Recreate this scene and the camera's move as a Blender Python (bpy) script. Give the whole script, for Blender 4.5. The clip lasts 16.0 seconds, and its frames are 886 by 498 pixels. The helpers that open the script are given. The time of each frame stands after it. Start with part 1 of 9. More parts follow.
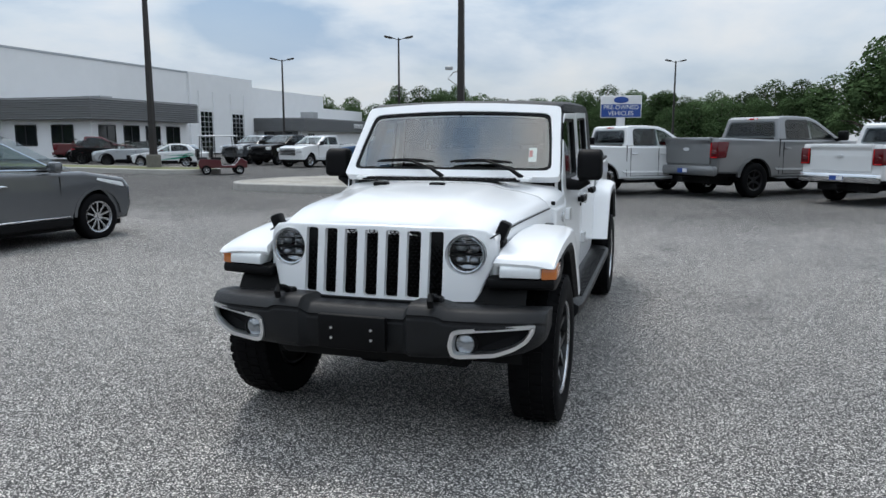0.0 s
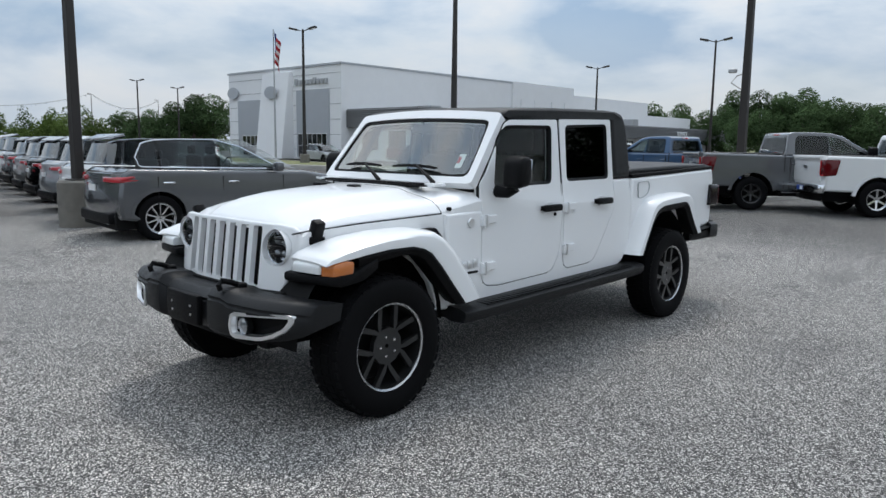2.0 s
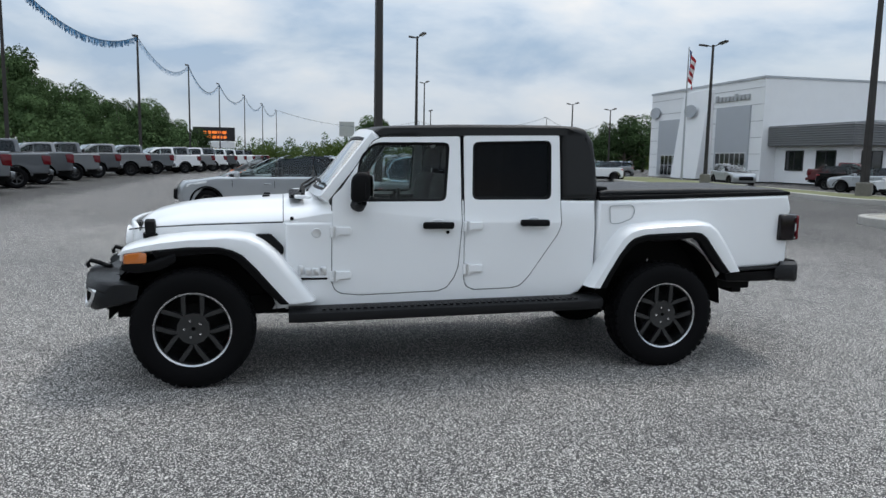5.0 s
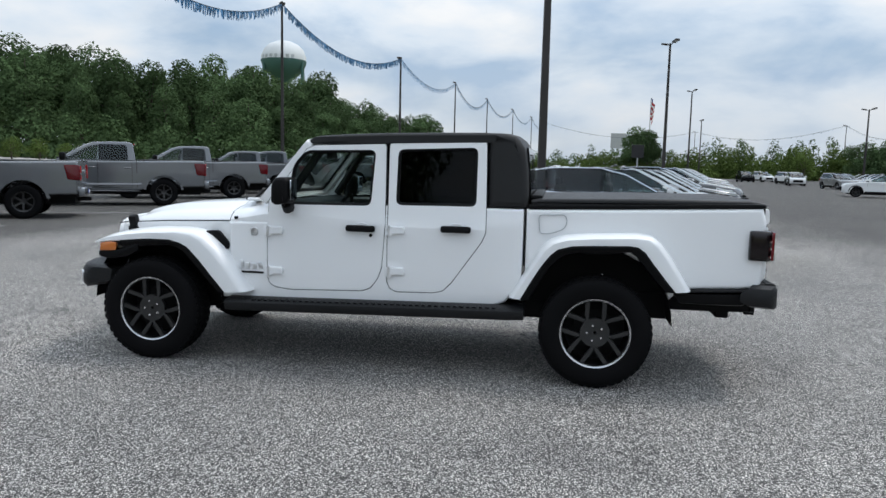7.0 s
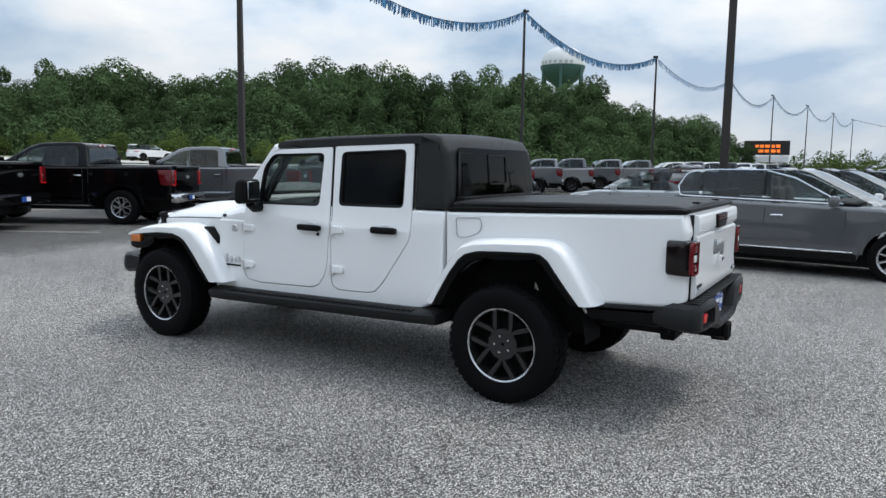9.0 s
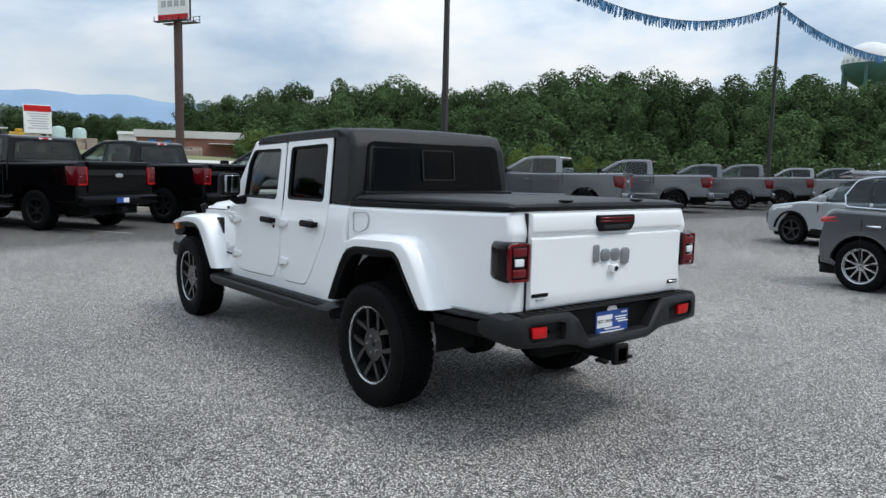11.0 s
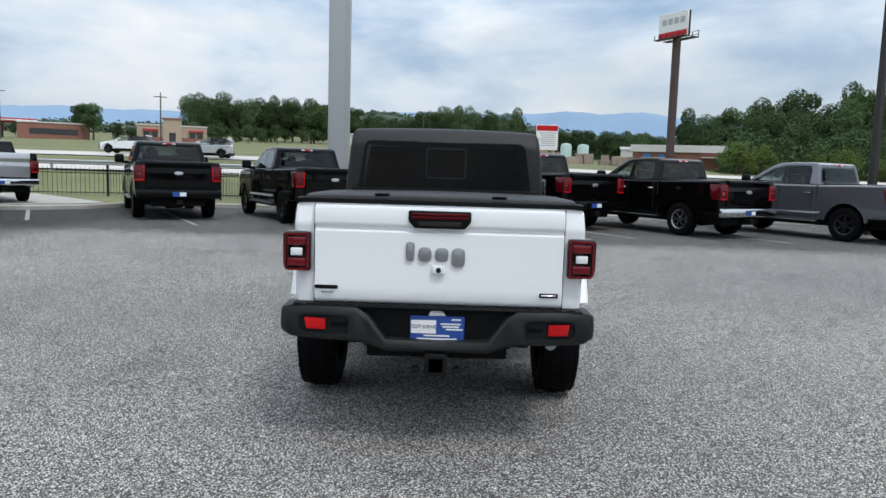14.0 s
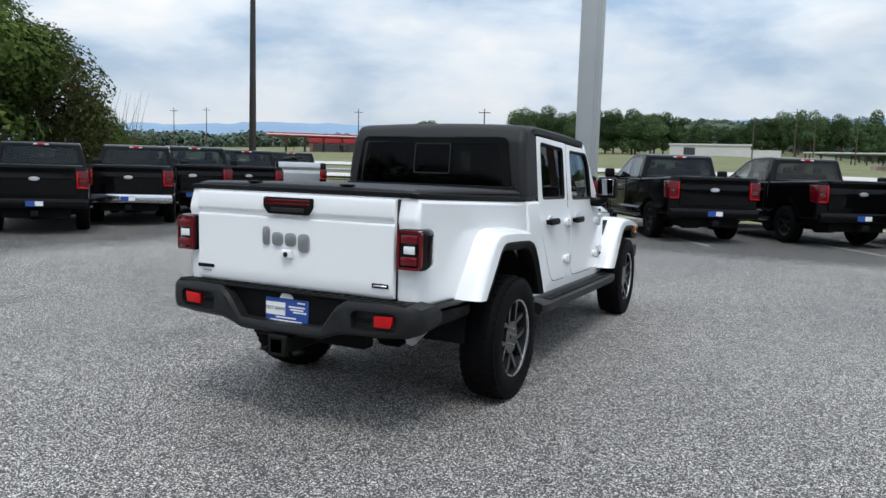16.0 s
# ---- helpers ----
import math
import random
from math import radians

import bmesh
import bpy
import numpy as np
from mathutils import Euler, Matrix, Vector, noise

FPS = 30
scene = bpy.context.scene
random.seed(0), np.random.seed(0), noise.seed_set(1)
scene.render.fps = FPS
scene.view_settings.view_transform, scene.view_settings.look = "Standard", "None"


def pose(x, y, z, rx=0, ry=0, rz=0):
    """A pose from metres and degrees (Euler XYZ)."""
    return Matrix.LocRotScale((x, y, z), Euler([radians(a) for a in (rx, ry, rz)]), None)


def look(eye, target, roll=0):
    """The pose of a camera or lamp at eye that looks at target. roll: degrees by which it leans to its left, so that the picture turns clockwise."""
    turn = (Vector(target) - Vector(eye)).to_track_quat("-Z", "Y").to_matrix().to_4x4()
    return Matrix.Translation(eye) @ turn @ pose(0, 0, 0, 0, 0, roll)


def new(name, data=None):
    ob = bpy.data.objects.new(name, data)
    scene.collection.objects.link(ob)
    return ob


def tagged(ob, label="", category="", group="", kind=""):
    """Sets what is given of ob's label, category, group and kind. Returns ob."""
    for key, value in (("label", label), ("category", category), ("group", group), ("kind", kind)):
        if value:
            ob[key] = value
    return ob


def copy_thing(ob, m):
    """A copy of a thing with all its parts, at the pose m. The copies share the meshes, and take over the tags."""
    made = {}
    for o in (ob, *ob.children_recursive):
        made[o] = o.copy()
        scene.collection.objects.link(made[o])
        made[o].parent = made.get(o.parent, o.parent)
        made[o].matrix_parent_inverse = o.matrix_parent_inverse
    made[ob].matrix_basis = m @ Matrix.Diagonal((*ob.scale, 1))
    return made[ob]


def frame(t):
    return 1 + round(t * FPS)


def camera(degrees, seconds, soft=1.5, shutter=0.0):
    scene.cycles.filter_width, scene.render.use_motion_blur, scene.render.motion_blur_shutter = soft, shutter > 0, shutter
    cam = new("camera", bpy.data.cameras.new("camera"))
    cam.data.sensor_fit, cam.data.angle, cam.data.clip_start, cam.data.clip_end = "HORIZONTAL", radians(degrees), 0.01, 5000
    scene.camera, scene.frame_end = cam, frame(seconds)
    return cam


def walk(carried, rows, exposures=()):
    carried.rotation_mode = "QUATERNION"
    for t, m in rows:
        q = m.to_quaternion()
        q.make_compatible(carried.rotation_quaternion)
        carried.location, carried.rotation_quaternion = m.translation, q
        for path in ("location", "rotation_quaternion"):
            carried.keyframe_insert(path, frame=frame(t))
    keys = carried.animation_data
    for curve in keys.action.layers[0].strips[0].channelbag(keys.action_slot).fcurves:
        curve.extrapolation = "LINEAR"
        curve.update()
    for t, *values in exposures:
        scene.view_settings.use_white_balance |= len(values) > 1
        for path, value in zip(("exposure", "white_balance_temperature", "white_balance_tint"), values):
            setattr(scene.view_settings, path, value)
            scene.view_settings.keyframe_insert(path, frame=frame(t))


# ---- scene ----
cam = camera(63.0, 16.0)
PATH = [
    (0, (1.425, -3.9, 1.538), (0.846, -2.009, 1.241), 0.0),
    (0.5, (2.075, -3.678, 1.539), (1.271, -1.869, 1.248), 0.3),
    (1, (2.688, -3.41, 1.535), (1.683, -1.705, 1.248), 0.6),
    (1.5, (3.288, -3.091, 1.548), (2.101, -1.507, 1.263), 0.7),
    (2, (3.856, -2.724, 1.544), (2.507, -1.274, 1.261), 0.7),
    (2.5, (4.372, -2.276, 1.55), (2.879, -0.974, 1.271), 0.6),
    (3, (4.831, -1.768, 1.557), (3.213, -0.625, 1.284), 0.6),
    (3.5, (5.196, -1.217, 1.581), (3.471, -0.241, 1.314), 0.7),
    (4, (5.508, -0.626, 1.585), (3.692, 0.171, 1.324), 0.9),
    (6.5, (6.168, 2.519, 1.593), (4.185, 2.399, 1.359), 1.2),
    (7, (6.177, 3.179, 1.602), (4.214, 2.872, 1.37), 1.3),
    (7.5, (6.061, 3.832, 1.617), (4.137, 3.337, 1.385), 1.3),
    (8, (5.889, 4.463, 1.617), (4.02, 3.79, 1.384), 1.2),
    (8.5, (5.587, 5.037, 1.631), (3.791, 4.188, 1.397), 1.0),
    (9, (5.256, 5.609, 1.627), (3.551, 4.59, 1.393), 0.8),
    (11.5, (2.866, 7.78, 1.559), (1.797, 6.104, 1.339), 1.5),
    (12, (2.319, 8.083, 1.566), (1.425, 6.308, 1.346), 1.6),
    (12.5, (1.753, 8.261, 1.552), (1.063, 6.396, 1.332), 1.6),
    (13, (1.164, 8.439, 1.553), (0.699, 6.506, 1.335), 1.6),
    (13.5, (0.566, 8.504, 1.546), (0.339, 6.529, 1.327), 1.7),
    (14, (-0.056, 8.558, 1.539), (-0.038, 6.57, 1.321), 1.7),
    (14.5, (-0.676, 8.491, 1.518), (-0.422, 6.519, 1.302), 1.8),
    (15, (-1.307, 8.37, 1.512), (-0.832, 6.439, 1.296), 1.8),
    (15.5, (-1.913, 8.173, 1.503), (-1.234, 6.304, 1.29), 1.8),
    (16, (-2.519, 7.933, 1.486), (-1.655, 6.142, 1.273), 1.7),
]
walk(cam, [(r[0], look(*r[1:])) for r in PATH], ((0, -0.12), (3.5, -0.17), (6.5, -0.07), (9.0, 0.0), (11.5, 0.03), (16, 0.0)))

# ---- sky, sun ----
SUN_EL, SUN_AZ = 60.0, 125.0   # degrees; azimuth measured from +x towards +y


def build_world():
    w = bpy.data.worlds.new("overcast_sky")
    scene.world = w
    w.use_nodes = True
    nt = w.node_tree
    N, L = nt.nodes, nt.links
    N.clear()
    out = N.new("ShaderNodeOutputWorld")
    bg = N.new("ShaderNodeBackground")
    sky = N.new("ShaderNodeTexSky")
    sky.sky_type = "NISHITA"
    sky.sun_disc = False
    sky.sun_elevation = radians(SUN_EL)
    sky.sun_rotation = radians(90 - SUN_AZ)
    sky.air_density, sky.dust_density, sky.ozone_density = 1.0, 1.5, 1.5
    dim = N.new("ShaderNodeVectorMath")
    dim.operation = "SCALE"
    dim.inputs["Scale"].default_value = 0.10
    L.new(sky.outputs[0], dim.inputs[0])
    tc = N.new("ShaderNodeTexCoord")
    sep = N.new("ShaderNodeSeparateXYZ")
    L.new(tc.outputs["Generated"], sep.inputs[0])
    ab = N.new("ShaderNodeMath")
    ab.operation = "ABSOLUTE"
    L.new(sep.outputs["Z"], ab.inputs[0])
    comb = N.new("ShaderNodeVectorMath")   # clouds lie flat: squeeze them in height
    comb.operation = "MULTIPLY"
    comb.inputs[1].default_value = (1.0, 1.0, 2.6)
    L.new(tc.outputs["Generated"], comb.inputs[0])
    # broad cloud decks, then billows
    n1 = N.new("ShaderNodeTexNoise")
    n1.inputs["Scale"].default_value = 2.1
    n1.inputs["Detail"].default_value = 7.0
    n1.inputs["Roughness"].default_value = 0.56
    n1.inputs["Distortion"].default_value = 0.35
    L.new(comb.outputs[0], n1.inputs["Vector"])
    n2 = N.new("ShaderNodeTexNoise")
    n2.inputs["Scale"].default_value = 4.2
    n2.inputs["Detail"].default_value = 9.0
    n2.inputs["Roughness"].default_value = 0.52
    n2.inputs["Distortion"].default_value = 0.2
    L.new(comb.outputs[0], n2.inputs["Vector"])
    cr = N.new("ShaderNodeValToRGB")
    e = cr.color_ramp.elements
    e[0].position, e[0].color = 0.34, (0.36, 0.50, 0.68, 1)
    e[1].position, e[1].color = 0.67, (0.86, 0.875, 0.89, 1)
    m = cr.color_ramp.elements.new(0.5)
    m.color = (0.66, 0.75, 0.85, 1)
    L.new(n2.outputs["Fac"], cr.inputs[0])
    cover = N.new("ShaderNodeValToRGB")
    e = cover.color_ramp.elements
    e[0].position, e[0].color = 0.36, (0, 0, 0, 1)
    e[1].position, e[1].color = 0.56, (1, 1, 1, 1)
    L.new(n1.outputs["Fac"], cover.inputs[0])
    cap = N.new("ShaderNodeMapRange")
    cap.inputs["To Min"].default_value = 0.62
    L.new(cover.outputs[0], cap.inputs["Value"])
    # haze whitens the sky near the horizon
    hz = N.new("ShaderNodeMapRange")
    hz.inputs["From Min"].default_value, hz.inputs["From Max"].default_value = 0.0, 0.18
    hz.inputs["To Min"].default_value, hz.inputs["To Max"].default_value = 0.55, 0.0
    L.new(ab.outputs[0], hz.inputs["Value"])
    mix = N.new("ShaderNodeMix")
    mix.data_type = "RGBA"
    L.new(cap.outputs[0], mix.inputs[0])
    L.new(dim.outputs[0], mix.inputs[6])
    L.new(cr.outputs[0], mix.inputs[7])
    mix2 = N.new("ShaderNodeMix")
    mix2.data_type = "RGBA"
    L.new(hz.outputs[0], mix2.inputs[0])
    L.new(mix.outputs[2], mix2.inputs[6])
    mix2.inputs[7].default_value = (0.73, 0.785, 0.842, 1)
    # an overcast sky is brighter overhead than at the horizon
    grad = N.new("ShaderNodeMapRange")
    grad.inputs["To Min"].default_value, grad.inputs["To Max"].default_value = 0.88, 2.1
    L.new(ab.outputs[0], grad.inputs["Value"])
    over = N.new("ShaderNodeVectorMath")
    over.operation = "SCALE"
    L.new(mix2.outputs[2], over.inputs[0])
    L.new(grad.outputs[0], over.inputs["Scale"])
    L.new(over.outputs[0], bg.inputs["Color"])
    bg.inputs["Strength"].default_value = 1.02
    L.new(bg.outputs[0], out.inputs[0])


build_world()
sun_data = bpy.data.lights.new("sun", "SUN")
sun_data.energy = 1.45
sun_data.angle = radians(14)
sun_data.color = (1.0, 0.97, 0.93)
sun = new("sun", sun_data)
sd = Vector((math.cos(radians(SUN_EL)) * math.cos(radians(SUN_AZ)), math.cos(radians(SUN_EL)) * math.sin(radians(SUN_AZ)), math.sin(radians(SUN_EL))))
sun.matrix_world = look(sd * 50, (0, 0, 0))

# ---- materials ----
MATS = {}


def mat(name, color, rough=0.5, metal=0.0, vary=0.0, scale=6.0, bump=0.0, bump_scale=60.0, coat=0.0, coords="Object", island=0.0, objrand=0.0, spec=0.5, trans=0.0, emit=0.0, stain=0.0):
    """Principled material with grain (scale), stains (scale / 9), relief and per-piece variation."""
    if name in MATS:
        return MATS[name]
    m = bpy.data.materials.new(name)
    MATS[name] = m
    m.use_nodes = True
    nt = m.node_tree
    N, L = nt.nodes, nt.links
    b = N["Principled BSDF"]
    b.inputs["Base Color"].default_value = (*color, 1)
    b.inputs["Roughness"].default_value = rough
    b.inputs["Metallic"].default_value = metal
    b.inputs["Coat Weight"].default_value = coat
    b.inputs["Coat Roughness"].default_value = 0.04
    b.inputs["Specular IOR Level"].default_value = spec
    b.inputs["Transmission Weight"].default_value = trans
    if emit:
        b.inputs["Emission Color"].default_value = (*color, 1)
        b.inputs["Emission Strength"].default_value = emit
    tc = N.new("ShaderNodeTexCoord")
    col = None
    if vary or stain:
        n1 = N.new("ShaderNodeTexNoise")
        n1.inputs["Scale"].default_value, n1.inputs["Detail"].default_value, n1.inputs["Roughness"].default_value = scale, 6, 0.62
        L.new(tc.outputs[coords], n1.inputs["Vector"])
        n2 = N.new("ShaderNodeTexNoise")
        n2.inputs["Scale"].default_value, n2.inputs["Detail"].default_value = scale / 9, 4
        L.new(tc.outputs[coords], n2.inputs["Vector"])
        add = N.new("ShaderNodeMath")
        add.operation = "MULTIPLY_ADD"
        add.inputs[1].default_value = 0.5
        half = N.new("ShaderNodeMath")
        half.operation = "MULTIPLY"
        half.inputs[1].default_value = 0.5
        L.new(n1.outputs["Fac"], add.inputs[0])
        L.new(n2.outputs["Fac"], half.inputs[0])
        L.new(half.outputs[0], add.inputs[2])
        rg = N.new("ShaderNodeMapRange")
        rg.inputs["From Min"].default_value, rg.inputs["From Max"].default_value = 0.3, 0.7
        rg.inputs["To Min"].default_value, rg.inputs["To Max"].default_value = 1 - vary, 1 + vary
        L.new(add.outputs[0], rg.inputs["Value"])
        sc = N.new("ShaderNodeVectorMath")
        sc.operation = "SCALE"
        sc.inputs[0].default_value = color
        L.new(rg.outputs[0], sc.inputs["Scale"])
        col = sc.outputs[0]
        rr = N.new("ShaderNodeMapRange")
        rr.inputs["To Min"].default_value, rr.inputs["To Max"].default_value = max(0, rough - 0.12 * (rough > 0.34)), min(1, rough + 0.1 * (rough > 0.34))
        L.new(n1.outputs["Fac"], rr.inputs["Value"])
        L.new(rr.outputs[0], b.inputs["Roughness"])
    if island or objrand:
        if island:
            r = N.new("ShaderNodeNewGeometry").outputs["Random Per Island"]
            amt = island
        else:
            r = N.new("ShaderNodeObjectInfo").outputs["Random"]
            amt = objrand
        rg2 = N.new("ShaderNodeMapRange")
        rg2.inputs["To Min"].default_value, rg2.inputs["To Max"].default_value = 1 - amt, 1 + amt
        L.new(r, rg2.inputs["Value"])
        s2 = N.new("ShaderNodeVectorMath")
        s2.operation = "SCALE"
        if col:
            L.new(col, s2.inputs[0])
        else:
            s2.inputs[0].default_value = color
        L.new(rg2.outputs[0], s2.inputs["Scale"])
        col = s2.outputs[0]
    if col:
        L.new(col, b.inputs["Base Color"])
    if bump:
        nb = N.new("ShaderNodeTexNoise")
        nb.inputs["Scale"].default_value, nb.inputs["Detail"].default_value = bump_scale, 4
        L.new(tc.outputs[coords], nb.inputs["Vector"])
        bp = N.new("ShaderNodeBump")
        bp.inputs["Strength"].default_value = bump
        bp.inputs["Distance"].default_value = 0.004
        L.new(nb.outputs["Fac"], bp.inputs["Height"])
        L.new(bp.outputs[0], b.inputs["Normal"])
    return m


def asphalt_material():
    """Worn lot asphalt: light and dark stone chips in grey binder, wide stains, tyre wear, fine cracks."""
    m = bpy.data.materials.new("asphalt_lot")
    m.use_nodes = True
    nt = m.node_tree
    N, L = nt.nodes, nt.links
    b = N["Principled BSDF"]
    tc = N.new("ShaderNodeTexCoord")
    P = tc.outputs["Object"]

    def voro(scale, feature="F1"):
        v = N.new("ShaderNodeTexVoronoi")
        v.feature = feature
        v.inputs["Scale"].default_value = scale
        L.new(P, v.inputs["Vector"])
        return v

    def nz(scale, detail=5, rough=0.6):
        v = N.new("ShaderNodeTexNoise")
        v.inputs["Scale"].default_value, v.inputs["Detail"].default_value, v.inputs["Roughness"].default_value = scale, detail, rough
        L.new(P, v.inputs["Vector"])
        return v

    def ramp(sock, p0, c0, p1, c1, mid=None):
        r = N.new("ShaderNodeValToRGB")
        e = r.color_ramp.elements
        e[0].position, e[0].color = p0, (*c0, 1)
        e[1].position, e[1].color = p1, (*c1, 1)
        if mid:
            k = r.color_ramp.elements.new(mid[0])
            k.color = (*mid[1], 1)
        L.new(sock, r.inputs[0])
        return r.outputs[0]

    def mult(a, c, fac=1.0):
        x = N.new("ShaderNodeMix")
        x.data_type, x.blend_type = "RGBA", "MULTIPLY"
        x.inputs[0].default_value = fac
        L.new(a, x.inputs[6])
        L.new(c, x.inputs[7])
        return x.outputs[2]

    chips = voro(160.0)
    cellv = N.new("ShaderNodeSeparateColor")
    L.new(chips.outputs["Color"], cellv.inputs[0])
    stone = ramp(cellv.outputs[0], 0.0, (0.022, 0.0215, 0.021), 1.0, (0.96, 0.92, 0.875), (0.63, (0.140, 0.1365, 0.133)))
    fines = voro(430.0)
    cf = N.new("ShaderNodeSeparateColor")
    L.new(fines.outputs["Color"], cf.inputs[0])
    c = mult(stone, ramp(cf.outputs[1], 0.0, (0.62, 0.62, 0.62), 1.0, (1.38, 1.37, 1.35)))
    # dark binder shows in the gaps between the chips
    c = mult(c, ramp(chips.outputs["Distance"], 0.35, (1.06, 1.06, 1.06), 0.75, (0.62, 0.62, 0.62)))
    grain = nz(7.0, 4, 0.6)
    c = mult(c, ramp(grain.outputs["Fac"], 0.3, (0.93, 0.93, 0.935), 0.7, (1.07, 1.07, 1.065)))
    wide = nz(0.22, 5, 0.55)
    c = mult(c, ramp(wide.outputs["Fac"], 0.32, (0.82, 0.825, 0.83), 0.68, (1.15, 1.14, 1.125)))
    stain = nz(1.1, 4, 0.5)
    c = mult(c, ramp(stain.outputs["Fac"], 0.30, (0.76, 0.76, 0.77), 0.42, (1, 1, 1)))
    # oil drips
    drip = nz(3.1, 3, 0.5)
    c = mult(c, ramp(drip.outputs["Fac"], 0.255, (0.42, 0.42, 0.42), 0.285, (1, 1, 1)))
    # sealed cracks: thin dark wandering lines, broken up
    ck = voro(0.16, "DISTANCE_TO_EDGE")
    wob = nz(1.6, 5)
    va = N.new("ShaderNodeVectorMath")
    va.operation = "MULTIPLY_ADD"
    va.inputs[1].default_value = (1.6, 1.6, 0)
    L.new(wob.outputs["Color"], va.inputs[0])
    L.new(P, va.inputs[2])
    L.new(va.outputs[0], ck.inputs["Vector"])
    c = mult(c, ramp(ck.outputs["Distance"], 0.0015, (0.55, 0.55, 0.55), 0.004, (1, 1, 1)), 0.8)
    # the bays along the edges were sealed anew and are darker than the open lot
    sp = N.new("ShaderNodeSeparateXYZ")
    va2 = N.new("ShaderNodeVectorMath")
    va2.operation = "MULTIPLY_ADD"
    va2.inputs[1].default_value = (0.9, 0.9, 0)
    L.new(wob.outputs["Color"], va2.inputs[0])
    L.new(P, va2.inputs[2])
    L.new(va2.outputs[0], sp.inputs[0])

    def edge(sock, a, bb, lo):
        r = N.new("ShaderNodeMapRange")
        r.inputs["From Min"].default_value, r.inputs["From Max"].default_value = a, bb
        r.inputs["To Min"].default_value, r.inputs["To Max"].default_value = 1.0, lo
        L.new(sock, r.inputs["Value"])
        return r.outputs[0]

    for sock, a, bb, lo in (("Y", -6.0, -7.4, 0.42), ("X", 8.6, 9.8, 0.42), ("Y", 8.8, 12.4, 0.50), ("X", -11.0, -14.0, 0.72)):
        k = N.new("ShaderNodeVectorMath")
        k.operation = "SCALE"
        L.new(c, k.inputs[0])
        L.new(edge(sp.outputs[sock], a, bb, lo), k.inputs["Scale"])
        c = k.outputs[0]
    L.new(c, b.inputs["Base Color"])
    b.inputs["Roughness"].default_value = 0.88
    b.inputs["Specular IOR Level"].default_value = 0.35
    bp = N.new("ShaderNodeBump")
    bp.inputs["Strength"].default_value = 0.55
    bp.inputs["Distance"].default_value = 0.006
    L.new(chips.outputs["Distance"], bp.inputs["Height"])
    L.new(bp.outputs[0], b.inputs["Normal"])
    return m


def glass_material(name, tint, rough=0.0, f0=0.03, bend=4.5):
    """Thin car glass: tinted see-through with a clear reflection."""
    if name in MATS:
        return MATS[name]
    m = bpy.data.materials.new(name)
    MATS[name] = m
    m.use_nodes = True
    nt = m.node_tree
    N, L = nt.nodes, nt.links
    N.remove(N["Principled BSDF"])
    out = N["Material Output"]
    tr = N.new("ShaderNodeBsdfTransparent")
    tr.inputs[0].default_value = (*tint, 1)
    gl = N.new("ShaderNodeBsdfGlossy")
    gl.inputs["Roughness"].default_value = rough
    gl.inputs["Color"].default_value = (1, 1, 1, 1)
    lw = N.new("ShaderNodeLayerWeight")
    lw.inputs["Blend"].default_value = 0.5
    pw = N.new("ShaderNodeMath")
    pw.operation = "POWER"
    pw.inputs[1].default_value = bend
    L.new(lw.outputs["Facing"], pw.inputs[0])
    fr = N.new("ShaderNodeMath")
    fr.operation = "MULTIPLY_ADD"
    fr.inputs[1].default_value, fr.inputs[2].default_value = 1 - f0, f0
    L.new(pw.outputs[0], fr.inputs[0])
    mx = N.new("ShaderNodeMixShader")
    L.new(fr.outputs[0], mx.inputs[0])
    L.new(tr.outputs[0], mx.inputs[1])
    L.new(gl.outputs[0], mx.inputs[2])
    L.new(mx.outputs[0], out.inputs[0])
    return m


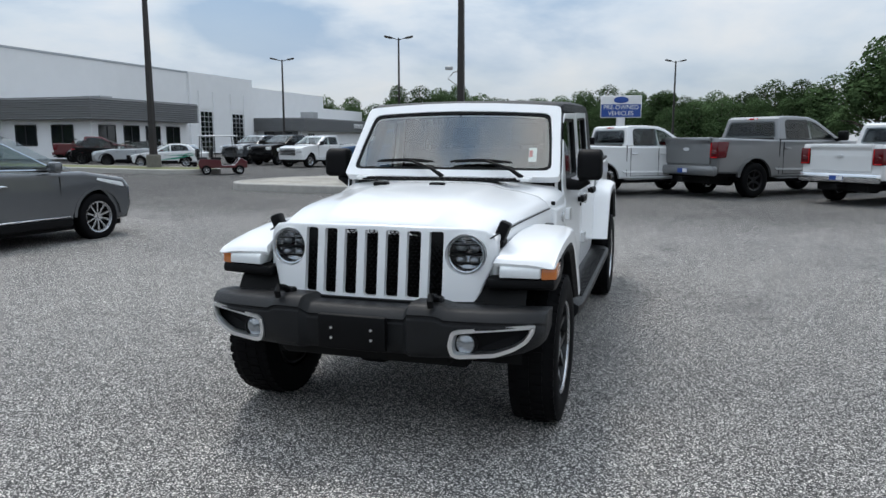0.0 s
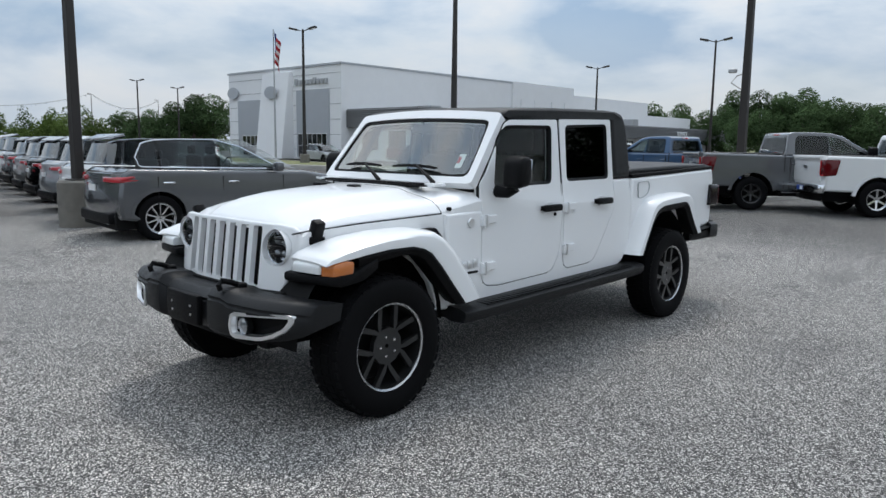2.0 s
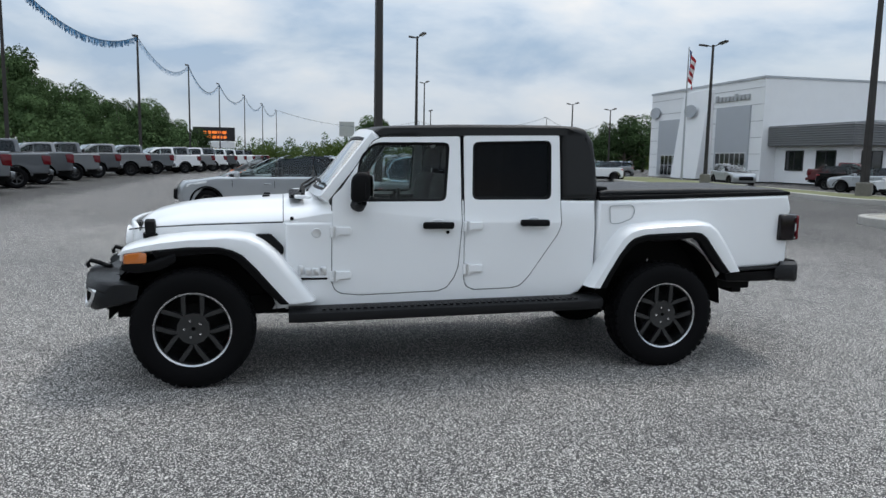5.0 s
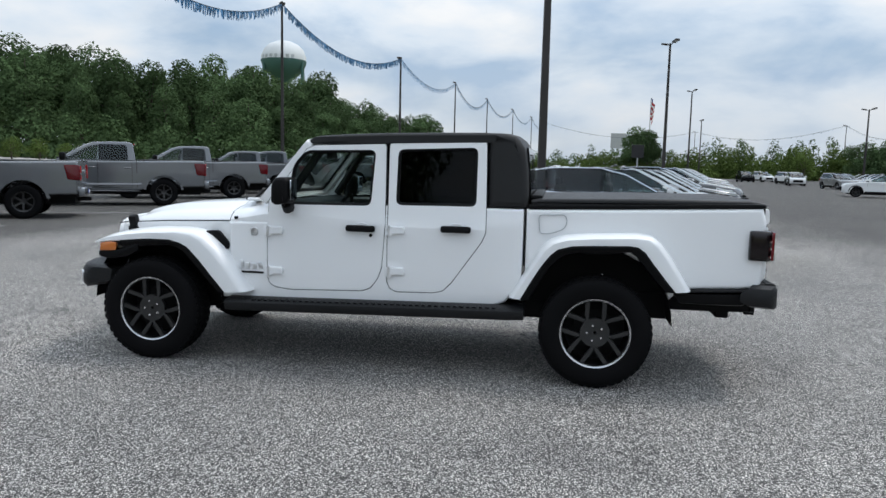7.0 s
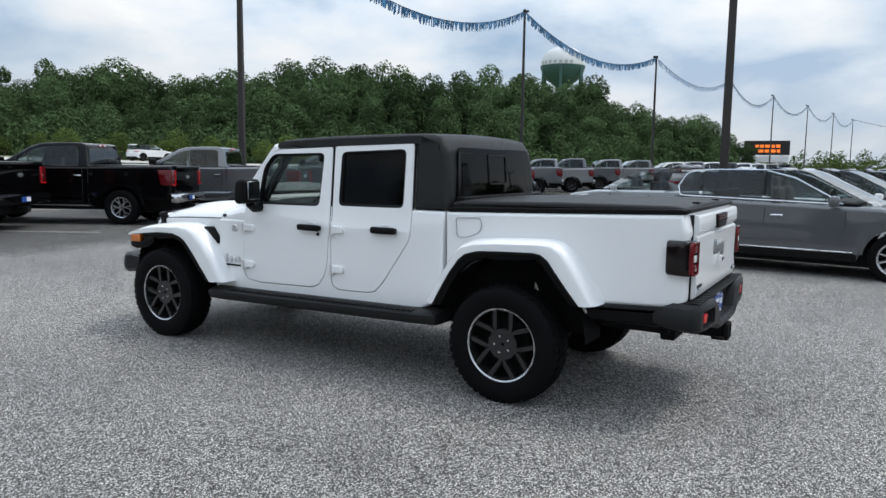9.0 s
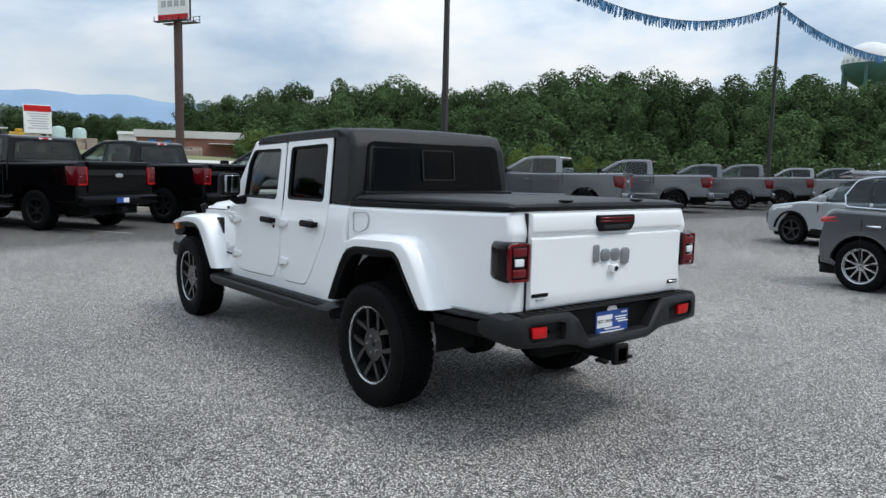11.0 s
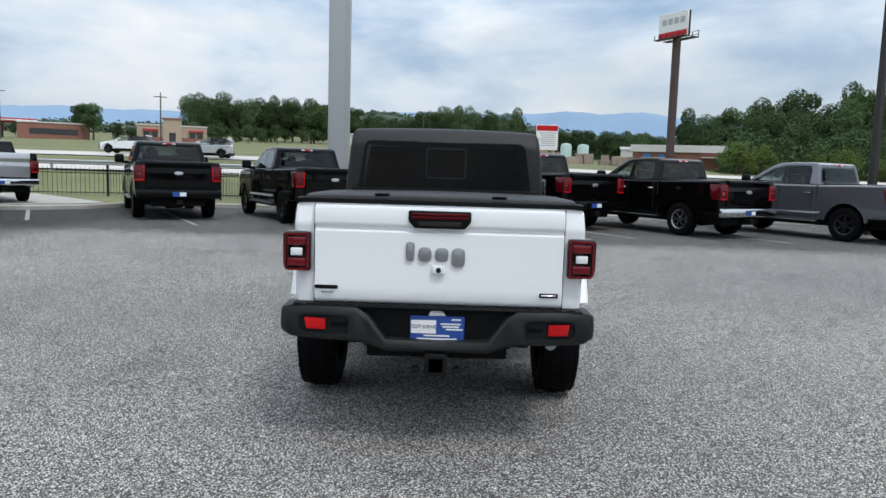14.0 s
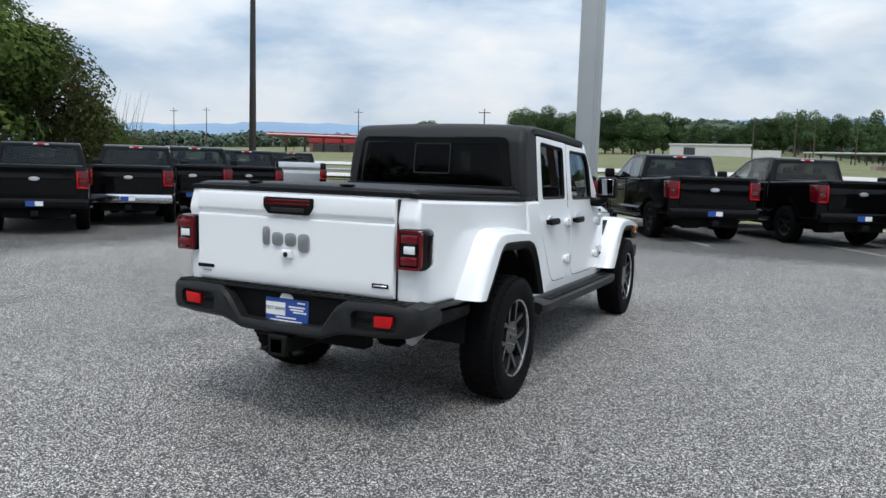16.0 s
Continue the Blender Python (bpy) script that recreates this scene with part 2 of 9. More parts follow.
def leaf_material(name, color, island):
    """Thin leaves: part of the light passes through; every clump has its own tone."""
    m = bpy.data.materials.new(name)
    MATS[name] = m
    m.use_nodes = True
    nt = m.node_tree
    N, L = nt.nodes, nt.links
    N.remove(N["Principled BSDF"])
    tc = N.new("ShaderNodeTexCoord")
    nz = N.new("ShaderNodeTexNoise")
    nz.inputs["Scale"].default_value, nz.inputs["Detail"].default_value = 0.35, 4
    L.new(tc.outputs["Object"], nz.inputs["Vector"])
    r1 = N.new("ShaderNodeMapRange")
    r1.inputs["From Min"].default_value, r1.inputs["From Max"].default_value = 0.3, 0.7
    r1.inputs["To Min"].default_value, r1.inputs["To Max"].default_value = 0.75, 1.25
    L.new(nz.outputs["Fac"], r1.inputs["Value"])
    geo = N.new("ShaderNodeNewGeometry")
    r2 = N.new("ShaderNodeMapRange")
    r2.inputs["To Min"].default_value, r2.inputs["To Max"].default_value = 1 - island, 1 + island
    L.new(geo.outputs["Random Per Island"], r2.inputs["Value"])
    info = N.new("ShaderNodeObjectInfo")
    r3 = N.new("ShaderNodeMapRange")
    r3.inputs["To Min"].default_value, r3.inputs["To Max"].default_value = 0.68, 1.38
    L.new(info.outputs["Random"], r3.inputs["Value"])
    k1 = N.new("ShaderNodeMath")
    k1.operation = "MULTIPLY"
    L.new(r1.outputs[0], k1.inputs[0])
    L.new(r2.outputs[0], k1.inputs[1])
    k2 = N.new("ShaderNodeMath")
    k2.operation = "MULTIPLY"
    L.new(k1.outputs[0], k2.inputs[0])
    L.new(r3.outputs[0], k2.inputs[1])
    col = N.new("ShaderNodeVectorMath")
    col.operation = "SCALE"
    col.inputs[0].default_value = color
    L.new(k2.outputs[0], col.inputs["Scale"])
    df, tl = N.new("ShaderNodeBsdfDiffuse"), N.new("ShaderNodeBsdfTranslucent")
    L.new(col.outputs[0], df.inputs["Color"])
    L.new(col.outputs[0], tl.inputs["Color"])
    mx = N.new("ShaderNodeMixShader")
    mx.inputs[0].default_value = 0.22
    L.new(df.outputs[0], mx.inputs[1])
    L.new(tl.outputs[0], mx.inputs[2])
    L.new(mx.outputs[0], N["Material Output"].inputs[0])
    return m


WHITE = mat("white_car_paint", (0.84, 0.85, 0.855), 0.28, coat=0.6, vary=0.008, scale=3.0)
BLACK_PL = mat("black_textured_plastic", (0.0045, 0.0045, 0.005), 0.5, spec=0.12, vary=0.15, scale=40, bump=0.25, bump_scale=420)
GREY_PL = mat("grey_textured_plastic", (0.013, 0.0135, 0.0145), 0.46, spec=0.22, vary=0.12, scale=30, bump=0.25, bump_scale=420)
HARDTOP = mat("hardtop_black_grain", (0.0125, 0.0128, 0.0132), 0.5, spec=0.28, vary=0.12, scale=18, bump=0.35, bump_scale=380)
VINYL = mat("tonneau_vinyl", (0.011, 0.011, 0.012), 0.5, spec=0.35, vary=0.2, scale=9, bump=0.4, bump_scale=260)
RUBBER = mat("tyre_rubber", (0.0045, 0.0045, 0.005), 0.72, spec=0.08, vary=0.25, scale=22, bump=0.15, bump_scale=120)
DARK = mat("underbody_black", (0.005, 0.005, 0.005), 0.8, spec=0.2, vary=0.3, scale=8)
CHROME = mat("chrome", (0.75, 0.76, 0.78), 0.10, 1.0)
SATIN = mat("satin_silver", (0.80, 0.81, 0.82), 0.32, 1.0, vary=0.05, scale=30)
RIMGREY = mat("rim_granite_grey", (0.034, 0.035, 0.036), 0.30, 0.6, vary=0.1, scale=25, coat=0.3)
RIMCUT = mat("rim_machined_lip", (0.55, 0.56, 0.58), 0.25, 1.0, vary=0.05, scale=40)
GLASS_CLEAR = glass_material("glass_clear", (0.62, 0.70, 0.68))
GLASS_SCREEN = glass_material("glass_windscreen", (0.72, 0.80, 0.77), f0=0.15, bend=3.2)
GLASS_FRONT = glass_material("glass_front_door", (0.80, 0.85, 0.84), f0=0.014, bend=6.0)
GLASS_TINT = glass_material("glass_privacy", (0.13, 0.14, 0.145), f0=0.010, bend=6.0)
LENS_CLEAR = glass_material("lens_clear", (0.88, 0.89, 0.90), f0=0.025)
RED = mat("red_lens", (0.095, 0.002, 0.005), 0.10, coat=0.3, spec=0.3, vary=0.1, scale=60)
RED_BRIGHT = mat("red_reflector", (0.50, 0.008, 0.010), 0.25, spec=0.2, coat=0.15, vary=0.1, scale=80)
AMBER = mat("amber_lens", (0.55, 0.16, 0.03), 0.18, coat=1.0, vary=0.1, scale=80)
LAMPWHITE = mat("lamp_white", (0.78, 0.80, 0.80), 0.15, coat=1.0, vary=0.06, scale=60)
SEAL = mat("panel_gap_black", (0.006, 0.006, 0.006), 0.8)
BLUE_DECAL = mat("plate_blue", (0.02, 0.07, 0.30), 0.4, vary=0.05, scale=20)
WHITE_DECAL = mat("decal_white", (0.80, 0.80, 0.80), 0.45, vary=0.03, scale=20)
INTERIOR = mat("cabin_black_trim", (0.008, 0.008, 0.009), 0.6, spec=0.3, vary=0.25, scale=14)
CHROME_DIM = mat("lamp_reflector", (0.62, 0.63, 0.65), 0.14, 1.0, vary=0.1, scale=40)
LENS_PROJ = mat("lamp_projector", (0.30, 0.32, 0.34), 0.06, 0.6, coat=1.0)
LENS_SMOKE = mat("lamp_smoked_housing", (0.008, 0.005, 0.0055), 0.12, coat=0.15, spec=0.3)
RED_LAMP = mat("red_lamp_plastic", (0.13, 0.004, 0.008), 0.14, coat=0.4, spec=0.3, vary=0.15, scale=70)
# base colour greyed: a dim reflection is put into the mirror's tint
MIRROR = mat("mirror_glass_dim_tint", (0.40, 0.42, 0.44), 0.02, 1.0)
SATIN_DARK = mat("satin_grey_emblem", (0.34, 0.35, 0.36), 0.35, 0.8, vary=0.05, scale=40)
ASPHALT = asphalt_material()
GRASS = mat("grass_ground", (0.135, 0.142, 0.055), 0.95, vary=0.5, scale=1.3, bump=0.8, bump_scale=9)
GRAVEL = mat("pale_gravel", (0.33, 0.31, 0.27), 0.95, vary=0.45, scale=5, bump=0.8, bump_scale=40)
CONCRETE = mat("concrete_kerb", (0.40, 0.385, 0.355), 0.9, vary=0.22, scale=4, bump=0.5, bump_scale=60)
HIGHWAY = mat("highway_concrete", (0.50, 0.48, 0.45), 0.9, vary=0.15, scale=0.6)
STUCCO = mat("white_stucco", (0.80, 0.805, 0.81), 0.85, vary=0.04, scale=0.8, bump=0.3, bump_scale=14)
PANEL_SILVER = mat("facade_silver_panel", (0.42, 0.44, 0.47), 0.45, 0.35, vary=0.05, scale=1.0)
CORRUG = mat("corrugated_grey_metal", (0.21, 0.213, 0.22), 0.55, 0.3, vary=0.10, scale=1.5)
WIN_DARK = mat("building_window_glass", (0.010, 0.012, 0.015), 0.05, spec=0.8, vary=0.2, scale=0.7)
POLE_BROWN = mat("pole_dark_bronze", (0.030, 0.026, 0.024), 0.55, 0.2, vary=0.2, scale=2)
POLE_RUST = mat("pole_brown_steel", (0.075, 0.048, 0.042), 0.7, vary=0.3, scale=1.5)
SIGN_GREY = mat("sign_pole_grey_paint", (0.42, 0.44, 0.45), 0.5, vary=0.06, scale=1.0)
LEAF = leaf_material("leaves_woods", (0.066, 0.104, 0.046), 0.22)
LEAF_LIGHT = leaf_material("leaves_light", (0.098, 0.140, 0.040), 0.22)
LEAF_DRY = leaf_material("leaves_olive", (0.066, 0.076, 0.030), 0.35)
BARK = mat("bark", (0.09, 0.075, 0.06), 0.95, vary=0.35, scale=3, bump=0.8, bump_scale=12)
IRON = mat("fence_black_iron", (0.010, 0.010, 0.011), 0.5, vary=0.2, scale=20)
STEEL_GALV = mat("galvanised_steel", (0.42, 0.43, 0.44), 0.5, 0.6, vary=0.1, scale=3)
# no haze in the air: its blue is put into the ridge's base colour
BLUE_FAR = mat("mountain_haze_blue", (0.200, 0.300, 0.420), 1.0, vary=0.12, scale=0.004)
FAR_GREEN = mat("far_woods_green", (0.060, 0.085, 0.060), 1.0, vary=0.35, scale=0.06)


# ---- mesh helpers ----
def finish(bm, name, material, angle=38.0):
    bmesh.ops.recalc_face_normals(bm, faces=bm.faces)
    lim = radians(angle)
    for f in bm.faces:
        f.smooth = True
    for e in bm.edges:
        e.smooth = len(e.link_faces) == 2 and e.calc_face_angle(0.0) < lim
    me = bpy.data.meshes.new(name)
    bm.to_mesh(me)
    bm.free()
    me.materials.append(material)
    return me


def part(name, bm, material, parent, label=""):
    ob = new(name, finish(bm, name, material))
    ob.parent = parent
    if material in (WHITE, HARDTOP, VINYL) or name in ("body", "cab_roof", "tailgate"):   # big panels keep flat shading beside rounded rims
        wn = ob.modifiers.new("panel_shading", "WEIGHTED_NORMAL")
        wn.keep_sharp = True
    return tagged(ob, label)


def thing(name, label, category, group="", m=None, kind=""):
    ob = new(name)
    ob.empty_display_size = 0.2
    if m is not None:
        ob.matrix_basis = m
    return tagged(ob, label, category, group, kind)


def solo(name, bm, material, label="", category="", group="", kind="", m=None):
    ob = new(name, finish(bm, name, material))
    if m is not None:
        ob.matrix_basis = m
    return tagged(ob, label, category, group, kind)


def box(bm, x0, x1, y0, y1, z0, z1, bevel=0.0, seg=2, m=None):
    mm = Matrix.Translation(((x0 + x1) / 2, (y0 + y1) / 2, (z0 + z1) / 2)) @ Matrix.Diagonal((abs(x1 - x0), abs(y1 - y0), abs(z1 - z0), 1))
    r = bmesh.ops.create_cube(bm, size=1.0, matrix=mm)
    vs = r["verts"]
    if bevel:
        es = {e for v in vs for e in v.link_edges}
        r2 = bmesh.ops.bevel(bm, geom=list(es), offset=bevel, segments=seg, affect="EDGES", profile=0.5)
        vs = list({v for f in r2["faces"] for v in f.verts} | {v for v in vs if v.is_valid})
    if m is not None:
        bmesh.ops.transform(bm, matrix=m, verts=vs)
    return vs


def cyl(bm, a, b, r0, r1=None, n=16, caps=True):
    """A round bar from a to b."""
    a, b = Vector(a), Vector(b)
    d = b - a
    mm = Matrix.Translation((a + b) / 2) @ d.to_track_quat("Z", "Y").to_matrix().to_4x4()
    return bmesh.ops.create_cone(bm, cap_ends=caps, segments=n, radius1=r0, radius2=r0 if r1 is None else r1, depth=d.length, matrix=mm)["verts"]


def loft(bm, rings, closed=True, cap=True):
    """Skin through rings of equally many points."""
    vr = [[bm.verts.new(p) for p in ring] for ring in rings]
    n = len(vr[0])
    for a, b in zip(vr, vr[1:]):
        for i in range(n if closed else n - 1):
            j = (i + 1) % n
            bm.faces.new((a[i], a[j], b[j], b[i]))
    if cap and closed:
        bm.faces.new(vr[0][::-1])
        bm.faces.new(vr[-1])
    return vr


def inset(poly, d):
    """Move a 2-D polygon's points inwards by d."""
    n = len(poly)
    area = sum(poly[i][0] * poly[(i + 1) % n][1] - poly[(i + 1) % n][0] * poly[i][1] for i in range(n))
    s = 1 if area > 0 else -1
    out = []
    for i in range(n):
        p0, p, p1 = Vector(poly[i - 1]), Vector(poly[i]), Vector(poly[(i + 1) % n])
        e0, e1 = (p - p0).normalized(), (p1 - p).normalized()
        n0, n1 = Vector((-e0.y, e0.x)) * s, Vector((-e1.y, e1.x)) * s
        b = n0 + n1
        k = d / max(0.35, 1 + n0.dot(n1)) if b.length > 1e-6 else 0
        out.append(tuple(p + b * k))
    return out


def comb(bm, x0, x1, ys, z0, z1, w):
    """A row of upright seams joined by one line along their feet, as one piece."""
    pts = [(ys[0] - w, z0), (ys[-1] + w, z0)]
    for k, y in enumerate(reversed(ys)):
        if k:
            pts.append((y + w, z0 + 2 * w))
        pts += [(y + w, z1), (y - w, z1)]
        if k < len(ys) - 1:
            pts.append((y - w, z0 + 2 * w))
    prism(bm, pts, x0, x1)


def prism(bm, poly, x0, x1, edge=0.0, stations=(), shape=None, steps=2):
    """A side outline (y, z) drawn across from x0 to x1, its rims rounded by edge, and bent by shape(x, y, z)."""
    cols = []
    if edge:
        for k in range(steps + 1):
            a = math.pi / 2 * k / steps
            cols.append((edge * (1 - math.sin(a)), edge * (1 - math.cos(a))))
    prof = []
    sg = 1 if x1 > x0 else -1
    if edge:
        prof = [(x0 + sg * off, ins) for ins, off in cols]
        prof = sorted(prof, key=lambda t: sg * t[0])
        for s in stations:
            prof.append((s, 0.0))
        prof += sorted([(x1 - sg * off, ins) for ins, off in cols], key=lambda t: sg * t[0])
    else:
        prof = [(x0, 0.0)] + [(s, 0.0) for s in stations] + [(x1, 0.0)]
    cache, rings = {}, []
    for x, ins in prof:
        if ins not in cache:
            cache[ins] = inset(poly, ins) if ins else poly
        ring = [(x, y, z) for y, z in cache[ins]]
        rings.append([shape(*p) for p in ring] if shape else ring)
    return loft(bm, rings)


def arc(cy, cz, r, a0, a1, n=10):
    return [(cy + r * math.cos(radians(a0 + (a1 - a0) * k / n)), cz + r * math.sin(radians(a0 + (a1 - a0) * k / n))) for k in range(n + 1)]


def lathe(bm, profile, n=48, m=None):
    """Turn (radius, x) pairs round the x axis."""
    rings = []
    for k in range(n):
        a = 2 * math.pi * k / n
        ring = [Vector((x, r * math.cos(a), r * math.sin(a))) for r, x in profile]
        rings.append([m @ p for p in ring] if m is not None else ring)
    vr = [[bm.verts.new(p) for p in ring] for ring in rings]
    for k in range(n):
        a, b = vr[k], vr[(k + 1) % n]
        for i in range(len(profile) - 1):
            bm.faces.new((a[i], a[i + 1], b[i + 1], b[i]))
    return vr


def tube(bm, pts, r, n=8):
    pts = [Vector(p) for p in pts]
    rings = []
    for i, p in enumerate(pts):
        d = (pts[min(i + 1, len(pts) - 1)] - pts[max(i - 1, 0)]).normalized()
        up = Vector((0, 0, 1)) if abs(d.z) < 0.9 else Vector((1, 0, 0))
        u = d.cross(up).normalized()
        v = u.cross(d)
        rr = r[i] if isinstance(r, (list, tuple)) else r
        rings.append([p + u * rr * math.cos(2 * math.pi * k / n) + v * rr * math.sin(2 * math.pi * k / n) for k in range(n)])
    loft(bm, rings)


def poly_slab(bm, pts, normal, thick):
    """A flat polygon of 3-D points with thickness against its normal."""
    nrm = Vector(normal).normalized() * thick
    loft(bm, [[Vector(p) - nrm for p in pts], [Vector(p) for p in pts]])


def rounded(pts, r, n=4):
    """Round the corners of a 2-D polygon."""
    out, c = [], len(pts)
    for i in range(c):
        p0, p, p1 = Vector(pts[i - 1]), Vector(pts[i]), Vector(pts[(i + 1) % c])
        rr = min(r, (p - p0).length * 0.45, (p1 - p).length * 0.45)
        a, b = p + (p0 - p).normalized() * rr, p + (p1 - p).normalized() * rr
        for k in range(n + 1):
            t = k / n
            out.append(tuple(a * (1 - t) ** 2 + p * 2 * t * (1 - t) + b * t * t))
    return out


def cut(ob_mesh, cutters, messy=False):
    """The mesh less the cutter meshes (all in one space)."""
    ob = new("work", ob_mesh)
    made = []
    for c in cutters:
        co = new("cutter", c)
        made.append(co)
        md = ob.modifiers.new("cut", "BOOLEAN")
        md.operation, md.solver, md.object = "DIFFERENCE", "EXACT", co
        md.use_self = messy
    bpy.context.view_layer.update()
    res = bpy.data.meshes.new_from_object(ob.evaluated_get(bpy.context.evaluated_depsgraph_get()))
    for o in (ob, *made):
        bpy.data.objects.remove(o)
    bm = bmesh.new()
    bm.from_mesh(res)
    bpy.data.meshes.remove(res)
    bmesh.ops.dissolve_degenerate(bm, dist=1e-5, edges=bm.edges)
    return bm


def raw(bm):
    """A bare mesh for cut()."""
    bmesh.ops.recalc_face_normals(bm, faces=bm.faces)
    me = bpy.data.meshes.new("raw")
    bm.to_mesh(me)
    bm.free()
    return me


def words(text, size, m, material, parent=None, name="lettering", depth=0.004):
    """Built-in font lettering as a mesh; local x along the line, y up."""
    cu = bpy.data.curves.new("text", "FONT")
    cu.body, cu.size, cu.extrude = text, size, depth
    cu.align_x, cu.align_y = "CENTER", "CENTER"
    ob = new("text", cu)
    bpy.context.view_layer.update()
    me = bpy.data.meshes.new_from_object(ob.evaluated_get(bpy.context.evaluated_depsgraph_get()))
    bpy.data.objects.remove(ob)
    me.materials.clear()
    me.materials.append(material)
    o = new(name, me)
    o.parent = parent
    o.matrix_basis = m
    return o

# ---- ground ----
RISE = [(0, 0), (24, 0), (32, 0.4), (40, 1.0), (60, 2.1), (75, 2.6), (150, 5.2), (300, 11), (450, 20), (600, 26), (1600, 30)]


def lot_z(x, y):
    """The asphalt falls a hand's width towards the north-west."""
    return -0.11 * min(1, max(0, (-3 - x) / 6)) * min(1, max(0, (y + 8) / 6))


def ground_z(x, y):
    """Flat lot; beyond its southern edge the land climbs slowly, more towards the east."""
    s = -y
    if s < 17:
        return lot_z(x, y)
    g = 0.55 + 0.45 * min(1, max(0, (x + 60) / 70))
    for (a, za), (b, zb) in zip(RISE, RISE[1:]):
        if s <= b:
            return (za + (zb - za) * max(0, s - a) / (b - a)) * g
    return RISE[-1][1] * g


def build_ground():
    xs = [-3000, -1500, -800, -500, -350] + list(range(-260, 261, 20)) + [350, 500, 800, 1500, 3000]
    ys = [-3000, -1600, -900, -600, -450, -300, -230, -190, -150, -120, -100, -85, -75, -67, -60, -54, -47, -40, -36, -32, -28, -24, -20, -17.1, -16, 0, 40, 90, 150, 220, 320, 500, 900, 1600, 3000]
    bm = bmesh.new()
    g = [[bm.verts.new((x, y, ground_z(x, y) - 0.03 if y < -17 else -0.22)) for x in xs] for y in ys]
    for j in range(len(ys) - 1):
        for i in range(len(xs) - 1):
            bm.faces.new((g[j][i], g[j][i + 1], g[j + 1][i + 1], g[j + 1][i]))
    solo("ground", bm, GRASS, "mown green grass land round the car lot", "ground", kind="structure")
    # the lot: one asphalt slab with a slightly curved southern edge
    bm = bmesh.new()
    pts = [(-170, -17.2), (-40, -17.2), (5.0, -16.6), (9.5, -16.6), (10.8, -15.6), (11.2, -13.8), (12.6, -12.4), (15.5, -11.6), (19, -11.5), (24, -9), (26, -2), (24, 14), (26, 60), (26, 130), (-170, 130)]
    loft(bm, [[(x, y, -0.25) for x, y in pts], [(x, y, 0.0) for x, y in pts]])
    for co, no in (((-3, 0, 0), (1, 0, 0)), ((-9, 0, 0), (1, 0, 0)), ((0, -8, 0), (0, 1, 0)), ((0, -2, 0), (0, 1, 0))):
        bmesh.ops.bisect_plane(bm, geom=list(bm.verts) + list(bm.edges) + list(bm.faces), dist=1e-6, plane_co=co, plane_no=no)
    bmesh.ops.triangulate(bm, faces=bm.faces)
    for v in bm.verts:
        v.co.z += lot_z(v.co.x, v.co.y)
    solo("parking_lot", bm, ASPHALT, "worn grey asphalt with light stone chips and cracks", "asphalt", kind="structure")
    # kerb along the southern edge
    for k in range(len(pts) - 1):
        (x0, y0), (x1, y1) = pts[k], pts[k + 1]
        if k > 8:
            break
        if k == 0:
            continue
        bm = bmesh.new()
        d = Vector((x1 - x0, y1 - y0, 0)).normalized()
        a, b = Vector((x0, y0, 0)), Vector((x1, y1, 0))
        prof = [(0, -0.1), (0.0, 0.11), (0.03, 0.14), (0.15, 0.14), (0.17, 0.10), (0.17, -0.1)]
        rings = []
        for p in (a - d * 0.03, b + d * 0.03):
            rings.append([p + Vector((d.y, -d.x, 0)) * u + Vector((0, 0, v)) for u, v in prof])
        loft(bm, rings)
        solo("kerb", bm, CONCRETE, "pale concrete kerb at the lot's edge", "kerb", "kerbs", "structure")
    # highway beyond the fence
    for a, b in ((-37.5, -47.0), (-55.5, -65.0)):
        bm = bmesh.new()
        xs2 = list(range(-400, 401, 20))
        rows = [[(x, y, ground_z(x, y) + 0.06) for x in xs2] for y in (b, (a + b) / 2, a)]
        loft(bm, rings=rows, closed=False)
        solo("highway", bm, HIGHWAY, "pale concrete highway carriageway", "road", "carriageways", "structure")


build_ground()


def island(name, pts, label, bed=None):
    """A kerbed island: concrete rim with grass inside."""
    bm = bmesh.new()
    p = rounded(pts, 2.0, 6)
    loft(bm, [[(x, y, -0.2) for x, y in p], [(x, y, 0.11) for x, y in p], [(x, y, 0.14) for x, y in inset(p, 0.03)], [(x, y, 0.14) for x, y in inset(p, 0.2)], [(x, y, 0.09) for x, y in inset(p, 0.2)]])
    ob = solo(name, bm, CONCRETE, label, "kerb", kind="structure")
    bm = bmesh.new()
    q = inset(p, 0.19)
    loft(bm, [[(x, y, 0.02) for x, y in q], [(x, y, 0.125) for x, y in q]])
    part("bed", bm, bed or GRASS, ob)
    return ob


island("kerb_island", [(-13.0, 17.1), (-8.5, 16.6), (-5.6, 16.7), (-4.3, 18.2), (-3.4, 22.5), (-3.6, 26.5), (-9.0, 26.0), (-13.0, 21.0)], "pale kerbed island paved with worn concrete and gravel", GRAVEL)
island("kerb_island", [(-60, 30), (-46, 26.5), (-30, 27.5), (-21.5, 25.6), (-19.3, 27.4), (-22, 29.4), (-34, 31), (-46, 34), (-60, 36)], "kerbed grass strip in front of the showroom")
ISL = rounded([(10.2, -16.4), (11.6, -14.0), (14.4, -12.2), (19.5, -11.6), (24, -12), (24, -22), (10.5, -22)], 1.5, 5)
bm = bmesh.new()
loft(bm, [[(x, y, -0.05) for x, y in ISL], [(x, y, 0.03) for x, y in ISL]])
solo("grass_verge", bm, GRASS, "mown grass verge behind the kerb", "grass", kind="structure")
bm = bmesh.new()
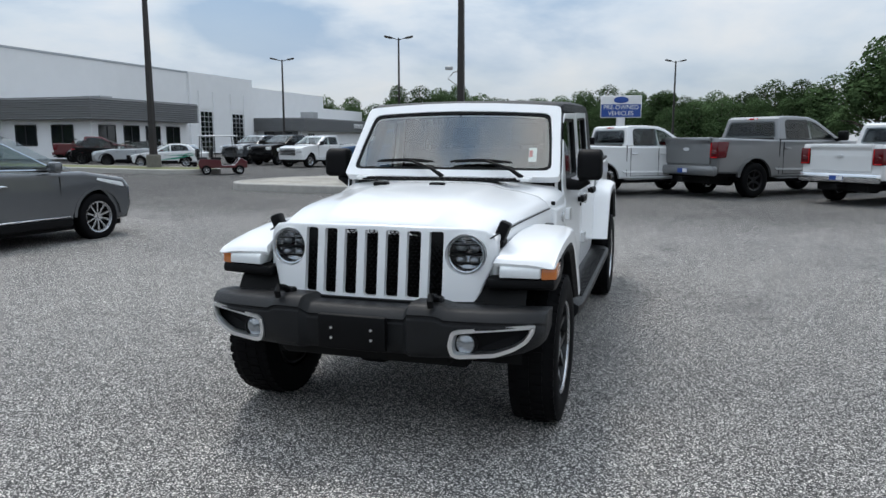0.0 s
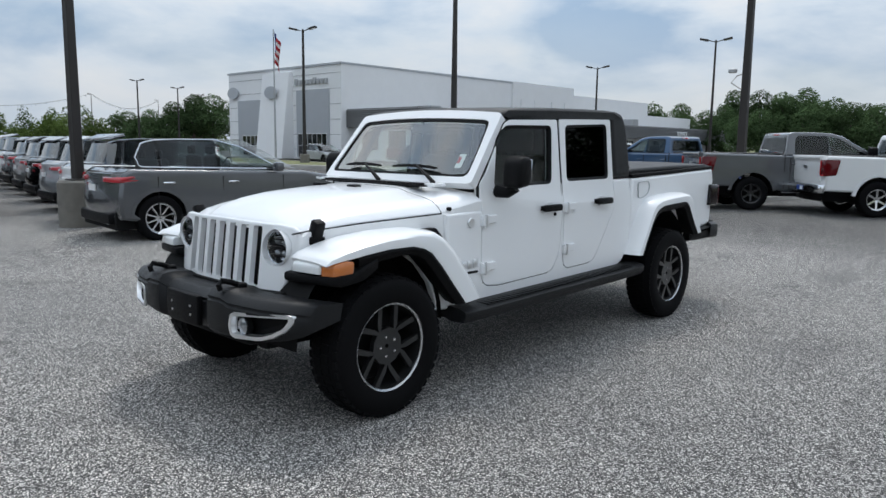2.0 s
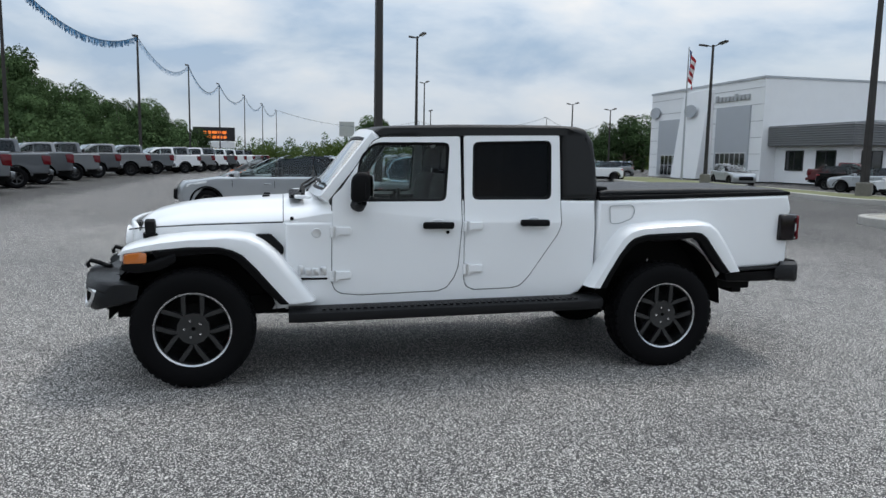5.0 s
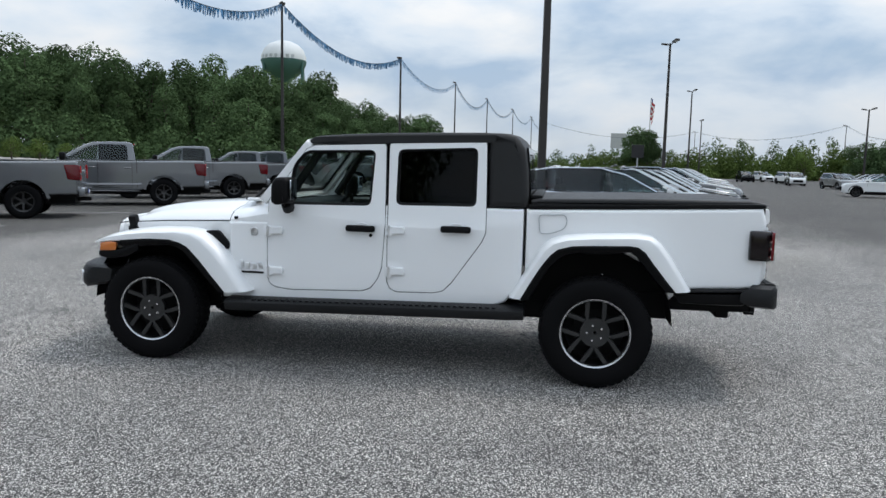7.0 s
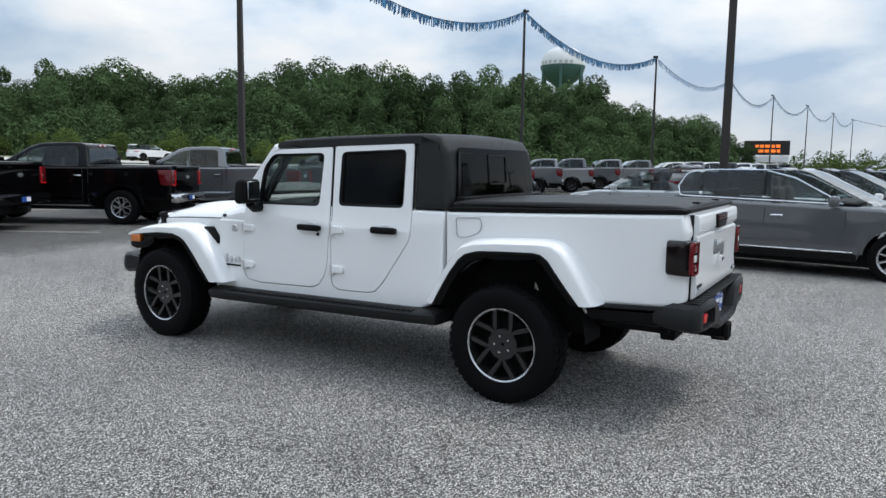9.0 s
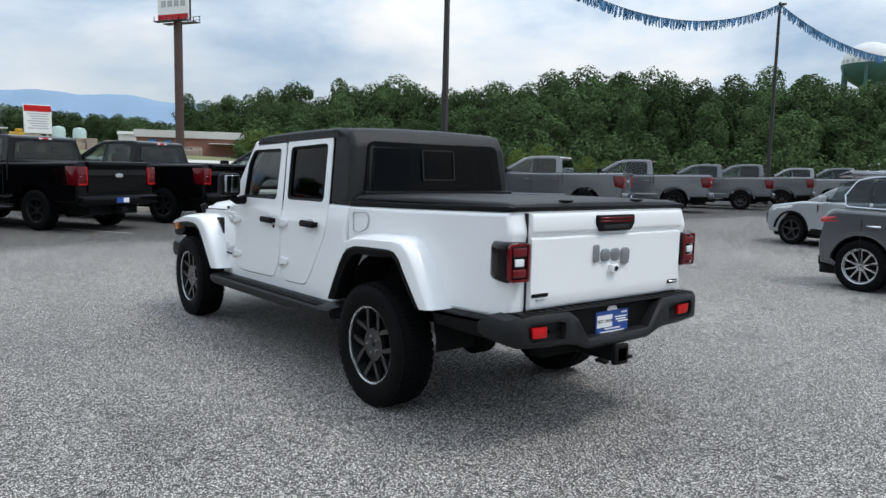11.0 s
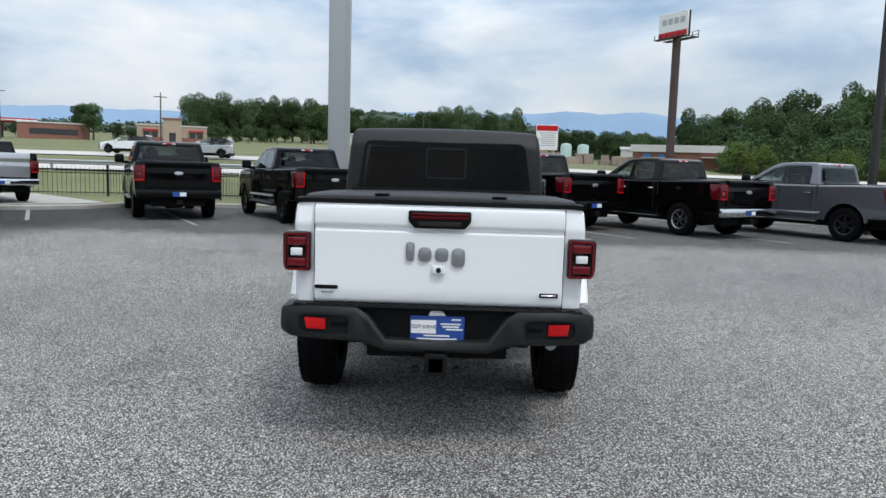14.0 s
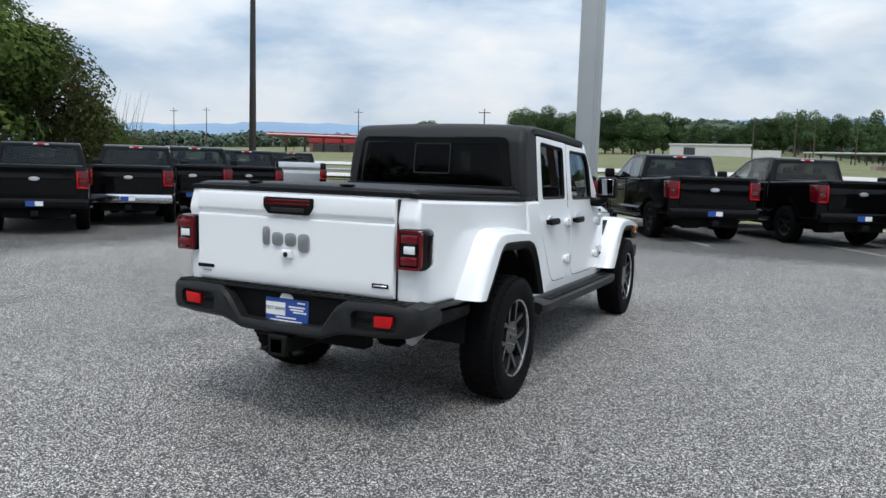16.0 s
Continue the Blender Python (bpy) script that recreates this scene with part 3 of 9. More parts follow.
loft(bm, [[(x, y, 0.0) for x, y in q] for q in [rounded([(11.2, -15.2), (14.5, -11.9), (20.6, -16.5), (16.8, -20.4)], 0.8)]] + [[(x, y, 0.13) for x, y in rounded([(11.2, -15.2), (14.5, -11.9), (20.6, -16.5), (16.8, -20.4)], 0.8)]])
solo("display_pad", bm, CONCRETE, "low concrete display pad on the verge", "pad", kind="structure")


# ---- showroom building ----
def building():
    b = thing("showroom_building", "long white stucco car showroom with silver entrance front", "building")
    X, D = -52.5, 20.5

    def wall(name, x0, x1, y0, y1, z0, z1, m=STUCCO, label=""):
        bm = bmesh.new()
        box(bm, x0, x1, y0, y1, z0, z1)
        return part(name, bm, m, b, label)

    wall("wall", X - D, X, 43.0, 70, 0, 9.3)
    wall("parapet", X - D - 0.1, X + 0.06, 42.9, 70.0, 9.3, 9.5, PANEL_SILVER)
    wall("wall", X - D, X + 0.3, 70, 83.5, 0, 9.5)
    wall("wall", X - D, X - 0.8, 83.5, 107, 0, 8.7)
    wall("wall", X - D, X - 1.2, 107, 124, 0, 6.8)

    def ribbed(x0, x1, y0, y1, z0, z1, n):
        band = wall("corrugated_band", x0, x1, y0, y1, z0, z1, CORRUG, "ribbed grey metal fascia")
        step = (z1 - z0 - 0.08) / n
        for k in range(n):
            z = z0 + 0.05 + k * step
            bm = bmesh.new()
            box(bm, x0 + 0.01, x1 + 0.12, y0 - 0.12, y1 + 0.12, z, z + step * 0.55, 0.03, 1)
            part("rib", bm, CORRUG, band)

    # low offices and service porch, each under a ribbed metal band
    wall("office_wall", X, -43.2, 44.5, 56.9, 0, 3.3)
    ribbed(X, -42.4, 43.7, 57.5, 3.2, 5.0, 9)
    wall("porch_wall", X - 0.8, -46.4, 86.3, 119.4, 0, 2.9)
    ribbed(X - 0.8, -45.6, 85.5, 120.2, 2.8, 4.6, 9)
    # open service bay: a dark sheet stands in for the shade inside
    wall("service_bay", -52.2, -47.0, 86.22, 86.32, 0.1, 2.75, WIN_DARK)

    def window(x, y0, y1, z0, z1, cols, rows, axis="x"):
        w = new("window")
        w.parent = b
        bm = bmesh.new()
        t = 0.07
        for k in range(cols + 1):
            p = y0 + (y1 - y0) * k / cols
            if axis == "x":
                box(bm, x - 0.02, x + 0.06, p - t / 2, p + t / 2, z0, z1)
            else:
                box(bm, p - t / 2, p + t / 2, x - 0.06, x + 0.02, z0, z1)
        for k in range(rows + 1):
            p = z0 + (z1 - z0) * k / rows
            if axis == "x":
                box(bm, x - 0.02, x + 0.05, y0, y1, p - t / 2, p + t / 2)
            else:
                box(bm, y0, y1, x - 0.05, x + 0.02, p - t / 2, p + t / 2)
        part("window_frame", bm, SATIN if rows > 1 else IRON, w)
        bm = bmesh.new()
        if axis == "x":
            box(bm, x - 0.06, x + 0.02, y0, y1, z0, z1)
        else:
            box(bm, y0, y1, x - 0.02, x + 0.06, z0, z1)
        part("pane", bm, WIN_DARK, w)

    for y in (45.3, 48.2, 51.0, 53.8):
        window(-43.2, y, y + 1.9, 1.1, 2.8, 2, 1)
    for x in (-51.0, -47.2):
        window(44.5, x, x + 2.2, 1.1, 2.8, 2, 1, "y")
    window(X + 0.3, 71.8, 74.2, 0.15, 5.0, 3, 8)
    window(X + 0.3, 78.5, 81.0, 1.5, 4.9, 3, 6)
    window(-46.4, 88.0, 90.0, 0.4, 2.5, 3, 5)
    window(X, 58.4, 60.6, 0.15, 3.2, 3, 6)
    # relief panels over the tall windows
    for y0, y1 in ((71.6, 74.4), (78.3, 81.2)):
        wall("relief_panel", X + 0.3, X + 0.36, y0, y1, 5.3, 7.3, STUCCO)
    for y0, y1 in ((71.5, 71.65), (74.35, 74.5), (78.2, 78.35), (81.15, 81.3)):
        wall("relief_edge", X + 0.3, X + 0.45, y0, y1, 0.1, 7.4, STUCCO)
    # entrance front
    Y = 43.0
    wall("entrance_panel", X - 7.2, X - 1.8, Y - 0.12, Y, 0.2, 7.0, PANEL_SILVER, "silver composite panels")
    wall("entrance_panel", X - 18.5, X - 12.8, Y - 0.12, Y, 0.2, 6.3, PANEL_SILVER, "silver composite panels")
    for k in range(6):
        wall("cladding_joint", X - D + 0.1, X - 0.1, Y - 0.03, Y + 0.01, 1.5 * k + 1.0, 1.5 * k + 1.03, CORRUG)
    # leaning blade with emblem
    bm = bmesh.new()
    prism(bm, [(Y - 1.6, 0), (Y + 0.2, 0), (Y + 0.2, 8.9), (Y - 0.5, 8.9)], X - 12.8, X - 7.9, 0.05)
    part("entrance_blade", bm, STUCCO, b, "leaning white entrance portal")
    for cx, cz in ((X - 10.4, 6.9), (X - 19.3, 7.2)):
        bm = bmesh.new()
        lathe(bm, [(0.0, 0.0), (0.75, 0.0), (0.85, 0.06), (0.85, 0.14), (0.0, 0.14)], 28, Matrix.Translation((cx, Y - (1.0 if cx > X - 12 else 0.1), cz)) @ Matrix.Rotation(radians(-90), 4, "Z") @ Matrix.Diagonal((1, 1.35, 0.75, 1)))
        part("oval_emblem", bm, PANEL_SILVER, b, "plain silver oval emblem")
    for k in range(9):
        bm = bmesh.new()
        x = X - 7.4 + k * 0.62
        box(bm, x, x + 0.42, Y - 0.2, Y - 0.02, 7.55, 8.05 + 0.15 * (k in (0, 5)), 0.03, 1)
        part("letter_bar", bm, STEEL_GALV, b)
    window(Y - 0.13, X - 6.9, X - 2.1, 0.2, 2.6, 6, 2, "y")
    window(Y - 0.13, X - 17.6, X - 14.2, 0.2, 2.4, 4, 2, "y")
    words("SERVICE", 0.95, Matrix.Translation((-45.44, 103.3, 3.7)) @ Matrix.Rotation(radians(90), 4, "Z") @ Matrix.Rotation(radians(90), 4, "X"), STUCCO, b, depth=0.06)
    for (x0, y0) in ((-49, 50), (-48.5, 90)):
        wall("roof_unit", x0, x0 + 2.0, y0, y0 + 1.4, 5.0 if y0 < 60 else 4.6, 5.5, STEEL_GALV)
    return b


building()


# ---- wheels ----
def wheel_face(rr, w2, s, spokes, twin, fine):
    """Hub, spokes and outer ring cut as one casting out of a disc."""
    radii = [0.05, 0.20, 0.30, 0.42, 0.56, 0.72, 0.87, 0.93, 0.97] if fine else [0.05, 0.28, 0.6, 0.88, 0.97]
    first = 3 if fine else 1
    last = len(radii) - 3
    half = math.pi / spokes
    cols = []
    for r in radii:
        q = max(r, radii[first])
        h = (0.062 if twin else 0.085 if spokes < 8 else 0.052) / q
        if twin:
            c = min(half - 0.002, math.asin(min(0.9, 0.235 / q)))
            e = [-c - h, -c + h, c - h, c + h]
            e = [max(-half + 0.004, min(half - 0.004, v)) for v in e]
        else:
            e = [-h, h]
        cols.append(e)
    bm = bmesh.new()
    grid = []
    for r, e in zip(radii, cols):
        dep = 0.60 + 0.12 * r
        row = []
        for k in range(spokes):
            edges = e + [e[0] + 2 * half]
            for i in range(len(e)):
                for f in (0, 0.5):
                    a = 2 * half * k + edges[i] + (edges[i + 1] - edges[i]) * f
                    row.append(bm.verts.new((s * w2 * dep, r * rr * math.sin(a), r * rr * math.cos(a))))
        grid.append(row)
    n = len(grid[0])
    per = n // spokes
    faces = []
    for j in range(len(radii) - 1):
        for i in range(n):
            cell = (i % per) // 2
            if first <= j <= last and cell % 2 == 1:
                continue
            faces.append(bm.faces.new((grid[j][i], grid[j][(i + 1) % n], grid[j + 1][(i + 1) % n], grid[j + 1][i])))
    ext = bmesh.ops.extrude_face_region(bm, geom=faces)
    for v in (g for g in ext["geom"] if isinstance(g, bmesh.types.BMVert)):
        v.co.x -= s * w2 * 0.26
    return bm


def wheel_parts(parent, x, y, r, width, side, rim_mat, lip_mat, spokes=6, rim=0.62, twin=False, tread=True, z=None):
    """A wheel: tyre, rim and spokes under one wheel part. side +1: its face looks to +x."""
    wh = new("wheel")
    wh.parent = parent
    wh.matrix_basis = Matrix.Translation((x, y, r if z is None else z))
    w2, rr = width / 2, r * rim
    bm = bmesh.new()
    prof = [(rr * 0.96, -w2 * 0.86), (rr + 0.02, -w2 * 0.98), (r * 0.86, -w2), (r * 0.955, -w2 * 0.9), (r - 0.006, -w2 * 0.78), (r, -w2 * 0.3), (r, w2 * 0.3), (r - 0.006, w2 * 0.78), (r * 0.955, w2 * 0.9), (r * 0.86, w2), (rr + 0.02, w2 * 0.98), (rr * 0.96, w2 * 0.86)]
    lathe(bm, prof, 40)
    tb = part("tyre", bm, RUBBER, wh)
    if tread:
        bm = bmesh.new()
        n = 44
        for k in range(n):
            a = 2 * math.pi * k / n
            for j, (xa, xb) in enumerate(((-0.90, -0.56), (-0.50, -0.06), (0.02, 0.46), (0.54, 0.90))):
                da = (0.5 if j % 2 else 0.0) * 2 * math.pi / n
                drop = 0.009 if j in (0, 3) else 0.0
                mm = Matrix.Rotation(a + da, 4, "X")
                box(bm, xa * w2, xb * w2, -0.020, 0.020, r - 0.02 - drop, r + 0.005 - drop * 1.2, m=mm)
        tagged(part("tread", bm, RUBBER, tb), kind="stuff")
    s = side
    bm = bmesh.new()
    lathe(bm, [(rr * 0.90, s * w2 * 0.25), (rr * 0.93, s * w2 * 0.80), (rr * 0.90, -s * w2 * 0.8), (rr * 0.86, -s * w2 * 0.8), (rr * 0.86, s * w2 * 0.25)], 36)
    part("rim", bm, rim_mat, wh)
    bm = bmesh.new()
    lathe(bm, [(rr * 0.935, s * w2 * 0.72), (rr * 0.945, s * w2 * 0.86), (rr * 0.99, s * w2 * 0.90), (rr * 1.0, s * w2 * 0.80)], 40)
    part("rim_lip", bm, lip_mat, wh)
    part("wheel_face", wheel_face(rr, w2, s, spokes, twin, tread), rim_mat, wh)
    if not tread:
        bm = bmesh.new()
        lathe(bm, [(0.0, -s * w2 * 0.3), (rr * 0.88, -s * w2 * 0.3)], 28)
        part("inner_barrel", bm, DARK, wh)
        return wh
    bm = bmesh.new()
    lathe(bm, [(0.0, -s * w2 * 0.1), (rr * 0.62, -s * w2 * 0.1), (rr * 0.62, -s * w2 * 0.2), (0.0, -s * w2 * 0.2)], 28)
    part("brake_disc", bm, DARK, wh)
    bm = bmesh.new()
    lathe(bm, [(0.0, -s * w2 * 0.5), (rr * 0.88, -s * w2 * 0.5), (rr * 0.88, -s * w2 * 0.55), (0.0, -s * w2 * 0.55)], 28)
    part("inner_barrel", bm, DARK, wh)
    for k in range(5):
        a = 2 * math.pi * (k + 0.5) / 5
        bm = bmesh.new()
        c = Vector((0, rr * 0.225 * math.cos(a), rr * 0.225 * math.sin(a)))
        cyl(bm, c + Vector((s * w2 * 0.55, 0, 0)), c + Vector((s * w2 * 0.72, 0, 0)), rr * 0.032, n=6)
        part("lug_nut", bm, CHROME, wh)
    return wh


# ---- cabs of parked vehicles ----
def hollow_cab(outline, W, edge, stations, shape, panes, front, back, front_y, back_y_):
    """A cab shell with real window openings: side panes as (y, z), front and back lights as (x, z)."""
    bm = bmesh.new()
    prism(bm, outline, -W, W, edge, stations, shape, 3)
    core = inset(outline, 0.055)
    low = min(z for _, z in outline)
    core = [(y, z - 0.3 if z < low + 0.12 else z) for y, z in core]
    cuts = [cutter(core, -W + 0.09, W - 0.09, shape)]
    for p in panes:
        cuts.append(cutter(inset(rounded([(shape(W, y, z)[1], z) for y, z in p], 0.05, 2), 0.008), -1.4, 1.4))
    for p, (y0, y1) in ((front, front_y), (back, back_y_)):
        cuts.append(cutter(rounded(p, 0.05, 2), y0, y1, lambda t, X, Z: (X, t, Z)))
    return cut(raw(bm), cuts)


def cutter(poly, x0, x1, shape=None):
    bm = bmesh.new()
    prism(bm, poly, x0, x1, 0, (), shape)
    return raw(bm)


def cabin(t, zf, y_dash, y_front, y_rear, y_end, w):
    """Dark floor, dashboard, two seats and a bench seen through the glass."""
    bm = bmesh.new()
    box(bm, -w, w, y_dash - 0.1, y_end, zf - 0.02, zf + 0.012)
    part("cabin_floor", bm, INTERIOR, t)
    bm = bmesh.new()
    box(bm, -w, w, y_dash - 0.25, y_dash + 0.12, zf, zf + 0.07, 0.03, 1)
    tube(bm, [(0.36 + 0.16 * math.cos(k * 0.524), y_dash + 0.30 - 0.05 * math.sin(k * 0.524), zf + 0.07 + 0.14 * math.sin(k * 0.524)) for k in range(13)], 0.014, 5)
    part("dashboard", bm, INTERIOR, t)
    for x in (-0.38, 0.38):
        bm = bmesh.new()
        box(bm, x - 0.23, x + 0.23, y_front, y_front + 0.14, zf, zf + 0.25, 0.04, 1)
        box(bm, x - 0.12, x + 0.12, y_front + 0.06, y_front + 0.15, zf + 0.27, zf + 0.42, 0.03, 1)
        part("front_seat", bm, INTERIOR, t)
    bm = bmesh.new()
    box(bm, -0.62, 0.62, y_rear, y_rear + 0.14, zf, zf + 0.20, 0.04, 1)
    for x in (-0.38, 0.38):
        box(bm, x - 0.11, x + 0.11, y_rear + 0.05, y_rear + 0.13, zf + 0.18, zf + 0.34, 0.03, 1)
    part("rear_bench", bm, INTERIOR, t)


# ---- pickups ----
def pickup(colour, label, rimm=None, lip=None, m=None, group="parked pickups", rear_bumper=None, tailgate_mat=None, twin=False, chrome_handles=False, kind_hd=0.0):
    """A full-size crew-cab pickup. Origin on the ground under the rear axle's middle, nose to -y."""
    t = thing("pickup_truck", label, "pickup", group, m)
    rimm = rimm or RIM_BLACK
    lip = lip or rimm
    W, FA, R = 0.99, -3.69, 0.42
    H = 1.40 + kind_hd

    def shp(x, y, z):
        u = abs(x) / W
        k = 1 - 0.035 * max(0, (z - 1.0)) - 0.03 * max(0, 0.8 - z)
        if y < FA - 0.2:
            y += 0.24 * u ** 3
            k -= 0.05 * min(1, (FA - 0.2 - y))
        return (x * k, y, z)

    lower = [(-4.62, 0.50), (-4.66, 0.78), (-4.60, 1.12), (-4.44, 1.27), (-4.0, 1.33), (-3.08, 1.37 + kind_hd), (-0.80, H - 0.02), (1.20, H + 0.02), (1.24, H - 0.08), (1.22, 0.98), (1.21, 0.60), (0.62, 0.58)]
    lower += arc(0, R, 0.52, 18, 162, 9) + [(-0.64, 0.48), (FA + 0.62, 0.46)] + arc(FA, R, 0.52, 18, 162, 9) + [(FA - 0.60, 0.50)]
    bm = bmesh.new()
    prism(bm, lower, -W, W, 0.055, (-0.6, 0, 0.6), shp, 3)
    body = part("body", bm, colour, t)
    g0 = H - 0.03
    gh = [(-3.10, g0), (-2.30, 1.85), (-2.05, 1.93), (-1.5, 1.955), (-1.05, 1.952), (-0.93, 1.93), (-0.88, 1.89), (-0.79, g0)]

    def tum(x, y, z):
        f = max(0, z - g0)
        k = 0.955 - 0.26 * f
        if y < -1.9:
            y += 0.10 * (abs(x) / W) ** 2
        return (x * k, y, z)

    FRONT_P = [(-2.88, g0 + 0.03), (-2.22, 1.80), (-1.92, 1.865), (-1.90, g0 + 0.02)]
    REAR_P = [(-1.83, g0 + 0.02), (-1.83, 1.87), (-1.10, 1.87), (-1.03, 1.80), (-1.0, g0 + 0.02)]
    bm = hollow_cab(gh, W, 0.045, (-0.5, 0, 0.5), tum, (FRONT_P, REAR_P), [(-0.76, g0 + 0.07), (0.76, g0 + 0.07), (0.66, 1.83), (-0.66, 1.83)], [(-0.76, g0 + 0.10), (0.76, g0 + 0.10), (0.66, 1.80), (-0.66, 1.80)], (-3.3, -2.05), (-1.1, -0.5))
    part("cab_roof", bm, colour, t)
    cabin(t, g0 + 0.02, -2.75, -1.95, -1.12, -0.92, 0.86)

    def side_pane(pts, s, name, material, lift=0.006):
        pts = rounded(pts, 0.06, 3)
        bm2 = bmesh.new()
        o = [Vector(tum(s * W, y, z)) + Vector((s * lift, 0, 0)) for y, z in pts]
        i = [Vector(tum(s * W, y, z)) - Vector((s * 0.02, 0, 0)) for y, z in pts]
        loft(bm2, [i, o])
        return part(name, bm2, material, t)

    for s in (-1, 1):
        side_pane(FRONT_P, s, "front_window", GLASS_PARK)
        side_pane(REAR_P, s, "rear_window", GLASS_PARK_DARK)
        # door seams
        bm = bmesh.new()
        comb(bm, s * (W - 0.02), s * (W + 0.002), (-2.92, -1.86, -0.90), 0.55, H - 0.08, 0.006)
        part("door_seam", bm, SEAL, t)
        bm = bmesh.new()
        box(bm, s * (W - 0.03), s * (W - 0.002), -0.775, -0.755, 0.55, H)
        part("bed_gap", bm, SEAL, t)
        for y in (-2.02, -1.02):
            bm = bmesh.new()
            box(bm, s * (W - 0.01), s * (W + 0.035), y - 0.10, y + 0.10, 1.15, 1.185, 0.012, 1)
            part("door_handle", bm, CHROME if chrome_handles else colour, t)
        # sculpted arch lips
        for c in (0, FA):
            bm = bmesh.new()
            a = arc(c, R, 0.60, 8, 172, 12)
            b2 = arc(c, R, 0.525, 8, 172, 12)
            rings = [[(s * (W - 0.05), y, z) for y, z in b2], [(s * (W + 0.012), y, z) for y, z in b2], [(s * (W + 0.012), y * 1, z) for y, z in a], [(s * (W - 0.05), y, z) for y, z in a]]
            vr = loft(bm, rings, closed=False)
            part("arch_lip", bm, colour, t)
        # moulded crease low on the doors
        bm = bmesh.new()
        loft(bm, [[(s * (W - 0.02), y, z), (s * (W + 0.016), y, z + 0.01), (s * (W - 0.02), y, z + 0.11)] for y, z in ((FA + 0.66, 0.60), (FA + 0.75, 0.62), (-0.72, 0.64), (-0.64, 0.66))])
        part("door_crease", bm, colour, t)
        # mirror
        bm = bmesh.new()
        box(bm, s * 1.02, s * 1.27, -2.86, -2.70, 1.36, 1.60, 0.05, 2)
        box(bm, s * 0.92, s * 1.06, -2.84, -2.74, 1.34, 1.42, 0.02, 1)
        part("mirror", bm, BLACK_PL if not chrome_handles else colour, t)
        # tail lamp
        bm = bmesh.new()
        prism(bm, rounded([(0.98, 0.96), (1.265, 0.94), (1.262, 1.33), (0.90, 1.33), (0.93, 1.2)], 0.04, 2), s * 0.76, s * 1.0, 0.02, (), None, 2)
        tl = part("tail_lamp", bm, RED, t)
        bm = bmesh.new()
        box(bm, s * 0.82, s * 0.95, 1.25, 1.272, 1.06, 1.14, 0.008, 1)
        part("reverse_lens", bm, RED_DEEP, tl)
        bm = bmesh.new()
        box(bm, s * 0.775, s * 0.80, 1.25, 1.275, 0.98, 1.31, 0.006, 1)
        box(bm, s * 0.78, s * 0.98, 1.25, 1.27, 0.955, 0.985, 0.006, 1)
        part("clear_strip", bm, RED_BRIGHT, tl)
        # running board
        bm = bmesh.new()
        box(bm, s * 0.86, s * 1.03, -3.0, -0.68, 0.40, 0.46, 0.02, 1)
        rb_ = part("running_board", bm, BLACK_PL, t)
        bm = bmesh.new()
        box(bm, s * 0.90, s * 1.035, -2.95, -0.74, 0.455, 0.466)
        part("step_edge", bm, STEEL_GALV, rb_)
        # head lamp
        bm = bmesh.new()
        box(bm, s * 0.66, s * 0.93, -4.60, -4.30, 0.98, 1.18, 0.03, 1)
        part("head_lamp", bm, LAMPWHITE, t)
    # windscreen and back light, laid on the cab
    bm = bmesh.new()
    o = []
    for x, y, z in ((-0.88, -3.02, g0 + 0.05), (0.88, -3.02, g0 + 0.05), (0.80, -2.30, 1.86), (-0.80, -2.30, 1.86)):
        o.append(Vector(tum(x, y, z)) + Vector((0, -0.03, 0.02)))
    loft(bm, [[p + Vector((0, 0.03, -0.02)) for p in o], o])
    part("windscreen", bm, GLASS_PARK, t)
    bm = bmesh.new()
    pts = rounded([(-0.80, g0 + 0.06), (0.80, g0 + 0.06), (0.70, 1.83), (-0.70, 1.83)], 0.08, 3)
    o = [Vector((x, -0.80 - (z - g0) * 0.15 + 0.016, z)) for x, z in pts]
    loft(bm, [[p + Vector((0, -0.03, 0)) for p in o], o])
    part("back_window", bm, GLASS_PARK_DARK, t)
    bm = bmesh.new()
    box(bm, -0.16, 0.16, -0.90, -0.855, 1.875, 1.91, 0.008, 1)
    bl_ = part("brake_lamp", bm, RED_BRIGHT, t)
    for s in (-1, 1):
        bm = bmesh.new()
        box(bm, s * 0.075, s * 0.155, -0.86, -0.850, 1.88, 1.905)
        part("cargo_light", bm, LAMPWHITE, bl_)
    # bed opening: dark cover over the box
    bm = bmesh.new()
    box(bm, -0.84, 0.84, -0.72, 1.10, H - 0.02, H + 0.028, 0.015, 1)
    part("bed_cover", bm, VINYL, t)
    # tailgate
    tg = tailgate_mat or colour
    bm = bmesh.new()
    pr = rounded([(1.20, 0.80), (1.245, 0.80), (1.255, 1.15), (1.245, 1.28), (1.29, 1.36), (1.28, H + 0.03), (1.15, H + 0.03)], 0.02, 2)
    prism(bm, pr, -0.75, 0.75, 0.012, (), None, 2)
    gate = part("tailgate", bm, tg, t)
    bm = bmesh.new()
    lathe(bm, [(0.0, 0.0), (0.048, 0.0), (0.053, 0.010), (0.053, 0.016), (0.0, 0.018)], 24, Matrix.Translation((0, 1.258, 1.15)) @ Matrix.Rotation(radians(90), 4, "Z") @ Matrix.Diagonal((1, 1.9, 0.8, 1)))
    part("oval_emblem", bm, SATIN, gate)
    bm = bmesh.new()
    box(bm, -0.98, 0.98, 1.20, 1.36, 0.54, 0.76, 0.05, 2)
    part("rear_bumper", bm, rear_bumper or colour, t)
    bm = bmesh.new()
    box(bm, -0.16, 0.16, 1.362, 1.368, 0.59, 0.70)
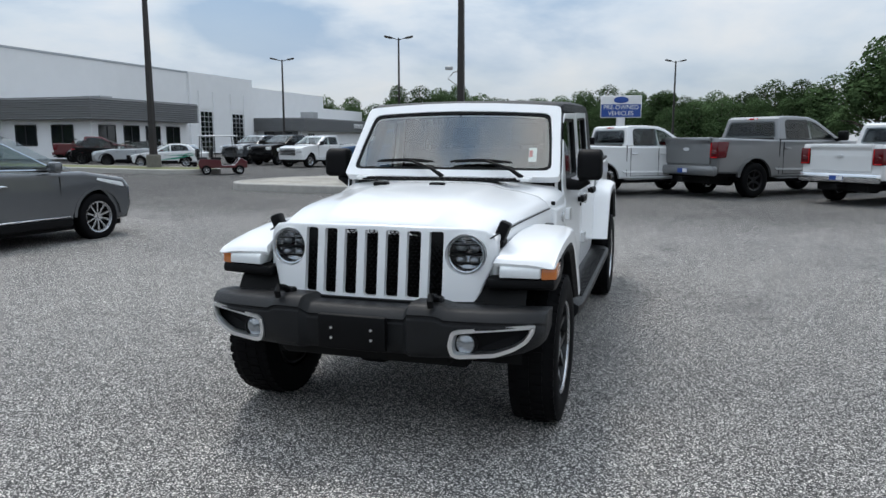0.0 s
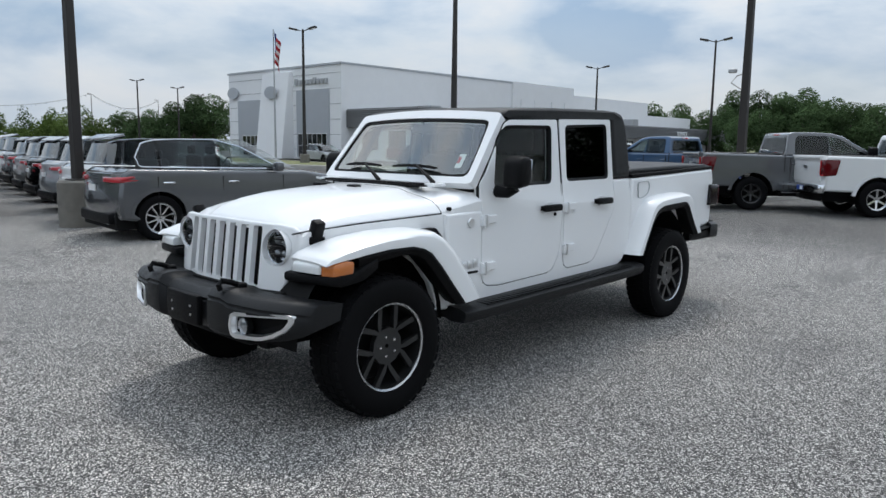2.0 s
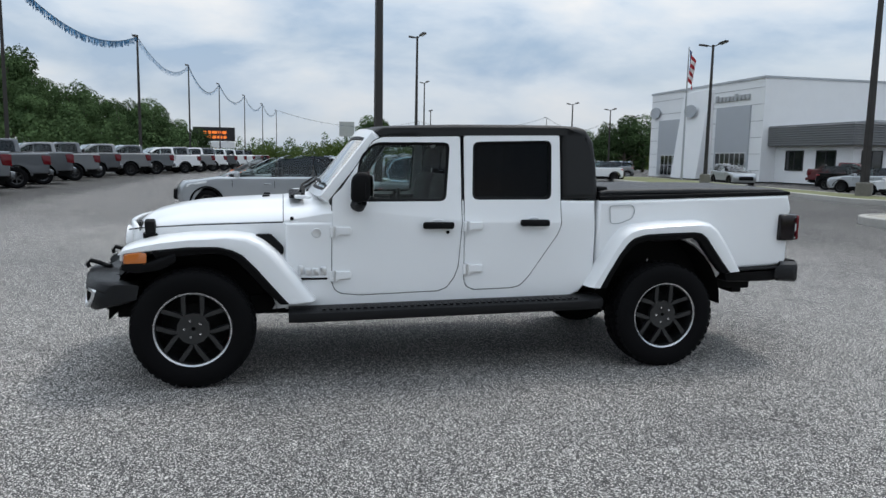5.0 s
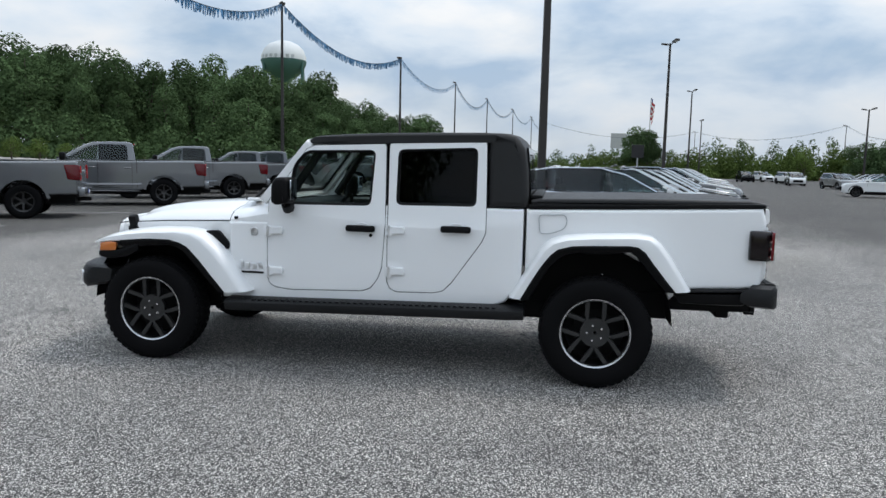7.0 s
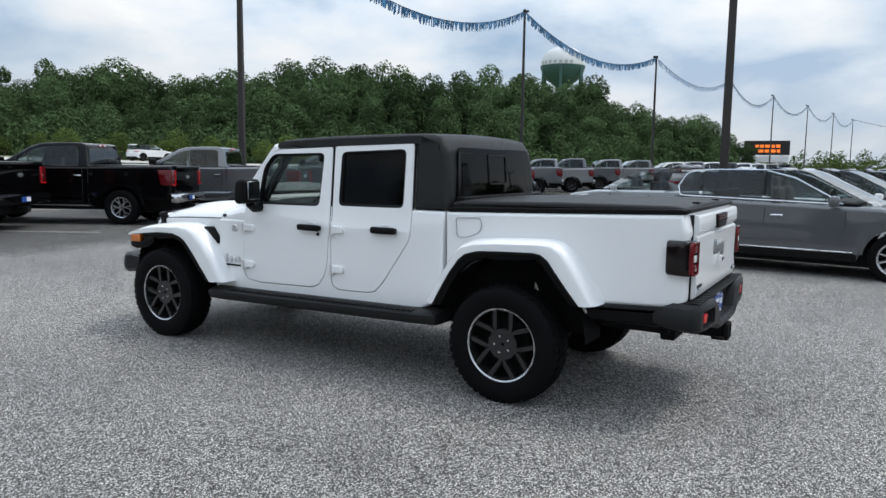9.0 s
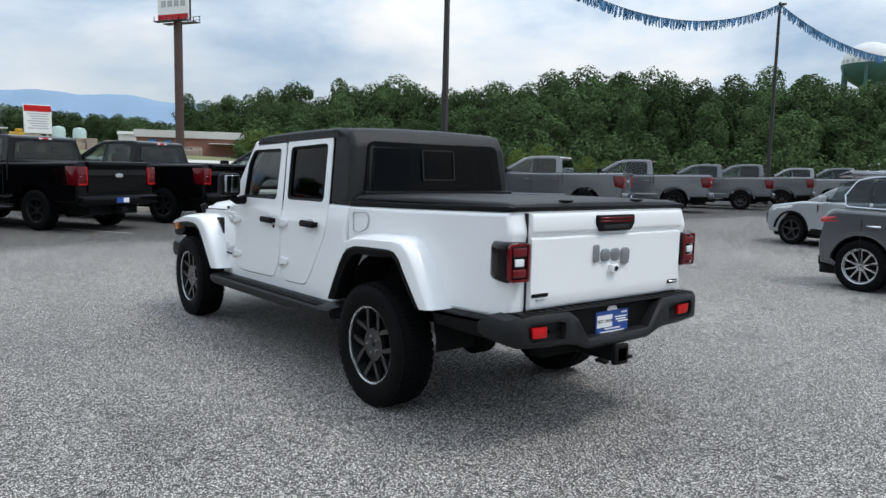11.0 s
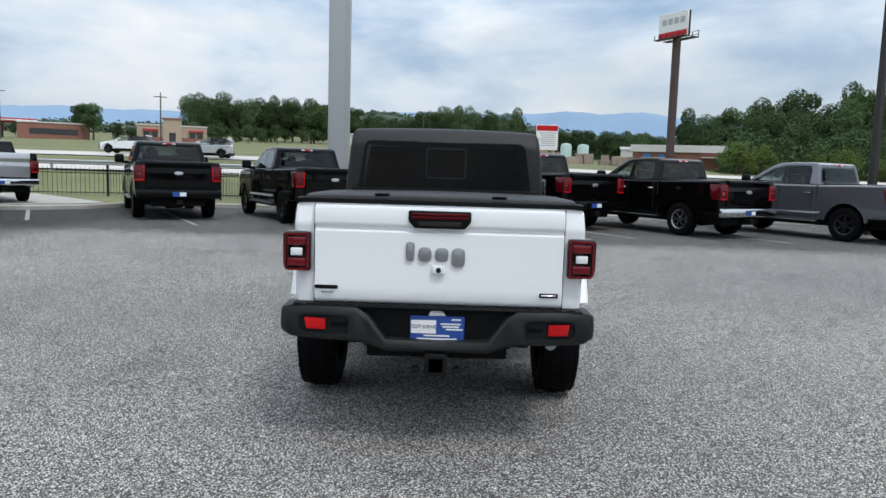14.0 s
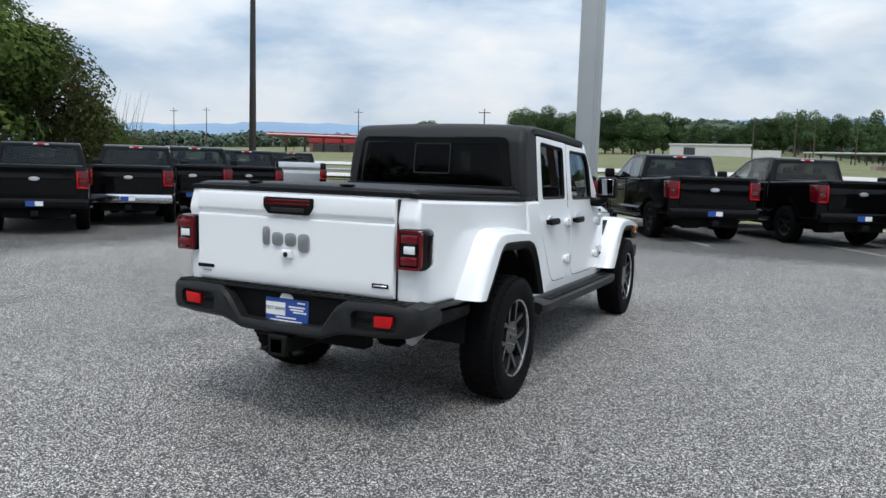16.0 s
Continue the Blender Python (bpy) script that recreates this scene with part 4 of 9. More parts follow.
    pl_ = part("number_plate", bm, BLUE_DECAL, t)
    bm = bmesh.new()
    box(bm, -0.155, -0.01, 1.368, 1.372, 0.60, 0.69)
    part("white_label", bm, WHITE_DECAL, pl_)
    bm = bmesh.new()
    for k in range(5):
        box(bm, -0.62, 0.62, -4.70, -4.62, 0.78 + k * 0.085, 0.83 + k * 0.085, 0.015, 1)
    part("grille", bm, BLACK_PL, t)
    bm = bmesh.new()
    box(bm, -0.62, 0.62, -4.3, 1.1, 0.34, 0.56)
    box(bm, -0.80, 0.80, -4.4, 1.15, 0.50, 0.60)
    box(bm, -0.07, 0.07, 1.1, 1.42, 0.40, 0.50)
    cyl(bm, (-0.8, 0, R), (0.8, 0, R), 0.08)
    cyl(bm, (-0.2, 0, R), (0.2, 0, R), 0.18)
    part("chassis", bm, DARK, t)
    for s in (-1, 1):
        for y in (0, FA):
            bm = bmesh.new()
            lathe(bm, [(0.515, s * 0.62), (0.515, s * 0.95)], 20, Matrix.Translation((0, y, R)))
            bmesh.ops.delete(bm, geom=[v for v in bm.verts if v.co.z < R - 0.12], context="VERTS")
            part("arch_liner", bm, DARK, t)
            wheel_parts(t, s * 0.85, y, R, 0.275, s, rimm, lip, 6, 0.60, twin, tread=False)
    return t


GLASS_PARK = glass_material("parked_glass", (0.74, 0.79, 0.78), f0=0.025, bend=4.5)
GLASS_PARK_DARK = glass_material("parked_glass_privacy", (0.46, 0.49, 0.50), f0=0.03, bend=4.5)
RED_DEEP = mat("red_lens_dark", (0.10, 0.004, 0.006), 0.15, coat=1.0)
RIM_BLACK = mat("rim_gloss_black", (0.010, 0.010, 0.011), 0.3, coat=0.5)
P_BLACK = mat("paint_black", (0.0022, 0.0022, 0.0026), 0.05, vary=0.1, scale=2, spec=0.24)
P_GREY = mat("paint_carbon_grey", (0.150, 0.158, 0.168), 0.22, 0.55, coat=1.0, vary=0.06, scale=3)
RED_CAR = mat("red_lens_car", (0.42, 0.02, 0.03), 0.15, coat=0.8, vary=0.15, scale=30)
P_DGREY = mat("paint_dark_grey", (0.105, 0.110, 0.118), 0.22, 0.5, coat=1.0, vary=0.06, scale=3)
P_SILVER = mat("paint_silver", (0.42, 0.44, 0.46), 0.28, 0.6, coat=1.0, vary=0.04, scale=3)
P_MID = mat("paint_mid_grey", (0.20, 0.205, 0.21), 0.28, 0.55, coat=1.0, vary=0.04, scale=3)
P_WHITE = mat("paint_white", (0.72, 0.73, 0.73), 0.25, coat=1.0, vary=0.02, scale=3)
P_BLUE = mat("paint_steel_blue", (0.035, 0.085, 0.175), 0.28, 0.4, coat=1.0, vary=0.05, scale=3)
P_RED = mat("paint_dark_red", (0.10, 0.012, 0.016), 0.28, 0.4, coat=1.0, vary=0.05, scale=3)


BIG = 1.04   # the pickups stand on tall off-road tyres


def park(heading, x, y, wheel="LR", half=0.98, z=0.0, size=BIG):
    """The pose that puts the given rear wheel's outer foot at (x, y)."""
    h = radians(heading)
    left = Vector((-math.sin(h), math.cos(h), 0))
    c = Vector((x, y, z)) + left * size * (-half if wheel == "LR" else half if wheel == "RR" else 0)
    return pose(c.x, c.y, c.z, 0, 0, heading + 90) @ Matrix.Diagonal((size, size, size, 1))


SOUTH = "pickups along the southern edge"
b0 = pickup(P_BLACK, "glossy black crew-cab pickup with black wheels", m=park(-60, 4.46, -10.6), group=SOUTH)
for x, y, h in ((0.70, -10.6, -61), (-2.35, -11.7, -59), (8.6, -11.1, -63)):
    copy_thing(b0, park(h, x, y))
pickup(P_BLACK, "black crew-cab pickup with bright multi-spoke wheels and chrome bumper", RIMCUT, RIMCUT, park(-60, -6.05, -10.5), SOUTH, CHROME, twin=True, chrome_handles=True)
g0_ = pickup(P_GREY, "carbon grey crew-cab pickup with black wheels", m=park(-60, -10.15, -10.1), group=SOUTH)
for x, y, h in ((-16.6, -10.0, -61), (-22.0, -10.0, -60)):
    copy_thing(g0_, park(h, x, y))
s0 = pickup(P_DGREY, "dark grey crew-cab pickup in the southern row", m=park(-60, -27.4, -10.2), group=SOUTH)
copy_thing(s0, park(-60, -31.5, -10.4))
m0 = pickup(P_MID, "mid grey crew-cab pickup in the southern row", m=park(-60, -36.5, -10.3), group=SOUTH)
for k, x in enumerate((-41.5, -46.5, -51.0)):
    copy_thing((s0, m0, g0_)[k], park(-60, x, -10.3 + 0.9 * k))
pw = pickup(P_WHITE, "white crew-cab pickup in the far southern row", m=park(-60, -55.5, -7.0), group=SOUTH)
for k, x in enumerate((-59.5, -63.5, -67.5, -71.5, -76.0, -80.5, -85.0)):
    copy_thing((m0, pw, s0, pw, pw, m0, b0)[k], park(-60, x, -6.3 + 0.7 * k))
EAST = "black pickups along the eastern edge"


def tail_at(heading, x, y, z=0.0, size=0.99):
    """The pose that puts a pickup's tailgate middle over (x, y)."""
    h = radians(heading)
    return pose(x + 1.258 * size * math.cos(h), y + 1.258 * size * math.sin(h), z, 0, 0, heading + 90) @ Matrix.Diagonal((size, size, size, 1))


e0 = pickup(P_BLACK, "black crew-cab pickup with chrome rear bumper", RIM_BLACK, m=tail_at(-46, 11.49, -4.10), group=EAST, rear_bumper=CHROME)
tagged(copy_thing(b0, tail_at(-39, 10.98, -1.42, size=0.93)), group=EAST)
tagged(copy_thing(b0, tail_at(-46.5, 12.13, -6.76)), group=EAST)
tagged(copy_thing(b0, tail_at(-47, 12.47, -9.39)), group=EAST)
pickup(P_BLACK, "large black heavy-duty pickup with bright silver tailgate", RIM_BLACK, m=tail_at(-44, 13.5, -13.25, 0.13), group=EAST, rear_bumper=CHROME, tailgate_mat=SATIN, kind_hd=0.12)
NORTH = "pickups along the northern edge"
w0 = pickup(P_WHITE, "white crew-cab pickup with chrome five-spoke wheels", CHROME, CHROME, park(40, -0.2, 16.4, "RR", size=1.0), NORTH, CHROME)
pickup(P_MID, "silver grey crew-cab pickup with black wheels", m=park(42, 3.75, 17.3, "RR", size=1.13), group=NORTH)
copy_thing(w0, park(46, 7.0, 15.7, "RR", size=1.02))
pickup(P_DGREY, "dark grey crew-cab pickup with black wheels", m=park(40, -3.0, 16.2, "RR", size=1.02), group=NORTH)
bl = pickup(P_BLUE, "steel blue crew-cab pickup on the kerb island", RIMGREY, m=park(167, -5.6, 18.05, "LR", 0.85, 0.13) @ Matrix.Diagonal((0.86, 0.86, 0.88, 1)), group="island pickups")


# worn bay lines on the dark strip
LINE = mat("worn_white_line", (0.30, 0.30, 0.29), 0.9, vary=0.45, scale=3)
for x in (10.4, 6.2, 2.3, -0.9, -4.6, -8.4, -13.2, -19.0):
    bm = bmesh.new()
    box(bm, -2.6, 2.6, -0.05, 0.05, 0.0, 0.004)
    solo("bay_line", bm, LINE, "worn white parking line on dark asphalt", "line", "parking lines", "structure", pose(x + 1.3, -11.4, 0.001, 0, 0, -60))


# ---- cars and crossovers ----
def car(colour, label, m=None, group="parked cars", kind="suv", rimm=None, trim=True):
    """A crossover or saloon. Origin on the ground under the rear axle's middle, nose to -y."""
    t = thing("car", label, "car", group, m)
    W, FA, R = 0.955, -2.85, 0.365
    if kind == "suv":
        lower = [(-3.74, 0.30), (-3.84, 0.52), (-3.82, 0.80), (-3.68, 0.95), (-2.62, 1.08), (0.62, 1.14), (0.80, 1.06), (0.90, 0.72), (0.90, 0.55), (0.84, 0.36)]
        gh = [(-2.72, 1.06), (-1.72, 1.56), (-1.30, 1.68), (-0.60, 1.72), (0.10, 1.69), (0.50, 1.62), (0.56, 1.56), (0.80, 1.10)]
        panes = ([(-2.34, 1.13), (-1.66, 1.49), (-1.28, 1.585), (-1.05, 1.60), (-1.05, 1.13)], [(-1.0, 1.13), (-1.0, 1.605), (-0.30, 1.60), (-0.05, 1.585), (-0.08, 1.14)], [(-0.02, 1.15), (0.0, 1.58), (0.18, 1.54), (0.46, 1.32), (0.25, 1.18)])
    else:
        W, R = 0.90, 0.33
        lower = [(-3.55, 0.25), (-3.62, 0.45), (-3.58, 0.66), (-3.40, 0.78), (-2.40, 0.90), (0.55, 0.98), (0.92, 0.95), (1.02, 0.85), (1.02, 0.55), (0.96, 0.34)]
        gh = [(-2.45, 0.89), (-1.55, 1.32), (-1.05, 1.44), (-0.45, 1.46), (0.10, 1.38), (0.75, 0.99)]
        panes = ([(-2.05, 0.95), (-1.45, 1.26), (-1.05, 1.36), (-1.0, 0.96)], [(-0.93, 0.96), (-0.96, 1.37), (-0.4, 1.38), (0.0, 1.31), (0.32, 1.02)])
    lower = lower + [(0.52, 0.32)] + arc(0, R, 0.43, 12, 168, 9) + [(-0.52, 0.27), (FA + 0.50, 0.27)] + arc(FA, R, 0.43, 12, 168, 9) + [(FA - 0.48, 0.28)]

    def shp(x, y, z):
        u = abs(x) / W
        k = 1 - 0.03 * max(0, z - 0.7) * 2 - 0.06 * max(0, 0.55 - z)
        if y < FA:
            y += 0.30 * u ** 3 * min(1, FA - y + 0.1)
            k -= 0.06 * min(1, FA - y)
        if y > 0.5:
            y -= 0.22 * u ** 3
            k -= 0.05 * (y - 0.5)
        return (x * k, y, z)

    z0 = gh[0][1]

    def tum(x, y, z):
        k = 0.955 - 0.34 * max(0, z - z0)
        u = abs(x) / W
        if y < -1.2:
            y += 0.22 * u ** 2
        if y > 0.3:
            y -= 0.12 * u ** 2
        return (x * k, y, z)

    bm = bmesh.new()
    prism(bm, lower, -W, W, 0.06, (-0.7, -0.35, 0, 0.35, 0.7), shp, 3)
    part("body", bm, colour, t)
    fz, bz = gh[1][1], gh[-2][1]
    bm = hollow_cab(gh, W, 0.06, (-0.6, -0.3, 0, 0.3, 0.6), tum, panes, [(-0.76, z0 + 0.05), (0.76, z0 + 0.05), (0.63, fz + 0.03), (-0.63, fz + 0.03)], [(-0.66, z0 + 0.12), (0.66, z0 + 0.12), (0.58, bz - 0.06), (-0.58, bz - 0.06)], (-3.0, gh[2][0] + 0.02), (0.36 if kind == "suv" else 0.2, 1.2))
    part("cab_roof", bm, colour, t)
    cabin(t, z0 + 0.03, -2.05, -1.20, -0.30, 0.45, W * 0.86)
    for s in (-1, 1):
        for k, pts in enumerate(panes):
            pts = rounded(pts, 0.05, 3)
            bm = bmesh.new()
            loft(bm, [[Vector(tum(s * W, y, z)) - Vector((s * 0.02, 0, 0)) for y, z in pts], [Vector(tum(s * W, y, z)) + Vector((s * 0.007, 0, 0)) for y, z in pts]])
            part("side_window", bm, GLASS_PARK if k == 0 else GLASS_PARK_DARK, t)
        if trim:
            allp = [panes[0][0], *panes[0][1:-1], *panes[1][1:-1]] + (panes[2][1:] if len(panes) > 2 else [panes[1][-1]])
            bm = bmesh.new()
            lp = rounded(allp, 0.04, 2)
            big = inset(lp, -0.014)
            rings = [[Vector(tum(s * W, y, z)) - Vector((s * 0.01, 0, 0)) for y, z in big], [Vector(tum(s * W, y, z)) + Vector((s * 0.012, 0, 0)) for y, z in big], [Vector(tum(s * W, y, z)) + Vector((s * 0.012, 0, 0)) for y, z in lp], [Vector(tum(s * W, y, z)) - Vector((s * 0.01, 0, 0)) for y, z in lp]]
            loft(bm, rings, True, False)
            part("window_trim", bm, CHROME, t)
        bm = bmesh.new()
        comb(bm, s * (W - 0.03), s * (W - 0.006), (-2.18, -1.06, 0.02), 0.40, z0 - 0.05, 0.005)
        part("door_seam", bm, SEAL, t)
        for y in (-1.24, -0.15):
            bm = bmesh.new()
            box(bm, s * (W - 0.03), s * (W + 0.02), y - 0.10, y + 0.10, z0 - 0.16, z0 - 0.125, 0.012, 1)
            part("door_handle", bm, CHROME if trim else colour, t)
        bm = bmesh.new()
        box(bm, s * (W - 0.02), s * (W + 0.18), -2.10, -1.96, z0 + 0.02, z0 + 0.18, 0.04, 2)
        part("mirror", bm, colour, t)
        bm = bmesh.new()
        box(bm, s * (W - 0.04), s * (W + 0.012), -2.35, -0.5, 0.27, 0.40, 0.02, 1)
        sill = part("sill", bm, BLACK_PL, t)
        bm = bmesh.new()
        box(bm, s * (W), s * (W + 0.018), -2.3, -0.55, 0.405, 0.43, 0.006, 1)
        part("sill_trim", bm, CHROME if trim else BLACK_PL, sill)
        for c in (0, FA):
            bm = bmesh.new()
            a = arc(c, R, 0.475, 4, 176, 12)
            b2 = arc(c, R, 0.425, 4, 176, 12)
            loft(bm, [[(s * (W - 0.06), y, z) for y, z in b2], [(s * (W + 0.004), y, z) for y, z in b2], [(s * (W + 0.004), y, z) for y, z in a], [(s * (W - 0.06), y, z) for y, z in a]], closed=False)
            part("arch_lip", bm, BLACK_PL if not trim else colour, t)
            bm = bmesh.new()
            lathe(bm, [(0.425, s * 0.55), (0.425, s * 0.90)], 20, Matrix.Translation((0, c, R)))
            bmesh.ops.delete(bm, geom=[v for v in bm.verts if v.co.z < R - 0.12], context="VERTS")
            part("arch_liner", bm, DARK, t)
            wheel_parts(t, s * (W - 0.12), c, R, 0.235, s, rimm or RIM_BLACK, rimm or RIM_BLACK, 10 if trim else 5, 0.68, False, tread=False)
        # lamps
        bm = bmesh.new()
        zt = z0 - 0.10
        prism(bm, rounded([(0.34, zt + 0.055), (0.50, zt - 0.01), (0.87, zt - 0.03), (0.85, zt + 0.05), (0.60, zt + 0.075)], 0.02, 2), s * 0.42, s * (W - 0.012), 0.02, (s * 0.6, s * 0.8), lambda x, y, z: (x, y - (0.20 * (abs(x) / W) ** 3 if y > 0.5 else 0) + 0.012, z), 2)
        part("tail_lamp", bm, RED_CAR, t)
        bm = bmesh.new()
        prism(bm, rounded([(-3.70, z0 - 0.30), (-3.10, z0 - 0.16), (-3.12, z0 - 0.09), (-3.66, z0 - 0.19)], 0.03, 2), s * 0.50, s * (W - 0.022), 0.02, (s * 0.7, s * 0.82), lambda x, y, z: (x * (1 - 0.03 * max(0, -3.1 - y)), y + 0.29 * (abs(x) / W) ** 3, z + 0.02), 2)
        part("head_lamp", bm, LAMPWHITE, t)
    # screens
    bm = bmesh.new()
    a, b2 = gh[0], gh[1]
    c2 = gh[2]
    rows = []
    for y, z, w in ((a[0] + 0.06, a[1] + 0.035, 0.80), (b2[0], b2[1] - 0.0, 0.68), ((b2[0] * 0.6 + c2[0] * 0.4), b2[1] * 0.6 + c2[1] * 0.4, 0.64)):
        rows.append([Vector((x, y + 0.22 * (abs(x) / W) ** 2 - 0.015, z + 0.014)) for x in (-w, -w / 2, 0, w / 2, w)])
    loft(bm, rows, closed=False)
    part("windscreen", bm, GLASS_PARK, t)
    bm = bmesh.new()
    a, b2 = gh[-1], gh[-2]
    rows = []
    for f, w in ((0.18, 0.72), (0.5, 0.69), (0.9, 0.62)):
        y, z = a[0] + (b2[0] - a[0]) * f, a[1] + (b2[1] - a[1]) * f
        rows.append([Vector((x, y - 0.12 * (abs(x) / W) ** 2 + 0.012, z + 0.012)) for x in (-w, -w / 2, 0, w / 2, w)])
    loft(bm, rows, closed=False)
    part("back_window", bm, GLASS_PARK_DARK, t)
    if kind == "suv":
        bm = bmesh.new()
        prism(bm, rounded([(0.36, 1.63), (0.68, 1.575), (0.70, 1.595), (0.40, 1.68)], 0.012, 2), -0.62, 0.62, 0.02, (), None, 2)
        part("roof_spoiler", bm, colour, t)
        for s in (-1, 1):
            bm = bmesh.new()
            tube(bm, [(s * 0.62, 0.70, 0.33), (s * 0.62, 0.88, 0.32)], 0.045, 10)
            part("exhaust_tip", bm, CHROME, t)
    bm = bmesh.new()
    box(bm, -0.55, 0.55, -3.86, -3.66, 0.45, 0.74, 0.04, 2)
    part("grille", bm, BLACK_PL, t)
    bm = bmesh.new()
    box(bm, -0.72, 0.72, 0.55, 0.895, 0.28, 0.46, 0.05, 2)
    part("rear_valance", bm, BLACK_PL, t)
    bm = bmesh.new()
    box(bm, -0.16, 0.16, 0.88, 0.905, 0.78, 0.88)
    part("number_plate", bm, WHITE_DECAL, t)
    bm = bmesh.new()
    box(bm, -0.80, 0.80, -3.4, 0.75, 0.20, 0.5)
    part("floor_pan", bm, DARK, t)
    if kind == "suv":
        # short tail
        for o in t.children_recursive:
            if o.type == "MESH":
                for v in o.data.vertices:
                    if v.co.y > 0.45:
                        v.co.y = 0.45 + (v.co.y - 0.45) * 0.62
    return t


WEST = "row of crossovers"
edge0 = car(P_DGREY, "dark metallic grey crossover with chrome trim and bright wheels", park(85, -7.84, 2.90, "RR", 0.955, z=-0.11, size=1.065), WEST, "suv", RIMCUT)
v1 = car(P_SILVER, "silver crossover with black wheels", pose(-14.86, 1.58, -0.11, 0, 0, -9), "second row of crossovers", "suv", RIM_BLACK, False)
v2 = car(P_WHITE, "white crossover with black wheels in the parked row", None, WEST, "suv", RIM_BLACK, False)
v3 = car(P_MID, "mid-grey crossover with chrome trim in the parked row", None, WEST, "suv", RIMCUT, True)
v4 = car(P_BLACK, "black crossover with black wheels in the parked row", None, WEST, "suv", RIM_BLACK, False)
KINDS = (v2, v1, v4, v3, edge0, v2, v1, v3, v4, v2, edge0, v3, v1, v2)
moved = set()
for k, src in enumerate(KINDS):
    px, py = -8.80 - 2.95 * (k + 1), 3.0 + 0.58 * (k + 1)
    mm = pose(px, py, ground_z(px, py), 0, 0, 174 + random.uniform(-1.5, 1.5)) @ Matrix.Diagonal((1.04, 1.065, 1.05, 1))
    if src in (v2, v3, v4) and src not in moved:
        src.matrix_basis = mm
        moved.add(src)
    else:
        tagged(copy_thing(src, mm), group=WEST)
for k, src in enumerate((v1, v4, v2, v3, v1, edge0, v2, v4, v1, v3)):
    tagged(copy_thing(src, pose(-17.85 - 2.95 * k, 1.90 + 0.56 * k, -0.11, 0, 0, -9)), group="second row of crossovers")
# cars by the showroom
sedan = car(P_WHITE, "white saloon with a green side stripe by the showroom", pose(-27.4, 35.6, -0.11, 0, 0, 287), "cars by the showroom", "sedan", RIMCUT, True)
STRIPE = mat("stripe_green", (0.03, 0.26, 0.17), 0.35, vary=0.05, scale=5, coat=0.5)
for s_ in (-1, 1):
    for st_ in ([(-1.9, 0.42), (-0.6, 0.50), (0.45, 0.72), (0.6, 0.80), (-0.5, 0.62)], [(-1.2, 0.72), (-0.3, 0.70), (0.5, 0.86), (0.2, 0.86), (-0.4, 0.76)]):
        bm = bmesh.new()
        prism(bm, st_, s_ * 0.86, s_ * 0.905, 0, ())
        part("side_stripe", bm, STRIPE, sedan, "green swoosh stripe")
tagged(copy_thing(v1, pose(-31.6, 37.4, -0.11, 0, 0, 305)), "silver crossover by the showroom", group="cars by the showroom")
tagged(copy_thing(v4, pose(-38.6, 38.6, -0.11, 0, 0, 125)), "black crossover by the showroom", group="cars by the showroom")
tagged(copy_thing(v1, pose(-46.5, 35.5, -0.11, 0, 0, 80)), "silver crossover by the showroom", group="cars by the showroom")
pickup(P_RED, "dark red pickup by the showroom", m=pose(-42.3, 41.6, -0.11, 0, 0, 125), group="cars by the showroom")
for src, x, y, h in ((w0, -19.4, 40.1, -14), (b0, -23.6, 43.6, -12), (s0, -26.9, 45.2, -10)):
    tagged(copy_thing(src, pose(x, y, -0.11, 0, 0, h)), group="pickups by the showroom")
for k, (src, x, y) in enumerate(((v2, -96, 34), (v4, -86, 36), (v3, -80, 33), (v2, -101, 40), (v1, -92, 44), (v2, -108, 36), (v3, -113, 38), (v4, -119, 33), (v2, -125, 37))):
    tagged(copy_thing(src, pose(x, y, -0.11, 0, 0, 80 + 10 * (k % 3))), group="cars across the lot")
tagged(copy_thing(v2, pose(-51.0, 28.0, -0.11, 0, 0, -22)), "large white crossover parked across the lot", group="cars across the lot")
for k in range(7):
    tagged(copy_thing((v3, v4, v2, v1, v2, v3, v2)[k], pose(-66 - 3.1 * k, 36.5 + 0.5 * k, -0.11, 0, 0, -14)), group="cars across the lot")


# ---- golf cart ----
def golf_cart():
    t = thing("golf_cart", "red golf cart with a pale canopy roof", "golf cart", m=pose(-19.5, 27.2, -0.11, 0, 0, 130))
    bm = bmesh.new()
    prism(bm, rounded([(-1.15, 0.32), (-1.18, 0.62), (-0.85, 0.82), (-0.55, 0.45), (0.05, 0.45), (0.1, 0.72), (1.05, 0.78), (1.15, 0.55), (1.1, 0.32)], 0.05, 2), -0.56, 0.56, 0.04)
    part("body", bm, P_RED, t)
    bm = bmesh.new()
    box(bm, -0.62, 0.62, -0.75, 1.05, 1.84, 1.90, 0.03, 2)
    part("canopy", bm, WHITE_DECAL, t)
    for x in (-0.52, 0.52):
        for y0, y1 in ((-0.70, -0.55), (0.35, 0.35), (1.0, 0.95)):
            bm = bmesh.new()
            cyl(bm, (x, y0, 0.7), (x, y1, 1.85), 0.02, n=8)
            part("post", bm, IRON, t)
    for y in (0.3, 0.95):
        bm = bmesh.new()
        box(bm, -0.5, 0.5, y - 0.25, y + 0.2, 0.72, 0.84, 0.04, 2)
        box(bm, -0.5, 0.5, y + 0.14, y + 0.24, 0.84, 1.25, 0.03, 2)
        part("seat", bm, INTERIOR, t)
    for s in (-1, 1):
        for y in (-0.78, 0.78):
            wheel_parts(t, s * 0.5, y, 0.23, 0.16, s, SATIN, SATIN, 5, 0.55, tread=False)


golf_cart()


